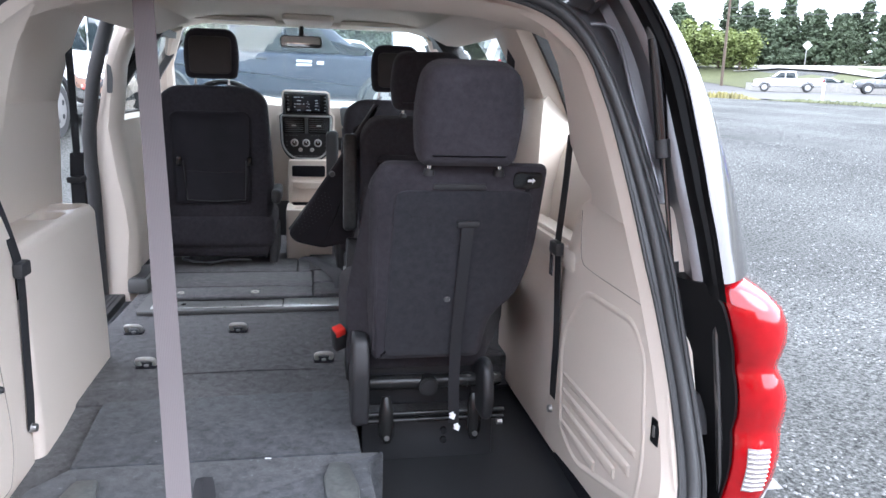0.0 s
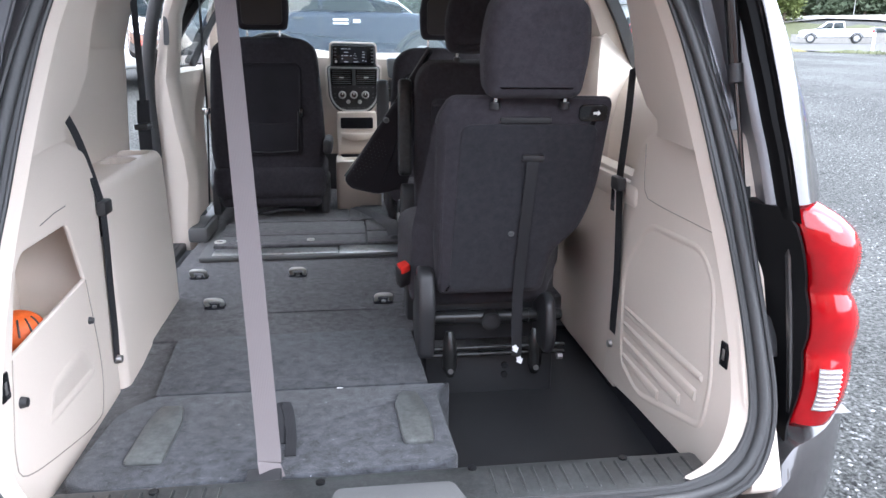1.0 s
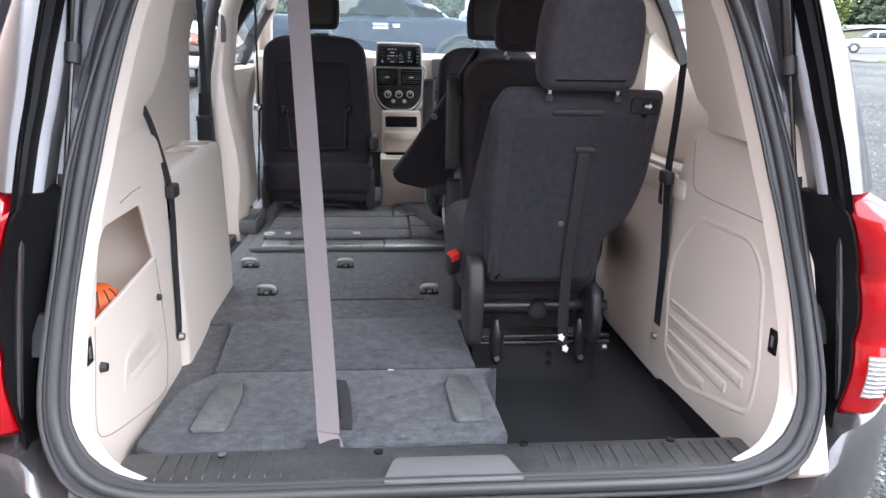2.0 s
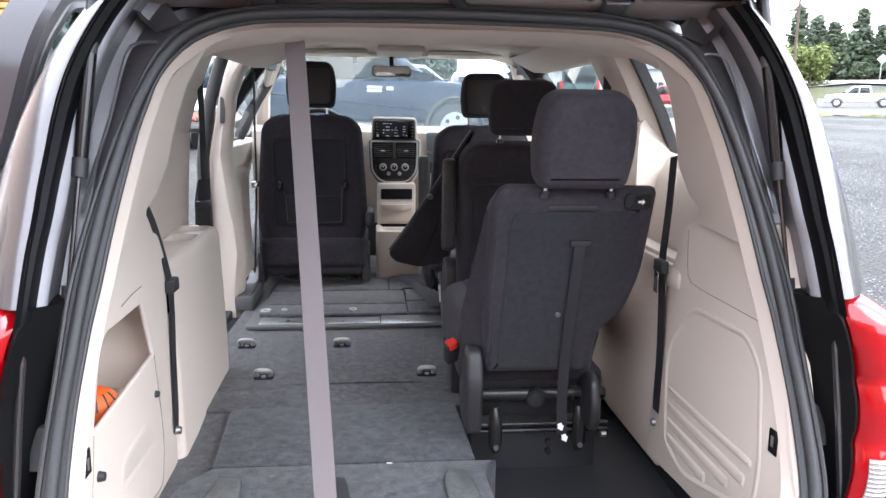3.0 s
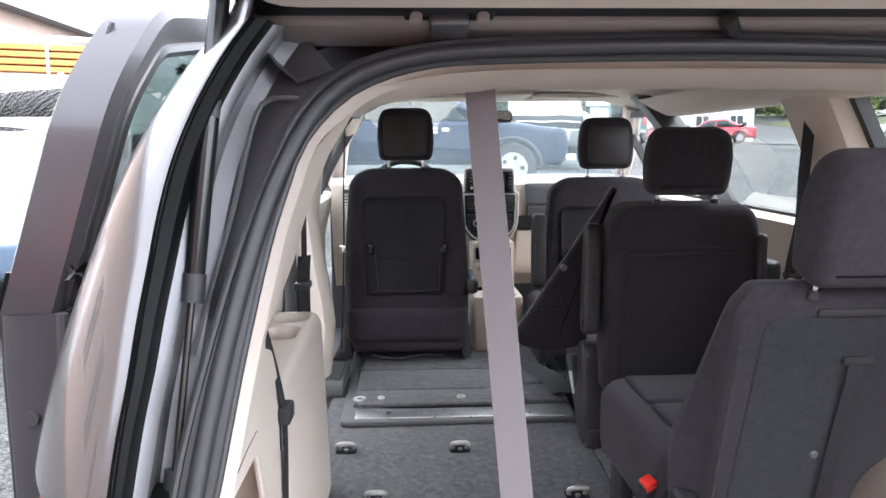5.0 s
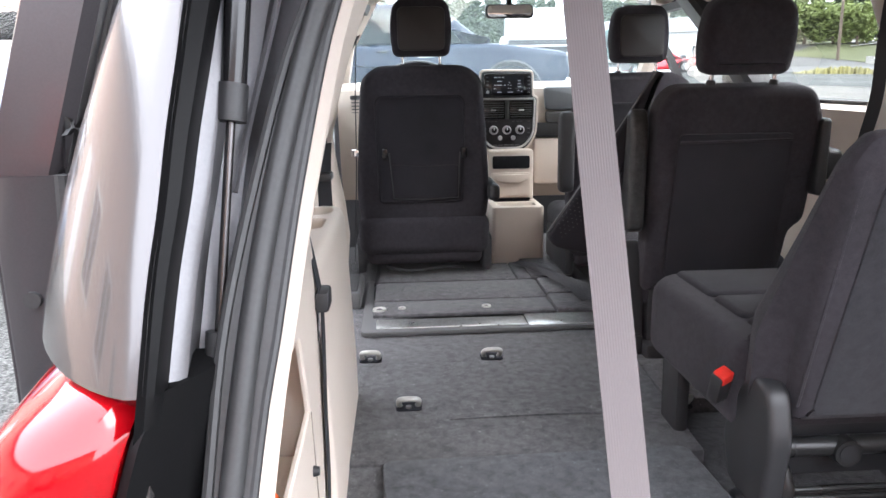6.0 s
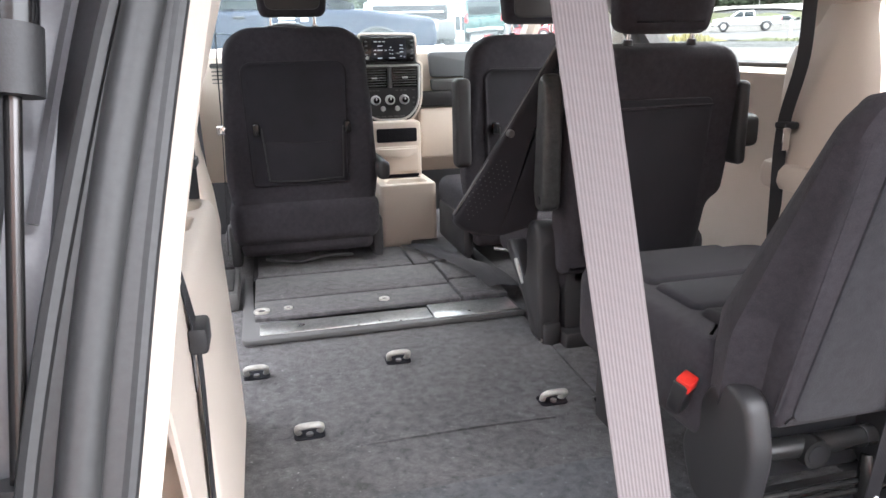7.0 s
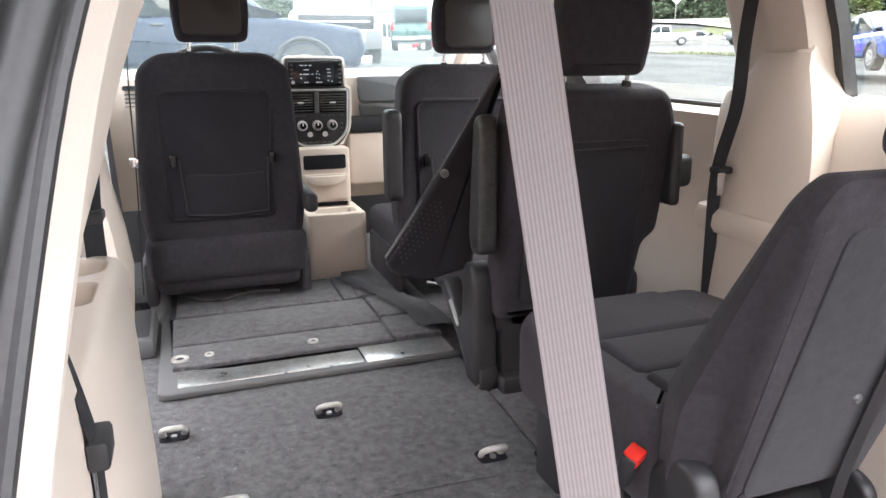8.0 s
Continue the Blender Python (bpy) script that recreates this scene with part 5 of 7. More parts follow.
part("belt_end", box(B(), (-0.285, -0.015, .50), (-0.215, 0.03, .522), 0.006, 2), M_BLACK, gb)


def side_belt(s, pts, anchor, tongue, name, label):
    b = thing(name, label, "seat belt", anchor, "third-row belts")
    part("webbing", ribbon(B(), pts, (0, 0.022, 0), 0.0016, 44), M_BELT, b)
    part("anchor_bolt", tube(B(), [Vector(anchor) + Vector((s * .01, 0, 0)), Vector(anchor) - Vector((s * .012, 0, 0))], [.014, .010], 10), M_STEEL, b)
    x, y, z = tongue
    part("tongue", box(B(), (x - .012, y - .03, z - .018), (x + .012, y + .03, z + .018), 0.006, 2), M_BLACK, b)
    part("latch_plate", box(B(), (x - .014, y - .015, z - .075), (x - .010, y + .012, z - .015), 0.0015, 1), M_CHROME, b)


side_belt(1, [(.69, .60, 1.30), (.675, .575, 1.17), (.655, .55, 1.02), (.655, .545, .97), (.668, .555, .75), (.672, .565, .60), (.676, .572, .535)], (.675, .572, .521), (.648, .54, 1.0), "side_belt", "black seat belt along the beige side lining")
side_belt(-1, [(-.74, .50, 1.22), (-.71, .52, 1.13), (-.688, .555, .98), (-.685, .56, .9), (-.688, .56, .75), (-.688, .555, .62), (-.69, .55, .55)], (-.688, .55, .55), (-.682, .562, .955), "side_belt", "black seat belt along the side box")
# belts on the right and left window pillars
b = thing("pillar_belt", "dark seat belt hanging on the beige window pillar", "seat belt", (.70, 1.15, 1.5), "pillar belts")
part("webbing", ribbon(B(), [(.630, 1.085, 1.56), (.632, 1.105, 1.40), (.634, 1.113, 1.26), (.640, 1.165, 1.10), (.655, 1.185, .92), (.675, 1.20, .62)], (0.011, -0.010, 0), 0.0016, 40), M_BELT, b)
part("guide", box(B(), (.630, 1.055, 1.53), (.66, 1.115, 1.59), 0.01, 2), M_GREYPL, b)
part("tongue", box(B(), (.625, 1.140, 1.094), (.668, 1.180, 1.112), 0.006, 2), M_BLACK, b)
part("latch_plate", box(B(), (.618, 1.135, 1.045), (.640, 1.139, 1.10), 0.0015, 1), M_CHROME, b)
b = thing("pillar_belt", "black seat belt hanging in the door opening", "seat belt", (-.73, 1.14, 1.5), "pillar belts")
part("webbing", ribbon(B(), [(-.745, 1.185, 1.54), (-.75, 1.205, 1.33), (-.755, 1.22, 1.16)], (0.004, 0.022, 0), 0.0016, 24), M_BELT, b)
part("lower_webbing", ribbon(B(), [(-.754, 1.219, 1.17), (-.76, 1.225, 1.09), (-.76, 1.225, .97)], (0.016, 0.016, 0), 0.0016, 20), M_BELT, b)
part("guide", box(B(), (-.765, 1.155, 1.51), (-.735, 1.205, 1.57), 0.01, 2), M_BLACK, b)
part("tongue", box(B(), (-.782, 1.185, 1.075), (-.738, 1.25, 1.095), 0.005, 2), M_BLACK, b)
b = thing("pillar_belt", "black seat belt on the centre pillar", "seat belt", (-.74, 2.12, 1.5), "pillar belts")
part("webbing", ribbon(B(), [(-.735, 2.06, 1.56), (-.76, 2.20, 1.30), (-.77, 2.24, 1.0), (-.79, 2.24, .6)], (0, 0.022, 0), 0.0016, 30), M_BELT, b)
part("tongue", box(B(), (-.785, 2.19, 1.03), (-.755, 2.25, 1.06), 0.005, 2), M_CHROME, b)

# orange ball in the side pocket
ball = B()
bmesh.ops.create_uvsphere(ball, u_segments=28, v_segments=18, radius=0.054)
for v in ball.verts:
    a = math.atan2(v.co.y, v.co.x)
    v.co *= 1 - 0.03 * max(0, math.cos(5 * a)) ** 8
    v.co += Vector((-0.747, 0.188, 0.767))
ob = thing("ball", "orange rubber ball lying in the side pocket", "ball", (-0.747, 0.188, 0.712))
part("shell", ball, M_ORANGE, ob)
bm = B()
for k in range(4):
    a = radians(-40 + 26 * k)
    tube(bm, smooth_line([(-0.747 + .0545 * math.cos(e) * math.cos(a - .9), 0.188 + .0545 * math.cos(e) * math.sin(a - .9), .767 + .0545 * math.sin(e)) for e in (.25, .5, .75, .95)], 10), 0.0022, 5)
part("black_marks", bm, M_BLACK, ob, "dark printed marks")

# ---------------- dashboard and console ----------------
dash = thing("dashboard", "beige and black dashboard with centre stack", "dashboard", (-.09, 3.0, .9))
bm = B()
rows = []
for x in np.linspace(-0.92, 0.76, 29):
    bulge = 0.05 * math.exp(-((x + .52) / .2) ** 2)
    rows.append([(x, 3.05, .72), (x, 2.98, .86), (x, 2.94, .98), (x, 2.91, 1.15), (x, 2.925, 1.27 + bulge * .5), (x, 2.99, 1.305 + bulge), (x, 3.55, 1.27)])
ring_faces(bm, rows, close=False)
part("dash_body", bm, M_BEIGE, dash, "light beige dashboard moulding")
part("dash_top", box(B(), (-.90, 3.06, 1.285), (.74, 3.6, 1.305), 0.008), M_GREYPL, dash)
SM = axes((0, 2.90, 0), (1, 0, 0), (0, 0, 1))
stack_o = rpoly([(-.19, .975), (-.01, .975), (.040, 1.05), (.046, 1.225), (.024, 1.235), (.020, 1.350), (-.222, 1.354), (-.228, 1.235), (-.248, 1.225), (-.242, 1.05)], [.05, .05, .05, .01, .01, .015, .015, .01, .01, .05])
st = part("centre_panel", plate(B(), stack_o, 0.05, 0.012, SM), M_BLACK, dash, "black centre stack with silver surround")
face = rpoly([(-.175, .988), (-.025, .988), (.028, 1.05), (.034, 1.222), (-.236, 1.224), (-.230, 1.05)], [.055, .055, .06, .012, .012, .06], 8)
part("surround", loop_tube(B(), [SM @ Vector((x, z, .049)) for x, z in face], 0.0055, 8), M_SILVER, st, "bright silver surround")
part("stack_cowl", loop_tube(B(), [SM @ Vector((x, z, .030)) for x, z in inset2(stack_o, -.001)], 0.009, 10), M_BEIGE, st, "beige moulding round the stack")
rad = part("radio", plate(B(), rrect(-.214, 1.238, .012, 1.342, .010), 0.018, 0.005, SM @ Matrix.Translation((0, 0, .045))), M_GLOSS, st, "touch-screen radio")
part("screen", plate(B(), rrect(-.176, 1.248, -.024, 1.333, .004), 0.004, 0.001, SM @ Matrix.Translation((0, 0, .061))), mat("dark_screen", (.02, .02, .025), .1), rad)
bars = B()
for x, z, w in ((-.166, 1.334, .016), (-.145, 1.334, .010), (-.128, 1.334, .012), (-.150, 1.316, .022), (-.166, 1.298, .010), (-.152, 1.298, .024), (-.118, 1.298, .008), (-.166, 1.282, .008), (-.150, 1.265, .020), (-.094, 1.310, .005), (-.100, 1.300, .005), (-.088, 1.297, .005), (-.098, 1.284, .004), (-.088, 1.282, .004), (-.100, 1.265, .026), (-.052, 1.318, .014), (-.052, 1.304, .016), (-.052, 1.290, .014), (-.052, 1.272, .008), (-.036, 1.268, .007)):
    box(bars, (x, 2.8325, z - .012), (x + w, 2.8345, z - .0085))
part("display_marks", bars, M_SCREEN, rad)
for k in range(5):
    for x in (-.205, -.004):
        part("key", box(B(), (x, 2.834, 1.250 + .018 * k), (x + .012, 2.840, 1.256 + .018 * k), 0.002, 1), M_GREYPL, rad)
part("volume_knob", tube(B(), [(-.196, 2.84, 1.256), (-.196, 2.828, 1.256)], .007, 16), M_SILVER, rad)
for x0 in (-.226, -.090):
    vent = part("air_vent", plate(B(), rrect(x0, 1.128, x0 + .116, 1.212, .008), 0.006, 0.002, SM @ Matrix.Translation((0, 0, .047))), M_GLOSS, st)
    for k in range(7):
        part("vane", box(B(), (x0 + .006, 2.842, 1.136 + .011 * k), (x0 + .110, 2.853, 1.1395 + .011 * k), 0.001, 1), M_GREYPL, vent)
    part("vane_tab", box(B(), (x0 + .045, 2.838, 1.166), (x0 + .071, 2.846, 1.174), 0.002, 1), M_SILVER, vent)
part("vent_divider", box(B(), (-.109, 2.838, 1.128), (-.091, 2.852, 1.216), 0.004, 2), M_GREYPL, st)
for x in (-.215, -.195, -.178, -.160, -.075, -.055, -.038, .0):
    part("switch_mark", box(B(), (x, 2.847, 1.114), (x + .012, 2.851, 1.118), 0.001, 1), M_GREYPL, st)
for x in (-.166, -.102, -.038):
    kn = part("climate_knob", tube(B(), [(x, 2.852, 1.075), (x, 2.834, 1.075), (x, 2.826, 1.075)], [.022, .021, .017], 24), M_SILVER, st, "silver climate knob")
    part("knob_cap", tube(B(), [(x, 2.83, 1.075), (x, 2.822, 1.075)], 0.0135, 16), M_GLOSS, kn)
    part("knob_pointer", box(B(), (x - .0025, 2.8195, 1.076), (x + .0025, 2.823, 1.087)), M_WHITEMARK, kn)
for x in (-.134, -.070):
    part("small_knob", tube(B(), [(x, 2.852, 1.037), (x, 2.836, 1.037)], [.012, .010], 16), M_SILVER, st)
for k in range(3):
    for x in (-.212, .0):
        part("switch_mark", box(B(), (x, 2.847, 1.036 + .021 * k), (x + .011, 2.851, 1.042 + .021 * k), 0.001, 1), M_GREYPL, st)
for k in range(5):
    part("lower_switch", box(B(), (-.172 + .028 * k, 2.846, .999), (-.150 + .028 * k, 2.851, 1.005), 0.001, 1), M_GREYPL, st)
part("glove_box", plate(B(), rpoly([(.095, 1.165), (.57, 1.165), (.58, 1.278), (.085, 1.278)], .02), 0.03, 0.012, axes((0, 2.915, 0), (1, 0, 0), (0, 0, 1))), M_DASHPAD, dash, "blue-grey glove box lid")
part("lower_lid", plate(B(), rpoly([(.10, 1.105), (.57, 1.105), (.57, 1.160), (.095, 1.160)], .012), 0.028, 0.010, axes((0, 2.915, 0), (1, 0, 0), (0, 0, 1))), M_GREYPL, dash, "dark grey lower glove box lid")
# black bar that stands in for the shadow under the glove box
part("glove_shadow", box(B(), (.045, 2.885, 1.035), (.60, 2.95, 1.105), 0.01), M_BLACK, dash)
part("lower_glove_panel", box(B(), (.04, 2.89, .80), (.60, 3.0, 1.034), 0.02), M_BEIGE, dash)
low = part("lower_console", box(B(), (-.20, 2.78, .42), (.02, 3.02, .985), 0.015, 2), M_BEIGE, dash, "beige lower stack with drawer")
# no real hollow: the cubby's inner shade is the plate's black colour
part("bin_shade", plate(B(), rrect(-.18, .895, .0, .955, .008), 0.004, 0.001, axes((0, 2.781, 0), (1, 0, 0), (0, 0, 1))), M_WELL, low, "flat black plate as the shaded inside of the cubby")
part("drawer", plate(B(), rrect(-.185, .76, .005, .875, .012), 0.012, 0.004, axes((0, 2.782, 0), (1, 0, 0), (0, 0, 1))), M_BEIGE, low)
part("drawer_pull", ring_faces(B(), [[(-.09 + .085 * u, 2.769 - d * (1 - u * u), z - .016 * (1 - u * u) * f) for u in np.linspace(-1, 1, 15)] for z, d, f in ((.868, .0, 0), (.866, .016, 0), (.858, .020, .5), (.845, .018, 1), (.842, .004, 1))], close=False), M_BEIGE, low, "beige scooped drawer pull")
part("shelf_gap", plate(B(), rrect(-.185, .735, .005, .752, .004), 0.003, 0.001, axes((0, 2.781, 0), (1, 0, 0), (0, 0, 1))), M_WELL, low)
vs = part("side_vent", plate(B(), rrect(-.86, 1.15, -.78, 1.25, .01), 0.01, 0.003, axes((0, 2.93, 0), (1, 0, 0), (0, 0, 1))), M_BLACK, dash)
for k in range(5):
    part("vane", box(B(), (-.852, 2.912, 1.165 + .016 * k), (-.788, 2.92, 1.170 + .016 * k)), M_GREYPL, vs)
wheel = thing("steering_wheel", "dark steering wheel behind the driver seat", "steering wheel", (-.525, 2.78, 1.23))
wm = pose(-.525, 2.76, 1.235, 62, 0, 0)
ring = [wm @ Vector((.185 * math.cos(a), .185 * math.sin(a), 0)) for a in (k * 2 * math.pi / 40 for k in range(40))]
part("rim", tube(B(), ring + ring[:1], 0.015, 10, False), M_BLACK, wheel)
part("hub", box(B(), (-.08, -.06, -.03), (.08, .06, .02), 0.02, 2, wm), M_BLACK, wheel)
for a in (0, 180, 270):
    part("spoke", box(B(), (.05, -.015, -.01), (.185, .015, .01), 0.006, 2, wm @ pose(0, 0, 0, 0, 0, a)), M_GREYPL, wheel)
con = thing("floor_console", "beige floor console with two cup holders", "console", (-.08, 2.70, .45))
ring = lambda ins, z: [(x, y, z) for x, y in rrect(-.200 + ins, 2.56 + ins, .042 - ins, 2.84 - ins, .02)]
cups = [rrect(-.17, 2.585, .012, 2.69, .03), rrect(-.17, 2.71, .012, 2.815, .03)]
bm = ring_faces(B(), [ring(0, .44), ring(0, .738), ring(.003, .745), ring(.010, .748)])
top = B()
loops = []
for pts in [[(x, y) for x, y, z in ring(.010, .748)]] + cups:
    vs = [top.verts.new((x, y, .748)) for x, y in pts]
    loops += [top.edges.new((vs[i], vs[(i + 1) % len(vs)])) for i in range(len(vs))]
bmesh.ops.triangle_fill(top, edges=loops, use_beauty=True)
merge(bm, top)
body = part("console_body", bm, M_BEIGE, con)
for c in cups:
    part("cup_holder", ring_faces(B(), [[(x, y, .748) for x, y in c], [(x, y, .743) for x, y in inset2(c, .004)], [(x, y, .70) for x, y in inset2(c, .010)]], True, False, True), M_BEIGE, body)
# cargo bin beside the driver's seat foot
tray = thing("door_sill_tray", "black plastic tray beside the front seat foot", "tray", (-.80, 2.1, .48))
part("tray_body", box(B(), (-.84, 1.95, .48), (-.755, 2.25, .545), 0.012, 2), M_GREYPL, tray)
part("tray_hollow", box(B(), (-.83, 1.97, .53), (-.768, 2.23, .5485), 0.004, 1), M_BLACK, tray)
# interior mirror
mir = thing("rear_view_mirror", "black rear-view mirror hanging from the windscreen", "mirror", (-.11, 2.69, 1.69))
part("shell", plate(B(), rrect(-.22, 1.58, -.005, 1.64, .02), 0.03, 0.01, axes((0, 2.66, 0), (1, 0, 0), (0, 0, 1))), M_BLACK, mir)
part("mirror_glass", plate(B(), rrect(-.212, 1.586, -.013, 1.634, .016), 0.002, 0.0005, axes((0, 2.6295, 0), (1, 0, 0), (0, 0, 1))), M_MIRROR, mir)
part("stalk", tube(B(), [(-.11, 2.66, 1.635), (-.11, 2.70, 1.695)], 0.014, 10), M_BLACK, mir)
# windscreen, header, front pillars and sun visors
MODE[0] = "shell"
WS = [[(x, y0 + cv * (1 - (x / hw) ** 2) - th, z - th) for x in np.linspace(-hw, hw, 9)] for th, rows_ in ((0.0, ((.66, 2.72, .0, 1.70), (.79, 3.15, .04, 1.50), (.87, 3.60, .12, 1.26))), (0.004, ((.87, 3.60, .12, 1.26), (.79, 3.15, .04, 1.50), (.66, 2.72, .0, 1.70)))) for hw, y0, cv, z in rows_]
ws = part("windscreen", ring_faces(B(), WS + WS[:1], close=False), M_VEILED, van, "clear windscreen")
ws.visible_shadow = False
for s in (1, -1):
    part("front_pillar", tube(B(), [(s * .66, 2.66, 1.68), (s * .80, 3.15, 1.49), (s * .88, 3.62, 1.24)], [.05, .045, .05], 8), M_BEIGE, van, "beige front pillar trim")
part("header_trim", box(B(), (-.66, 2.64, 1.69), (.66, 2.76, 1.73), 0.015, 2), M_LINER, van)
part("overhead_console", plate(B(), rrect(-.12, 2.30, .12, 2.62, .03), 0.03, 0.01, axes((0, 0, 1.69), (1, 0, 0), (0, 1, 0))), M_BEIGE, van, "beige overhead console")
for x0, x1 in ((-.58, -.16), (.16, .58)):
    v = part("sun_visor", plate(B(), rrect(x0, 2.50, x1, 2.68, .03), 0.02, 0.008, axes((0, 0, 1.692), (1, 0, 0), (0, 1, 0))), M_LINER, van, "folded-up cloth sun visor")
    part("visor_label", plate(B(), rrect(x0 + .12, 2.505, x0 + .25, 2.53, .003), 0.002, 0.0005, axes((0, 0, 1.6895), (1, 0, 0), (0, 1, 0))), M_WHITEMARK, v)
# bonnet and nose, closing the front
bm = B()
ring_faces(bm, [[(x, y, z - .05 * abs(x / .9) ** 3) for x in np.linspace(-.92, .92, 13)] for y, z in ((3.62, 1.22), (4.1, 1.10), (4.55, .98), (4.78, .80), (4.82, .30))], close=False)
part("bonnet", bm, M_PAINT, van)
part("firewall", box(B(), (-.92, 3.6, .3), (.92, 3.64, 1.22)), M_BLACK, van)
part("underbody", box(B(), (-.93, -.1, .24), (.93, 4.7, .34)), M_BLACK, van)
for s in (1, -1):
    ms = part("wing_mirror", box(B(), (s * 1.06 - .09, 2.62, 1.27), (s * 1.06 + .09, 2.72, 1.43), 0.035, 3), M_PAINT, van, "body-coloured wing mirror")
    part("mirror_glass", plate(B(), rrect(s * 1.06 - .075, 1.295, s * 1.06 + .075, 1.425, .03), 0.002, 0.0005, axes((0, 2.619, 0), (1, 0, 0), (0, 0, 1))), M_MIRROR, ms)
    for y in (0.95, 3.95):
        wh = part("wheel", tube(B(), [(s * .98, y, .33), (s * .97, y, .33), (s * .78, y, .33)], [.31, .335, .335], 32), M_RUBBER, van)
        part("rim", tube(B(), [(s * .985, y, .33), (s * .95, y, .33)], [.20, .215], 24), M_STEEL, wh)
MODE[0] = "outdoors"

# ---------------- outdoors ----------------
M_GRAVEL = mat("pale_gravel", (0.095, 0.096, 0.092), 1.0, grain=75, vary=0.7, bump=1.0, depth=0.03, stain=0.3, spec=0.1, mottle=42, amount=0.9)
M_STONE = mat("gravel_stone", (0.25, 0.25, 0.255), 1.0, grain=45, vary=0.9, bump=0.2, stain=8, spec=0.05)
M_ASPHALT = mat("grey_asphalt", (0.075, 0.072, 0.07), 0.9, grain=25, vary=0.2, bump=0.3, depth=0.01, stain=0.1)
M_GRASS = mat("dry_verge_grass", (0.070, 0.075, 0.030), 0.95, grain=6, vary=0.5, bump=0.6, depth=0.1, stain=0.15)
M_YELLOW = mat("yellowed_grass", (0.15, 0.13, 0.035), 0.95, grain=9, vary=0.5, bump=0.6, depth=0.1, stain=0.4)
M_LEAF_D = mat("dark_conifer_needles", (0.085, 0.11, 0.065), 0.85, grain=2, vary=0.5, bump=0.0, stain=0.6)
M_LEAF_L = mat("light_green_leaves", (0.15, 0.18, 0.055), 0.8, grain=2, vary=0.5, bump=0.0, stain=0.6)
M_BARK = mat("grey_brown_bark", (0.10, 0.075, 0.055), 0.95, grain=8, vary=0.4, bump=0.6, depth=0.03)
M_CONCRETE = mat("weathered_concrete", (0.30, 0.285, 0.26), 0.9, grain=8, vary=0.2, bump=0.3, depth=0.01)
M_BLUE = mat("dark_blue_car_paint", (0.006, 0.014, 0.036), 0.3, metal=0.0, grain=300, vary=0.05, bump=0.0, coat=0.15, spec=0.2)
M_BLUE2 = mat("bright_blue_car_paint", (0.02, 0.07, 0.35), 0.25, metal=0.3, grain=300, vary=0.05, bump=0.0, coat=1.0)
M_WHITEPAINT = mat("white_car_paint", (0.78, 0.78, 0.77), 0.25, grain=200, vary=0.03, bump=0.0, coat=1.0)
M_GREYCAR = mat("grey_car_paint", (0.16, 0.165, 0.17), 0.28, metal=0.5, grain=200, vary=0.04, bump=0.0, coat=1.0)
M_GREENCAR = mat("dark_green_car_paint", (0.02, 0.075, 0.065), 0.28, metal=0.2, grain=200, vary=0.05, bump=0.0, coat=1.0)
M_REDCAR = mat("red_car_paint", (0.42, 0.012, 0.02), 0.25, metal=0.2, grain=200, vary=0.05, bump=0.0, coat=1.0)
M_CARGLASS = mat("dark_car_glass", (0.02, 0.028, 0.03), 0.08, grain=30, vary=0.05, bump=0.0)
M_SIDING = mat("pale_wall_siding", (0.60, 0.60, 0.58), 0.7, grain=12, vary=0.08, bump=0.1)
M_ROOFING = mat("grey_roofing", (0.16, 0.16, 0.165), 0.85, grain=12, vary=0.2, bump=0.3)
M_LAMPRED = mat("red_car_lamp", (0.55, 0.02, 0.02), 0.2, bump=0.0, coat=1.0)
M_WOOD = mat("orange_timber", (0.42, 0.20, 0.05), 0.7, grain=20, vary=0.3, bump=0.2)


LAND_R = (0, 3, 15, 36, 55, 76, 84, 95, 112, 150, 260, 2000)
LAND_Z = (0, 0, .25, 1.42, 2.0, 2.75, 2.9, 5.9, 7.0, 9.5, 14, 16)
TURN = 2.05  # the lot lies a little turned to the van


def land(x, y):
    """Height of the ground: the lot rises ahead and towards the road, then the wooded bank."""
    f = 1.0 * (1 - math.exp(-max(0.0, y - 5) / 5)) * math.exp(-(x / 14) ** 2)
    return f + float(np.interp(math.hypot(x, y), LAND_R, LAND_Z))


radii = [0, 2, 4, 5, 6, 7, 8, 9, 10, 11, 12, 14, 16, 18, 20, 23, 26, 30, 34, 38, 42, 46, 50, 55, 60, 65, 70, 75, 80, 85, 90, 95, 100, 105, 110, 120, 140, 180, 260, 400, 900]
bm = B()
rows = [[(r * math.cos(a), r * math.sin(a), land(r * math.cos(a), r * math.sin(a))) for a in (k * 2 * math.pi / 96 for k in range(96))] for r in radii[1:]]
vs = ring_faces(bm, rows)
bm.verts.ensure_lookup_table()
bm.faces.new([bm.verts[k] for k in range(96)])
structure(part("ground", bm, M_GRAVEL), "pale grey gravel parking lot", "gravel")

# loose stones beside the van
rng = np.random.default_rng(7)
N = 120000
base = np.array([(1, 0, 0), (0, 1, 0), (-1, 0, 0), (0, -1, 0), (0, 0, 1), (0, 0, -0.4)])
tri8 = np.array([(0, 1, 4), (1, 2, 4), (2, 3, 4), (3, 0, 4), (1, 0, 5), (2, 1, 5), (3, 2, 5), (0, 3, 5)])
px = 0.95 + 15.0 * rng.random(N) ** 2.1 - 1.6 * rng.random(N) ** 3
py = -1.8 + 19.0 * rng.random(N) ** 1.6 - 2.2 * rng.random(N) ** 3
sz = rng.uniform(0.005, 0.012, N)
ang = rng.uniform(0, 6.28, N)
sc = rng.uniform(0.6, 1.4, (N, 6, 3))
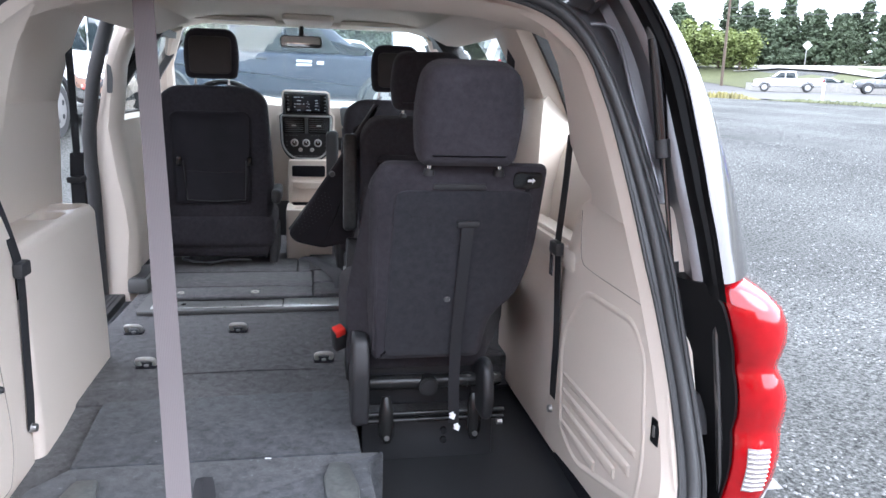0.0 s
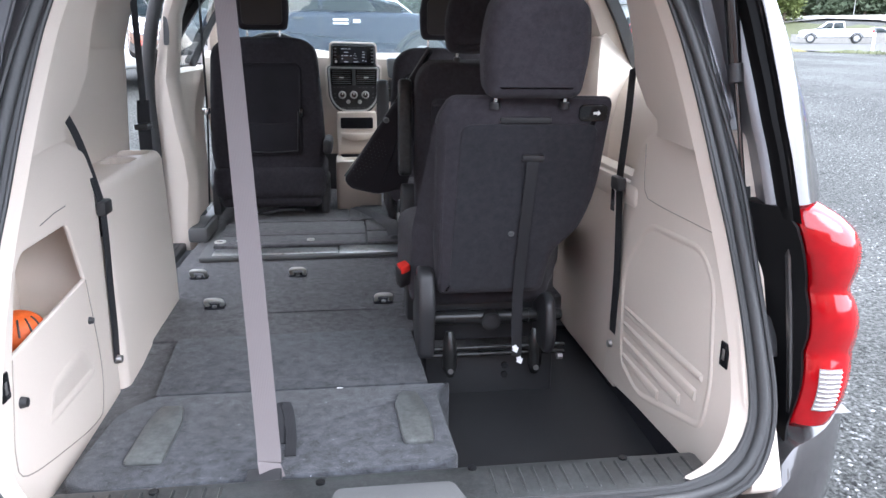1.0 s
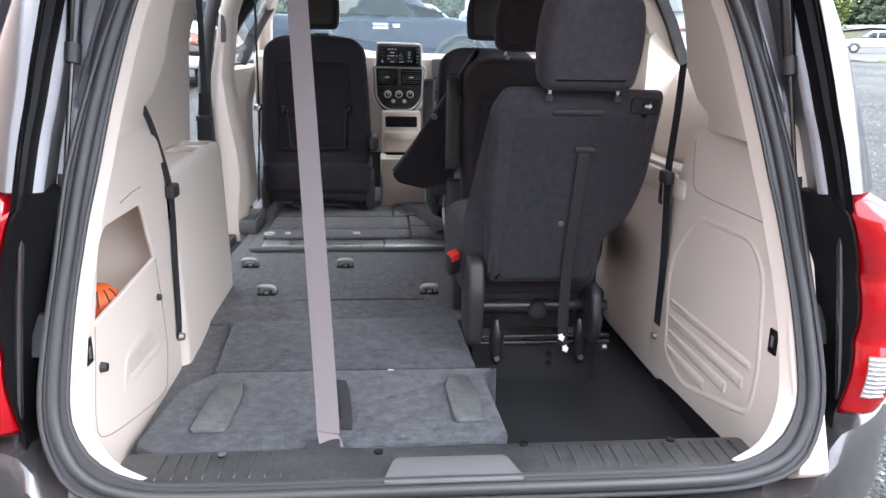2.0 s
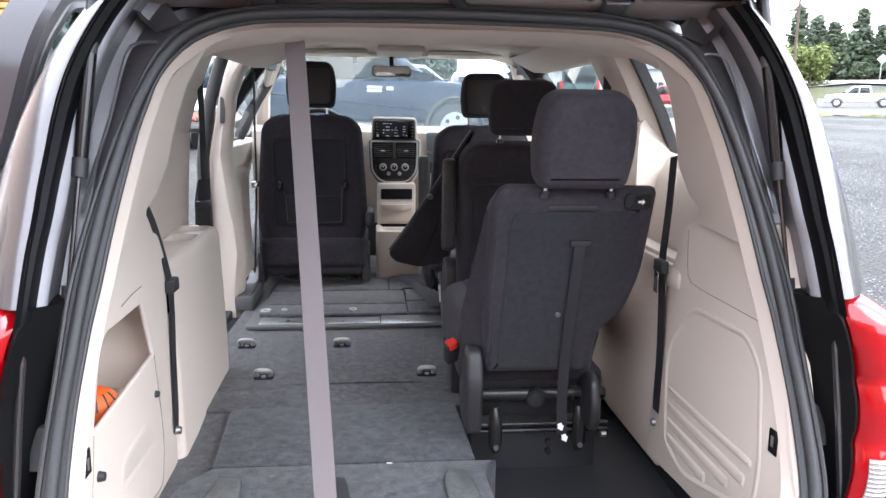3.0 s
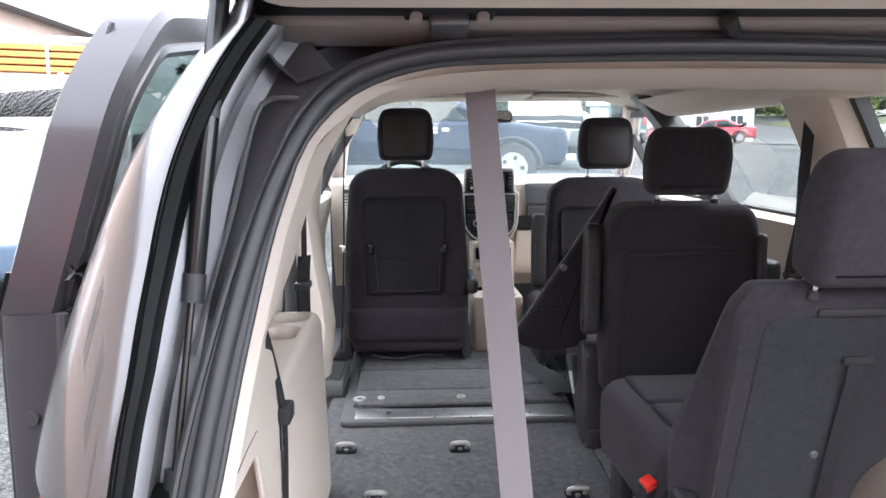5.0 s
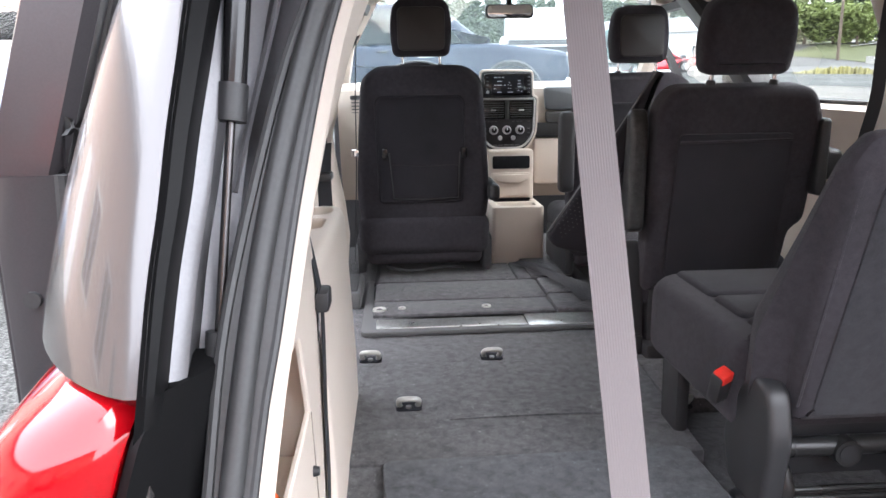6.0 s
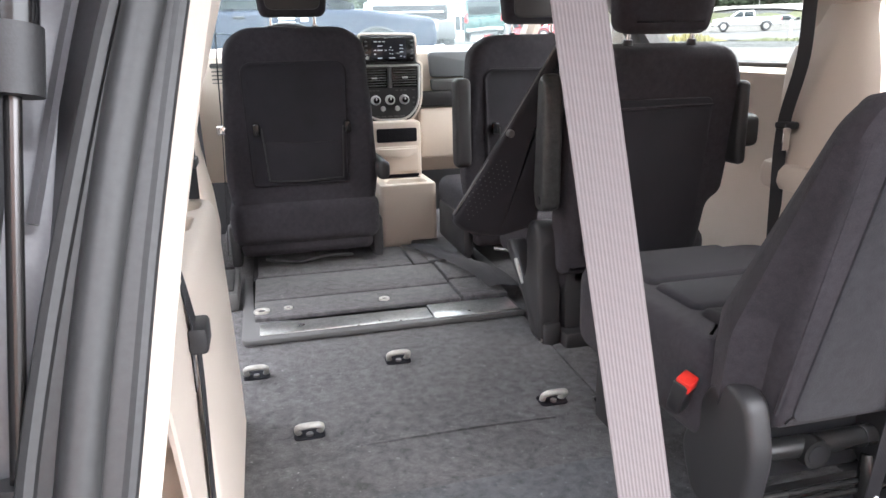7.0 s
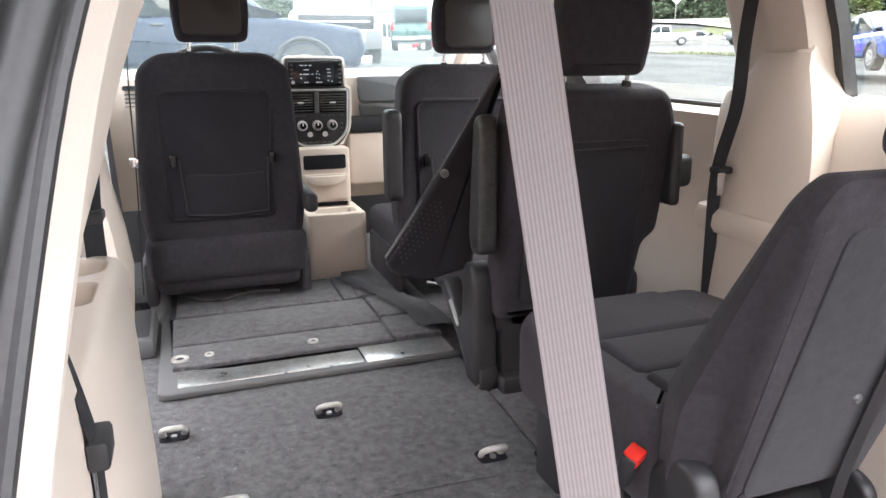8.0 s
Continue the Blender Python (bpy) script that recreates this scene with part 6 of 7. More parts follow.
vv = base[None] * sc * sz[:, None, None]
ca, sa = np.cos(ang)[:, None], np.sin(ang)[:, None]
vx = vv[:, :, 0] * ca - vv[:, :, 1] * sa + px[:, None]
vy = vv[:, :, 0] * sa + vv[:, :, 1] * ca + py[:, None]
vz = vv[:, :, 2] * 0.7 + 0.002 + np.array([land(a, b) for a, b in zip(px, py)])[:, None]
me = bpy.data.meshes.new("gravel_stones")
me.from_pydata(np.stack((vx, vy, vz), -1).reshape(-1, 3).tolist(), [], (tri8[None] + 6 * np.arange(N)[:, None, None]).reshape(-1, 3).tolist())
me.materials.append(M_STONE)
st_n, st_l = M_STONE.node_tree.nodes, M_STONE.node_tree.links
geo = st_n.new("ShaderNodeNewGeometry")
isl = st_n.new("ShaderNodeMapRange")
isl.inputs["To Min"].default_value, isl.inputs["To Max"].default_value = 0.04, 0.32
st_l.new(geo.outputs["Random Per Island"], isl.inputs["Value"])
st_l.new(isl.outputs["Result"], st_n["Principled BSDF"].inputs["Base Color"])
tagged(new("gravel_stones", me), "loose pale grey crushed gravel stones", "gravel", kind="stuff")

# road along the far side of the lot; bearings run from straight ahead to the right


def edge(b, near):
    """Distance of the road's near or far edge at a bearing in degrees."""
    return float(np.interp(b, (8, 25, 42, 60, 85), (75, 56, 37, 30, 28) if near else (110, 90, 76, 66, 60)))


def polar(b, r, lift=0.0):
    x, y = r * math.sin(radians(b + TURN)), r * math.cos(radians(b + TURN))
    return (x, y, land(x, y) + lift)


def band(r0, r1, lift, b0=8, b1=85, nb=60, nr=8):
    """A strip of ground between two distances, each a function of the bearing."""
    rows = []
    for i in range(nb + 1):
        b = b0 + (b1 - b0) * i / nb
        rows.append([polar(b, r0(b) + (r1(b) - r0(b)) * j / nr, lift) for j in range(nr + 1)])
    return ring_faces(B(), rows, close=False)


structure(part("road", band(lambda b: edge(b, True), lambda b: edge(b, False), 0.06), M_ASPHALT), "grey asphalt road past the lot", "road")
vg = np.random.default_rng(21)


def mound(b0, b1, width, high, step=0.12):
    """A ragged strip of low growth along the near edge of the road."""
    rows = []
    for b in np.arange(b0, b1, step):
        k = min(1.0, (b - b0) / 2, (b1 - b) / 2)
        r0 = edge(b, True) - .2 - width * (.7 + .4 * vg.random())
        rows.append([polar(b, r0 + width * q, 0.03 + k * high * h * vg.uniform(.5, 1.2)) for q, h in ((0, -.1), (.15, .5), (.35, 1.0), (.6, .8), (.85, .4), (1.0, -.1))])
    return ring_faces(B(), rows, close=False)


structure(part("verge", mound(26.5, 32.6, 2.4, .36), M_YELLOW), "yellowed grass tufts between lot and road", "grass")
structure(part("verge", mound(33, 80, 1.6, .16), M_GRASS), "thin dry grass along the road's edge", "grass")


def barrier(b):
    return edge(b, False) - 2.0


structure(part("road_barrier", ring_faces(B(), [[polar(b, barrier(b) + d, h0) for d, h0 in ((0, .0), (.05, .95), (.25, .95), (.3, .0))] for b in np.linspace(31, 75, 60)], close=False), M_CONCRETE), "low weathered concrete barrier beyond the road", "barrier")
structure(part("grass_bank", band(lambda b: edge(b, False), lambda b: 240.0, 0.10, b0=-60, b1=110, nb=90, nr=20), M_GRASS), "grassy bank rising behind the road", "grass")
structure(part("side_road", ring_faces(B(), [[polar(b, r, .25), polar(b, r + 7, .25)] for b, r in ((30, 92), (33, 94), (36, 93), (39, 90), (43, 86))], close=False), M_CONCRETE), "pale side road climbing the bank", "road")


def stake(p):
    q = thing("marker_post", "white roadside marker post", "post", p, "roadside posts")
    part("stake", box(B(), (p[0] - .05, p[1] - .05, p[2] - .1), (p[0] + .05, p[1] + .05, p[2] + 1.05), 0.01, 1), M_WHITEPAINT, q)


for b_ in (20, 36.6, 52):
    stake(polar(b_, edge(b_, True) - 1.0))

M_TYRE = M_RUBBER


def vehicle(name, label, cat, paint, m, L, W, lower, cabin, panes, wheels, tyre=0.36, front=None, rear=None, extra=None):
    """m: pose with x forwards, y to the left, z up from the ground. Profiles run in (x, z)."""
    v = thing(name, label, cat, m.translation)
    S = m @ Matrix(((1, 0, 0, 0), (0, 0, -1, W / 2), (0, 1, 0, 0), (0, 0, 0, 1)))
    part("body", pillow(B(), rpoly(lower, 0.10), soft_profile(W, 0.12, 4), S), paint, v)
    part("cabin", pillow(B(), rpoly(cabin, 0.10), [(i + 0.0, d + 0.10) for i, d in soft_profile(W - 0.20, 0.16, 4)], S), paint, v)
    for sgn in (1, -1):
        for q in panes:
            T = m @ Matrix(((1, 0, 0, 0), (0, 0, -sgn, sgn * (W / 2 - 0.085)), (0, 1, 0, 0), (0, 0, 0, 1)))
            part("side_window", plate(B(), rpoly(q, 0.05), 0.02, 0.004, T) if sgn > 0 else plate(B(), rpoly(q, 0.05), 0.02, 0.004, T), M_CARGLASS, v)
        for wx in wheels:
            y = sgn * (W / 2 - 0.10)
            arch = [m @ Vector((wx + (tyre + .07) * math.cos(a), sgn * (W / 2 + .005), tyre + (tyre + .07) * math.sin(a))) for a in (k * math.pi / 14 for k in range(15))]
            part("wheel_arch", tube(B(), arch, 0.045, 6), M_BLACK, v)
            w = part("wheel", tube(B(), [m @ Vector((wx, y + sgn * d, tyre)) for d in (-.13, -.11, .10, .125)], [tyre - .03, tyre, tyre, tyre - .03], 28), M_TYRE, v)
            part("rim", tube(B(), [m @ Vector((wx, y + sgn * d, tyre)) for d in (.09, .13, .135)], [tyre * .64, tyre * .62, tyre * .2], 20), M_STEEL, w)
            for k in range(5):
                a = 2 * math.pi * k / 5
                part("spoke_gap", tube(B(), [m @ Vector((wx + .40 * tyre * math.cos(a), y + sgn * d, tyre + .40 * tyre * math.sin(a))) for d in (.12, .138)], tyre * .09, 8), M_BLACK, w)
    for nm, mt, lo, hi in (front or []) + (rear or []) + (extra or []):
        part(nm, box(B(), lo, hi, 0.02, 2, m), mt, v)
    return v


def pickup(name, label, paint, m, L=5.9, W=2.0, tyre=0.40, extra=None):
    lower = [(-L / 2, .50), (L / 2 - .1, .45), (L / 2, .75), (L / 2 - .05, 1.08), (L / 2 - 1.25, 1.22), (-L / 2, 1.20)]
    cabin = [(-.75, 1.15), (L / 2 - 1.25, 1.15), (.75, 1.86), (-.6, 1.88)]
    panes = [[(-.55, 1.24), (.22, 1.24), (.22, 1.76), (-.48, 1.76)], [(.30, 1.24), (1.2, 1.24), (.72, 1.74), (.30, 1.76)]]
    fr = [("headlamp", M_CLEAR, (L / 2 - .14, .55, .86), (L / 2 + .01, .93, 1.06)), ("headlamp", M_CLEAR, (L / 2 - .14, -.93, .86), (L / 2 + .01, -.55, 1.06)), ("grille", M_CHROME, (L / 2 - .08, -.5, .70), (L / 2 + .03, .5, 1.05)), ("front_bumper", M_CHROME, (L / 2 - .15, -.96, .46), (L / 2 + .10, .96, .66))]
    re_ = [("tail_light", M_LAMPRED, (-L / 2 - .02, .80, .80), (-L / 2 + .10, 1.01, 1.15)), ("tail_light", M_LAMPRED, (-L / 2 - .02, -1.01, .80), (-L / 2 + .10, -.80, 1.15)), ("rear_bumper", M_CHROME, (-L / 2 - .14, -.95, .48), (-L / 2 + .05, .95, .66)), ("bed_void", M_BLACK, (-L / 2 + .08, -.85, 1.17), (-.85, .85, 1.215))]
    return vehicle(name, label, "pickup truck", paint, m, L, W, lower, cabin, panes, (L / 2 - 1.0, -L / 2 + 1.25), tyre, fr, re_, extra)


def saloon(name, label, paint, m, L=4.5, W=1.8, H=1.45):
    lower = [(-L / 2, .32), (L / 2 - .05, .28), (L / 2, .62), (L / 2 - .9, .86), (-L / 2 + .1, .95), (-L / 2, .80)]
    cabin = [(-L / 2 + .5, .88), (L / 2 - 1.0, .82), (.35, H - .03), (-.7, H)]
    panes = [[(-1.2, .96), (-.12, .95), (-.12, H - .10), (-.65, H - .10)], [(-.05, .95), (1.0, .92), (.32, H - .12), (-.05, H - .10)]]
    fr = [("headlamp", M_CLEAR, (L / 2 - .25, .50, .60), (L / 2 - .02, .85, .74)), ("headlamp", M_CLEAR, (L / 2 - .25, -.85, .60), (L / 2 - .02, -.50, .74))]
    re_ = [("tail_light", M_LAMPRED, (-L / 2 - .02, .45, .72), (-L / 2 + .15, .87, .88)), ("tail_light", M_LAMPRED, (-L / 2 - .02, -.87, .72), (-L / 2 + .15, -.45, .88)), ("rear_bumper", M_BLACK, (-L / 2 - .04, -.8, .30), (-L / 2 + .1, .8, .45)), ("rear_window", M_CARGLASS, (-L / 2 + .48, -.62, .98), (-L / 2 + .75, .62, 1.22))]
    return vehicle(name, label, "car", paint, m, L, W, lower, cabin, panes, (L / 2 - .85, -L / 2 + .85), 0.32, fr, re_)


def people_carrier(name, label, paint, m, L=4.9, W=1.95, H=1.85, dark=False):
    lower = [(-L / 2, .40), (L / 2 - .05, .36), (L / 2, .80), (L / 2 - .15, 1.02), (L / 2 - 1.0, 1.14), (-L / 2, 1.12)]
    cabin = [(-L / 2 + .02, 1.05), (L / 2 - 1.05, 1.05), (L / 2 - 1.7, H - .03), (-L / 2 + .18, H)]
    panes = [[(-L / 2 + .25, 1.14), (-L / 2 + 1.2, 1.14), (-L / 2 + 1.2, H - .15), (-L / 2 + .35, H - .15)], [(-L / 2 + 1.3, 1.14), (-.05, 1.14), (-.05, H - .15), (-L / 2 + 1.3, H - .15)], [(.05, 1.14), (1.2, 1.14), (.72, H - .16), (.05, H - .15)]]
    fr = [("headlamp", M_CLEAR, (L / 2 - .2, .55, .82), (L / 2 + .0, .92, 1.0)), ("headlamp", M_CLEAR, (L / 2 - .2, -.92, .82), (L / 2 + .0, -.55, 1.0)), ("grille", M_BLACK, (L / 2 - .1, -.48, .72), (L / 2 + .03, .48, 1.0)), ("front_bumper", paint, (L / 2 - .1, -.9, .40), (L / 2 + .06, .9, .62))]
    if dark:  # black grille and fascia under the white bonnet
        fr = fr[:2] + [("grille", M_BLACK, (L / 2 - .1, -.78, .70), (L / 2 + .03, .78, .99)), ("grille_bar", M_CHROME, (L / 2 + .0, -.70, .82), (L / 2 + .045, .70, .87)), ("front_bumper", M_GREYPL, (L / 2 - .1, -.94, .30), (L / 2 + .08, .94, .66))]
    re_ = [("tail_light", M_LAMPRED, (-L / 2 - .02, .80, .85), (-L / 2 + .1, .96, 1.25)), ("tail_light", M_LAMPRED, (-L / 2 - .02, -.96, .85), (-L / 2 + .1, -.80, 1.25)), ("rear_window", M_CARGLASS, (-L / 2 - .0, -.75, 1.18), (-L / 2 + .14, .75, H - .18)), ("rear_bumper", M_STEEL, (-L / 2 - .10, -.9, .42), (-L / 2 + .05, .9, .60))]
    return vehicle(name, label, "van", paint, m, L, W, lower, cabin, panes, (L / 2 - .95, -L / 2 + 1.0), 0.36, fr, re_)


def stand(x, y, head, dz=0.0):
    c, q = math.cos(radians(TURN)), math.sin(radians(TURN))
    x, y = x * c + y * q, y * c - x * q
    return pose(x, y, land(x, y) + dz, 0, 0, head - TURN)


marks = [("door_mark", M_WHITEMARK, (.46, -1.012, 1.06), (.72, -1.002, 1.10)), ("door_mark", M_WHITEMARK, (.46, -1.012, 1.00), (.72, -1.002, 1.04)), ("door_mark", M_WHITEMARK, (.80, -1.012, 1.03), (.92, -1.002, 1.09)), ("door_handle", M_BLACK, (-.20, -1.03, 1.08), (-.02, -1.0, 1.12)), ("door_seam", M_BLACK, (.26, -1.004, .55), (.272, -1.0, 1.2)), ("door_seam", M_BLACK, (-.62, -1.004, .55), (-.608, -1.0, 1.2))]
pickup("pickup_truck", "dark blue pickup truck parked across the lot", M_BLUE, stand(-1.14, 12.4, 2, -0.13), L=6.0, tyre=0.42, extra=marks)
people_carrier("suv", "white truck with a black grille facing the lot", M_WHITEPAINT, stand(2.30, 17.6, -96, .08), L=4.8, dark=True)
people_carrier("parked_van", "dark green van seen from behind", M_GREENCAR, stand(9.4, 36.5, 75), H=2.05)
saloon("white_car", "white car parked behind the blue pickup", M_WHITEPAINT, stand(0.2, 23.0, 20))
saloon("red_car", "red saloon parked at the edge of the lot", M_REDCAR, stand(16.2, 42.4, 160, 0.15))
saloon("red_car", "red car parked beside the white building", M_REDCAR, stand(14.6, 47.5, 170))
saloon("blue_car", "bright blue car seen from behind", M_BLUE2, stand(16.6, 14.9, 62, 0.25))
pickup("pickup_truck", "white pickup truck on the road", M_WHITEPAINT, stand(41.7, 62.3, 148, 0.08))
pickup("pickup_truck", "grey pickup truck on the road", M_GREYCAR, stand(46.6, 54.9, 148, 0.1))
saloon("sports_car", "dark grey-blue sports car on the road", M_GREYCAR, stand(49.1, 67.5, 148, 0.1))
people_carrier("white_van", "white van with black grille facing the minivan", M_WHITEPAINT, stand(-4.3, 9.8, -92), L=4.8)
people_carrier("red_van", "orange-red van standing behind the minivan", mat("orange_red_paint", (.62, .07, .03), .3, coat=1.0, bump=0.0), stand(-4.1, -9.5, 85), L=5.4, H=2.3)
saloon("blue_grey_car", "blue-grey car beside the white boat", mat("blue_grey_paint", (.12, .17, .24), .3, metal=.3, coat=1.0, bump=0.0), stand(-4.9, 6.0, -60))

# white building ahead and the lot's shed to the left


def house(name, label, x, y, head, w, d, h, wall_m, roof_h=1.6):
    hs = thing(name, label, "building", (x, y, land(x, y)))
    m = stand(x, y, head, -0.3)
    part("wall", box(B(), (-w / 2, -d / 2, 0), (w / 2, d / 2, h), 0.02, 1, m), wall_m, hs)
    bm = B()
    e = 0.35
    ring_faces(bm, [[m @ Vector(p) for p in ((-w / 2 - e, -d / 2 - e, h - .05), (w / 2 + e, -d / 2 - e, h - .05), (w / 2 + e, d / 2 + e, h - .05), (-w / 2 - e, d / 2 + e, h - .05))], [m @ Vector(p) for p in ((-w / 2 - e, -.05, h + roof_h), (w / 2 + e, -.05, h + roof_h), (w / 2 + e, .05, h + roof_h), (-w / 2 - e, .05, h + roof_h))]], True, True, True)
    part("roof", bm, M_ROOFING, hs)
    n = max(2, int(w / 2.6))
    for k in range(n):
        cx = -w / 2 + w * (k + .5) / n
        if k == n // 2:
            part("door", box(B(), (cx - .5, -d / 2 - .05, 0.3), (cx + .5, -d / 2 + .02, 2.4), 0.02, 1, m), M_WHITEPAINT, hs)
            continue
        win = part("window", box(B(), (cx - .6, -d / 2 - .06, 1.2), (cx + .6, -d / 2 + .02, 2.5), 0.02, 1, m), M_WHITEPAINT, hs)
        for dx in (-.28, .28):
            part("pane", box(B(), (cx + dx - .24, -d / 2 - .075, 1.28), (cx + dx + .24, -d / 2 - .055, 2.42), 0.005, 1, m), M_CARGLASS, win)
    for k in range(int(h / 0.22)):
        part("siding_board", box(B(), (-w / 2 - .012, -d / 2 - .02, .2 * k + .1), (w / 2 + .012, -d / 2 + .01, .2 * k + .285), 0.006, 1, m), wall_m, hs)
    return hs


house("white_building", "white low building beyond the lot", 21.5, 68, -15, 14, 9, 3.6, M_SIDING)
house("site_building", "pale tan building with paned windows", -11.5, 4.0, 90, 26, 6, 4.4, mat("tan_wall_siding", (.46, .35, .29), .75, grain=12, vary=.1, bump=.1))
house("timber_building", "warm brown timber building behind the lot", -5.0, -15.0, 182, 22, 6, 5.2, mat("warm_brown_siding", (.42, .27, .20), .75, grain=12, vary=.15, bump=.15))
# boat on a trailer, stacked timber
boat = thing("boat", "white open boat with rails beside the building", "boat", (-7.2, 8.6, 0.9))
bt = stand(-7.0, 8.8, 25)
part("hull", pillow(B(), rpoly([(-2.6, .9), (2.2, .8), (3.0, 1.75), (-2.6, 1.65)], .15), soft_profile(1.9, .35, 4), bt @ Matrix(((1, 0, 0, 0), (0, 0, -1, .95), (0, 1, 0, 0), (0, 0, 0, 1)))), M_WHITEPAINT, boat)
for k in range(6):
    part("rail_post", tube(B(), [bt @ Vector((-2.2 + .9 * k, -.85, 1.65)), bt @ Vector((-2.2 + .9 * k, -.85, 2.35))], .02, 6), M_WHITEPAINT, boat)
part("rail", tube(B(), [bt @ Vector((-2.2, -.85, 2.35)), bt @ Vector((2.3, -.85, 2.38))], .03, 6), M_WHITEPAINT, boat)
part("trailer", box(B(), (-2.4, -.6, .5), (2.2, .6, .62), .03, 1, bt), M_STEEL, boat)
for sgn in (-1, 1):
    part("trailer_wheel", tube(B(), [bt @ Vector((-.6, sgn * .75, .33)), bt @ Vector((-.6, sgn * .93, .33))], .33, 20), M_RUBBER, boat)
timber = thing("timber_stack", "orange timber boards on a rack", "timber", (-9.0, 11.0, 1.2))
tb = stand(-8.6, 10.9, 22)
for k in range(4):
    part("board", box(B(), (-2.4, -.15, 2.15 + .12 * k), (2.4, .15, 2.24 + .12 * k), .01, 1, tb), M_WOOD, timber)
for x in (-2, 0, 2):
    part("rack_post", box(B(), (x - .05, -.2, 0), (x + .05, .2, 2.16), .01, 1, tb), M_STEEL, timber)


# trees
def leafy(points, size, seed):
    """Many small two-triangle leaves at points."""
    g = np.random.default_rng(seed)
    P = np.asarray(points)
    n = len(P)
    u = g.normal(size=(n, 3))
    u /= np.linalg.norm(u, axis=1)[:, None]
    w = np.cross(u, g.normal(size=(n, 3)))
    w /= np.linalg.norm(w, axis=1)[:, None]
    s = size * g.uniform(.6, 1.4, (n, 1))
    V = np.stack((P - u * s, P + w * s * .5, P + u * s, P - w * s * .5), 1).reshape(-1, 3)
    me = bpy.data.meshes.new("crown")
    me.from_pydata(V.tolist(), [], [(4 * i, 4 * i + 1, 4 * i + 2, 4 * i + 3) for i in range(n)])
    return me


def crown_part(me, material, parent):
    me.materials.append(material)
    ob = new("crown", me)
    ob.parent = parent
    ob.matrix_parent_inverse = parent.matrix_world.inverted()
    return ob


def conifer(seed, h, leaf=M_LEAF_D):
    t = thing("conifer_tree", "tall dark green conifer on the bank", "tree", (0, 0, 0), "trees on the bank")
    g = np.random.default_rng(seed)
    part("trunk", tube(B(), [(0, 0, -1), (0.05, 0, h * .5), (0, 0.05, h)], [h * .018, h * .012, .03], 8), M_BARK, t)
    pts, limbs = [], B()
    for k in range(int(h * 6)):
        z = h * (.10 + .90 * (k / (h * 6)))
        R = (h * .19) * (1 - z / h) ** .8 * g.uniform(.55, 1.15) + .25
        a = g.uniform(0, 6.28)
        e = np.array((R * math.cos(a), R * math.sin(a), -.22 * R))
        tube(limbs, [(0, 0, z), tuple(e * .5 + (0, 0, z)), tuple(e + (0, 0, z))], [.05, .035, .01], 4)
        for q in np.linspace(.15, 1, 22):
            c = e * q + (0, 0, z)
            pts.append(c + g.normal(size=3) * (.10 + .18 * q))
            pts.append(c + g.normal(size=3) * (.14 + .26 * q))
    part("limb", limbs, M_BARK, t)
    crown_part(leafy(pts, .36, seed), leaf, t)
    return t


def broadleaf(seed, h, leaf=M_LEAF_L):
    t = thing("broadleaf_tree", "light green broadleaf tree by the road", "tree", (0, 0, 0), "trees on the bank")
    g = np.random.default_rng(seed)
    part("trunk", tube(B(), [(0, 0, -1), (.1, 0, h * .3), (.0, .1, h * .7)], [h * .022, h * .016, .04], 8), M_BARK, t)
    pts, limbs = [], B()
    for k in range(26):
        z0 = h * g.uniform(.12, .6)
        a, el = g.uniform(0, 6.28), g.uniform(.1, 1.2)
        ln = h * g.uniform(.18, .36)
        e = np.array((ln * math.cos(a) * math.cos(el), ln * math.sin(a) * math.cos(el), ln * math.sin(el)))
        b = np.array((0, 0, z0))
        tube(limbs, [tuple(b), tuple(b + e * .5 + (0, 0, .1)), tuple(b + e)], [.07, .04, .012], 5)
        for q in range(150):
            f = g.uniform(.35, 1.1)
            pts.append(b + e * f + g.normal(size=3) * h * .045)
    part("limb", limbs, M_BARK, t)
    crown_part(leafy(pts, .27, seed), leaf, t)
    return t


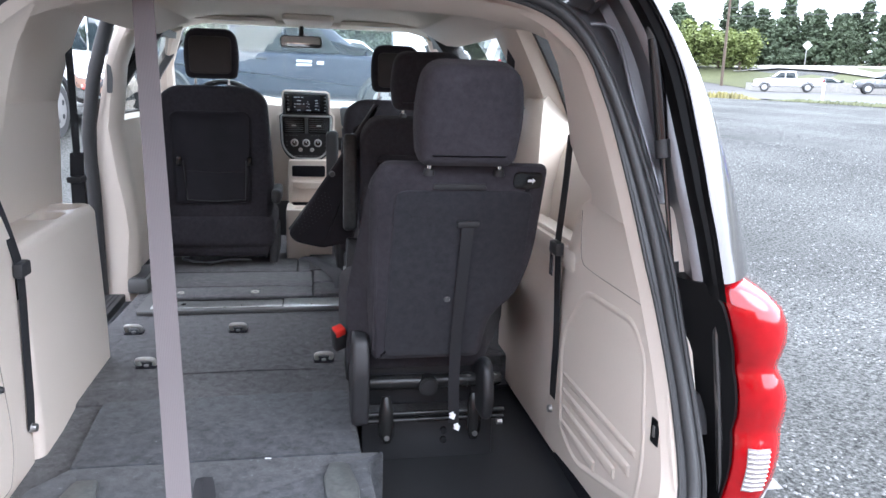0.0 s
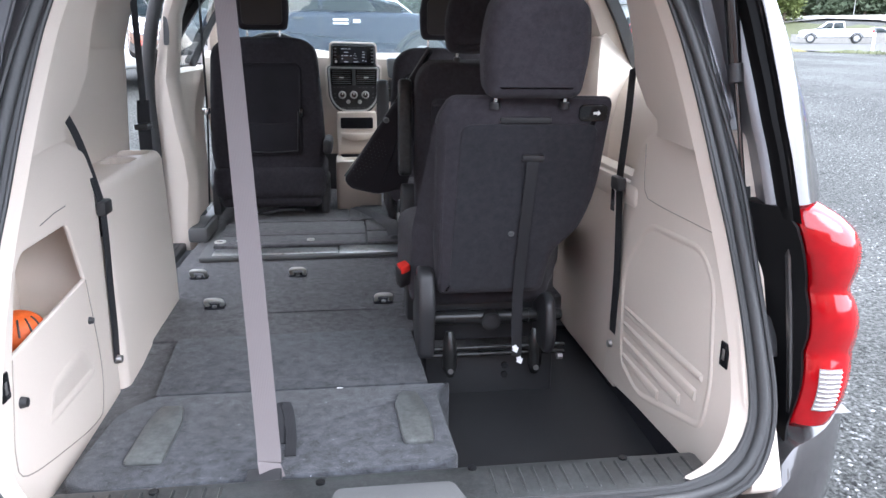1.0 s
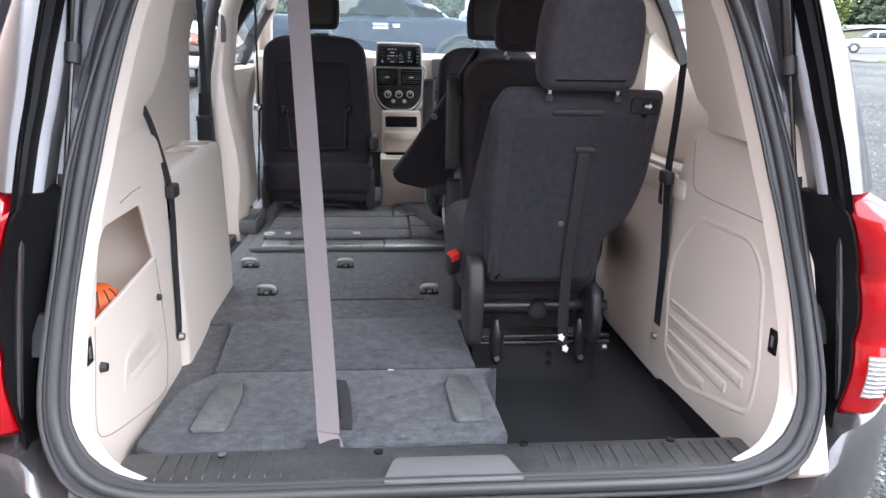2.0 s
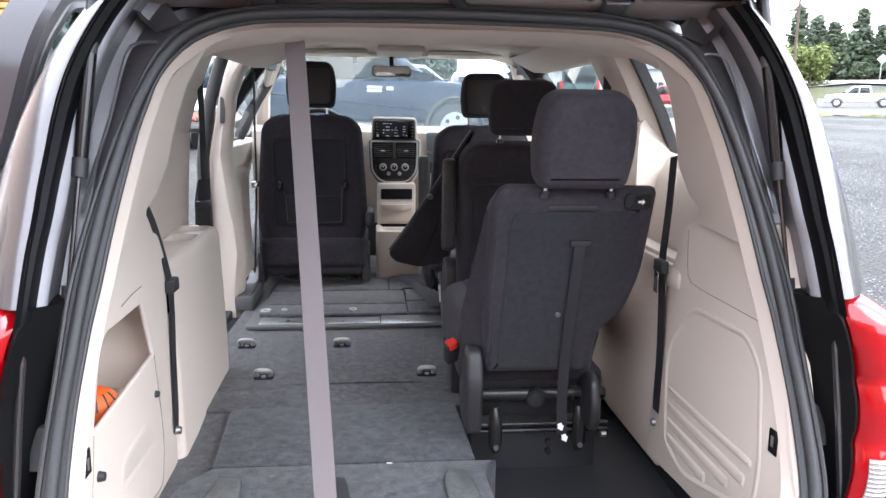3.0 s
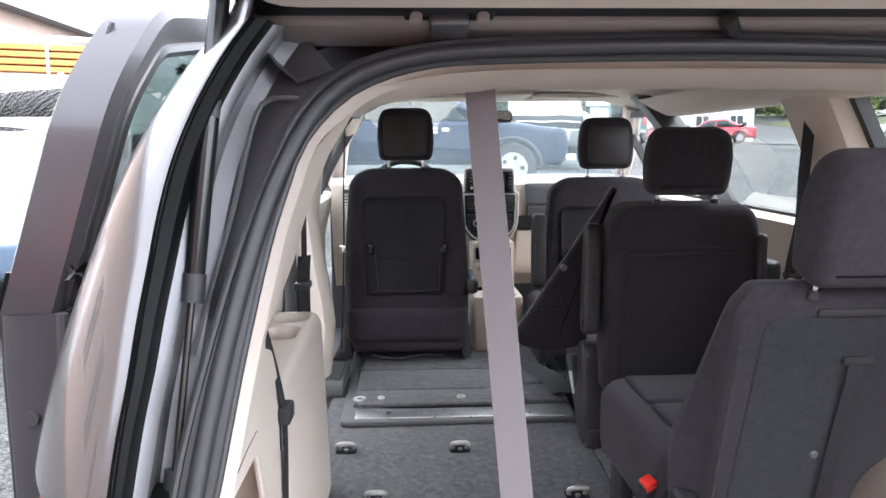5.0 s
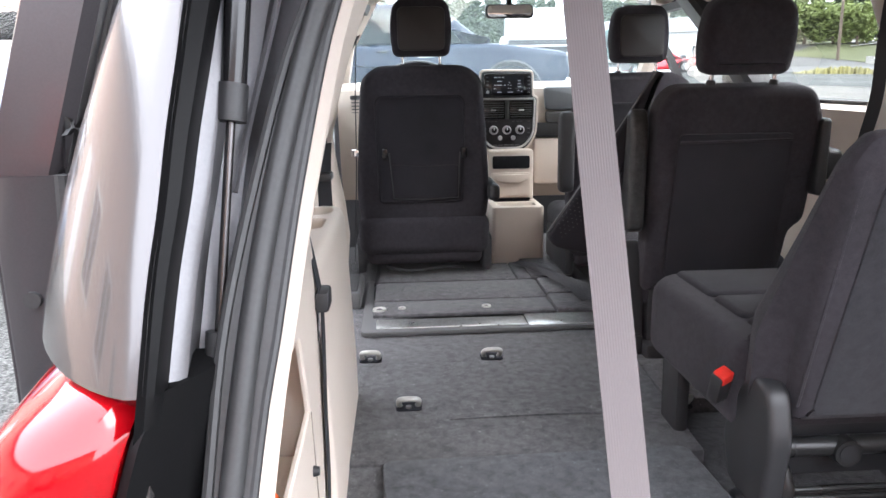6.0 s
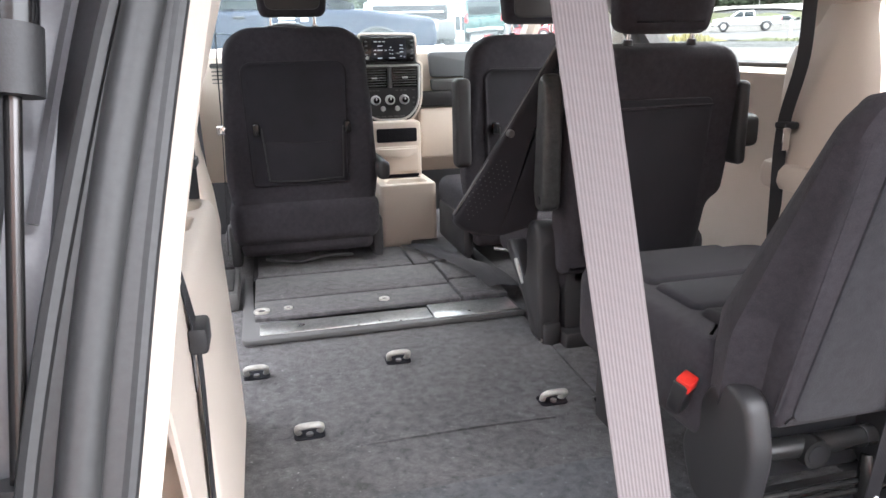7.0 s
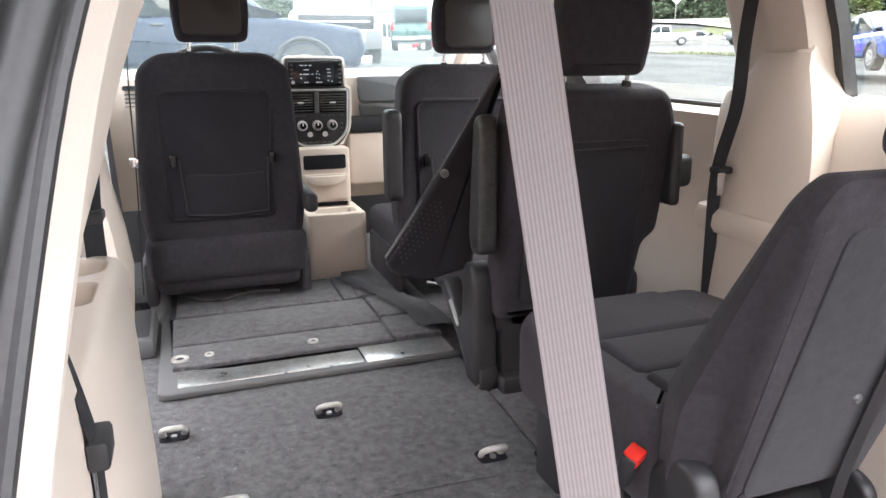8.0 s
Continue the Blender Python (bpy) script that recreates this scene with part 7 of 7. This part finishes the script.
protos = [conifer(11, 15.0), conifer(12, 12.0), broadleaf(13, 9.0), broadleaf(14, 7.0, M_LEAF_D)]
g = random.Random(5)
first = {}
places = []
for b_ in np.arange(-12, 78, .85):
    for row in range(3):
        if row == 0 and g.random() < .3:
            continue
        places.append((b_ + g.uniform(-1.2, 1.2), 108 + 11 * row + g.uniform(-5, 5), g.choice((0, 0, 1, 1, 3)), g.uniform(.75, 1.2)))
for b_ in (22, 24, 25.5, 27, 28.5, 30):
    places.append((b_ + g.uniform(-.5, .5), 93 + g.uniform(0, 5), 2, g.uniform(.9, 1.35)))
for b_ in (34, 37.5, 44, 47, 50, 54, 60):
    places.append((b_ + g.uniform(-.7, .7), 101 + g.uniform(-3, 4), g.choice((0, 3, 3, 2)), g.uniform(.6, 1.1)))
for i in range(34):
    places.append((-14 - i * 2.8 + g.uniform(-1, 1), 118 + g.uniform(-12, 20), g.choice((0, 1)), g.uniform(.9, 1.2)))
for b_, r, k, s in places:
    x, y, z = polar(b_, r, -.2)
    m = pose(x, y, z, 0, 0, g.uniform(0, 360))
    if k not in first:
        first[k] = True
        c = protos[k]
        c.matrix_basis = m
    else:
        c = copy_thing(protos[k], m)
    c.scale = (s * .82, s * .82, s * .56)

# pole and wires by the road
pole = thing("utility_pole", "wooden utility pole carrying wires", "pole", polar(29.3, 86))
p0 = Vector(polar(29.3, 86))
part("mast", tube(B(), [p0 - Vector((0, 0, 1)), p0 + Vector((0, 0, 11))], [.17, .12], 10), M_BARK, pole)
part("crossarm", box(B(), (-.06, -1.2, 9.6), (.06, 1.2, 9.8), .01, 1, Matrix.Translation(p0) @ pose(0, 0, 0, 0, 0, 23)), M_BARK, pole)
for k, dz in enumerate((9.8, 8.3, 7.4)):
    q = Vector(polar(70, 60)) + Vector((0, 0, dz + 1.5))
    mid_ = (p0 + Vector((0, 0, dz)) + q) / 2 - Vector((0, 0, 1.6))
    part("wire", tube(B(), smooth_line([p0 + Vector((0, 0, dz)), mid_, q], 24), .035, 5), M_RUBBER, pole)
sg = thing("road_sign", "pale diamond road sign seen from behind", "sign", polar(34.6, 98))
s0 = Vector(polar(34.6, 98))
part("sign_post", tube(B(), [s0, s0 + Vector((0, 0, 3))], .05, 6), M_STEEL, sg)
part("sign_face", box(B(), (-.4, -.02, -.4), (.4, .02, .4), .01, 1, Matrix.Translation(s0 + Vector((0, -.1, 2.6))) @ pose(0, 0, 0, 0, 45, -25)), mat("pale_sign_back", (.55, .55, .50), .5), sg)
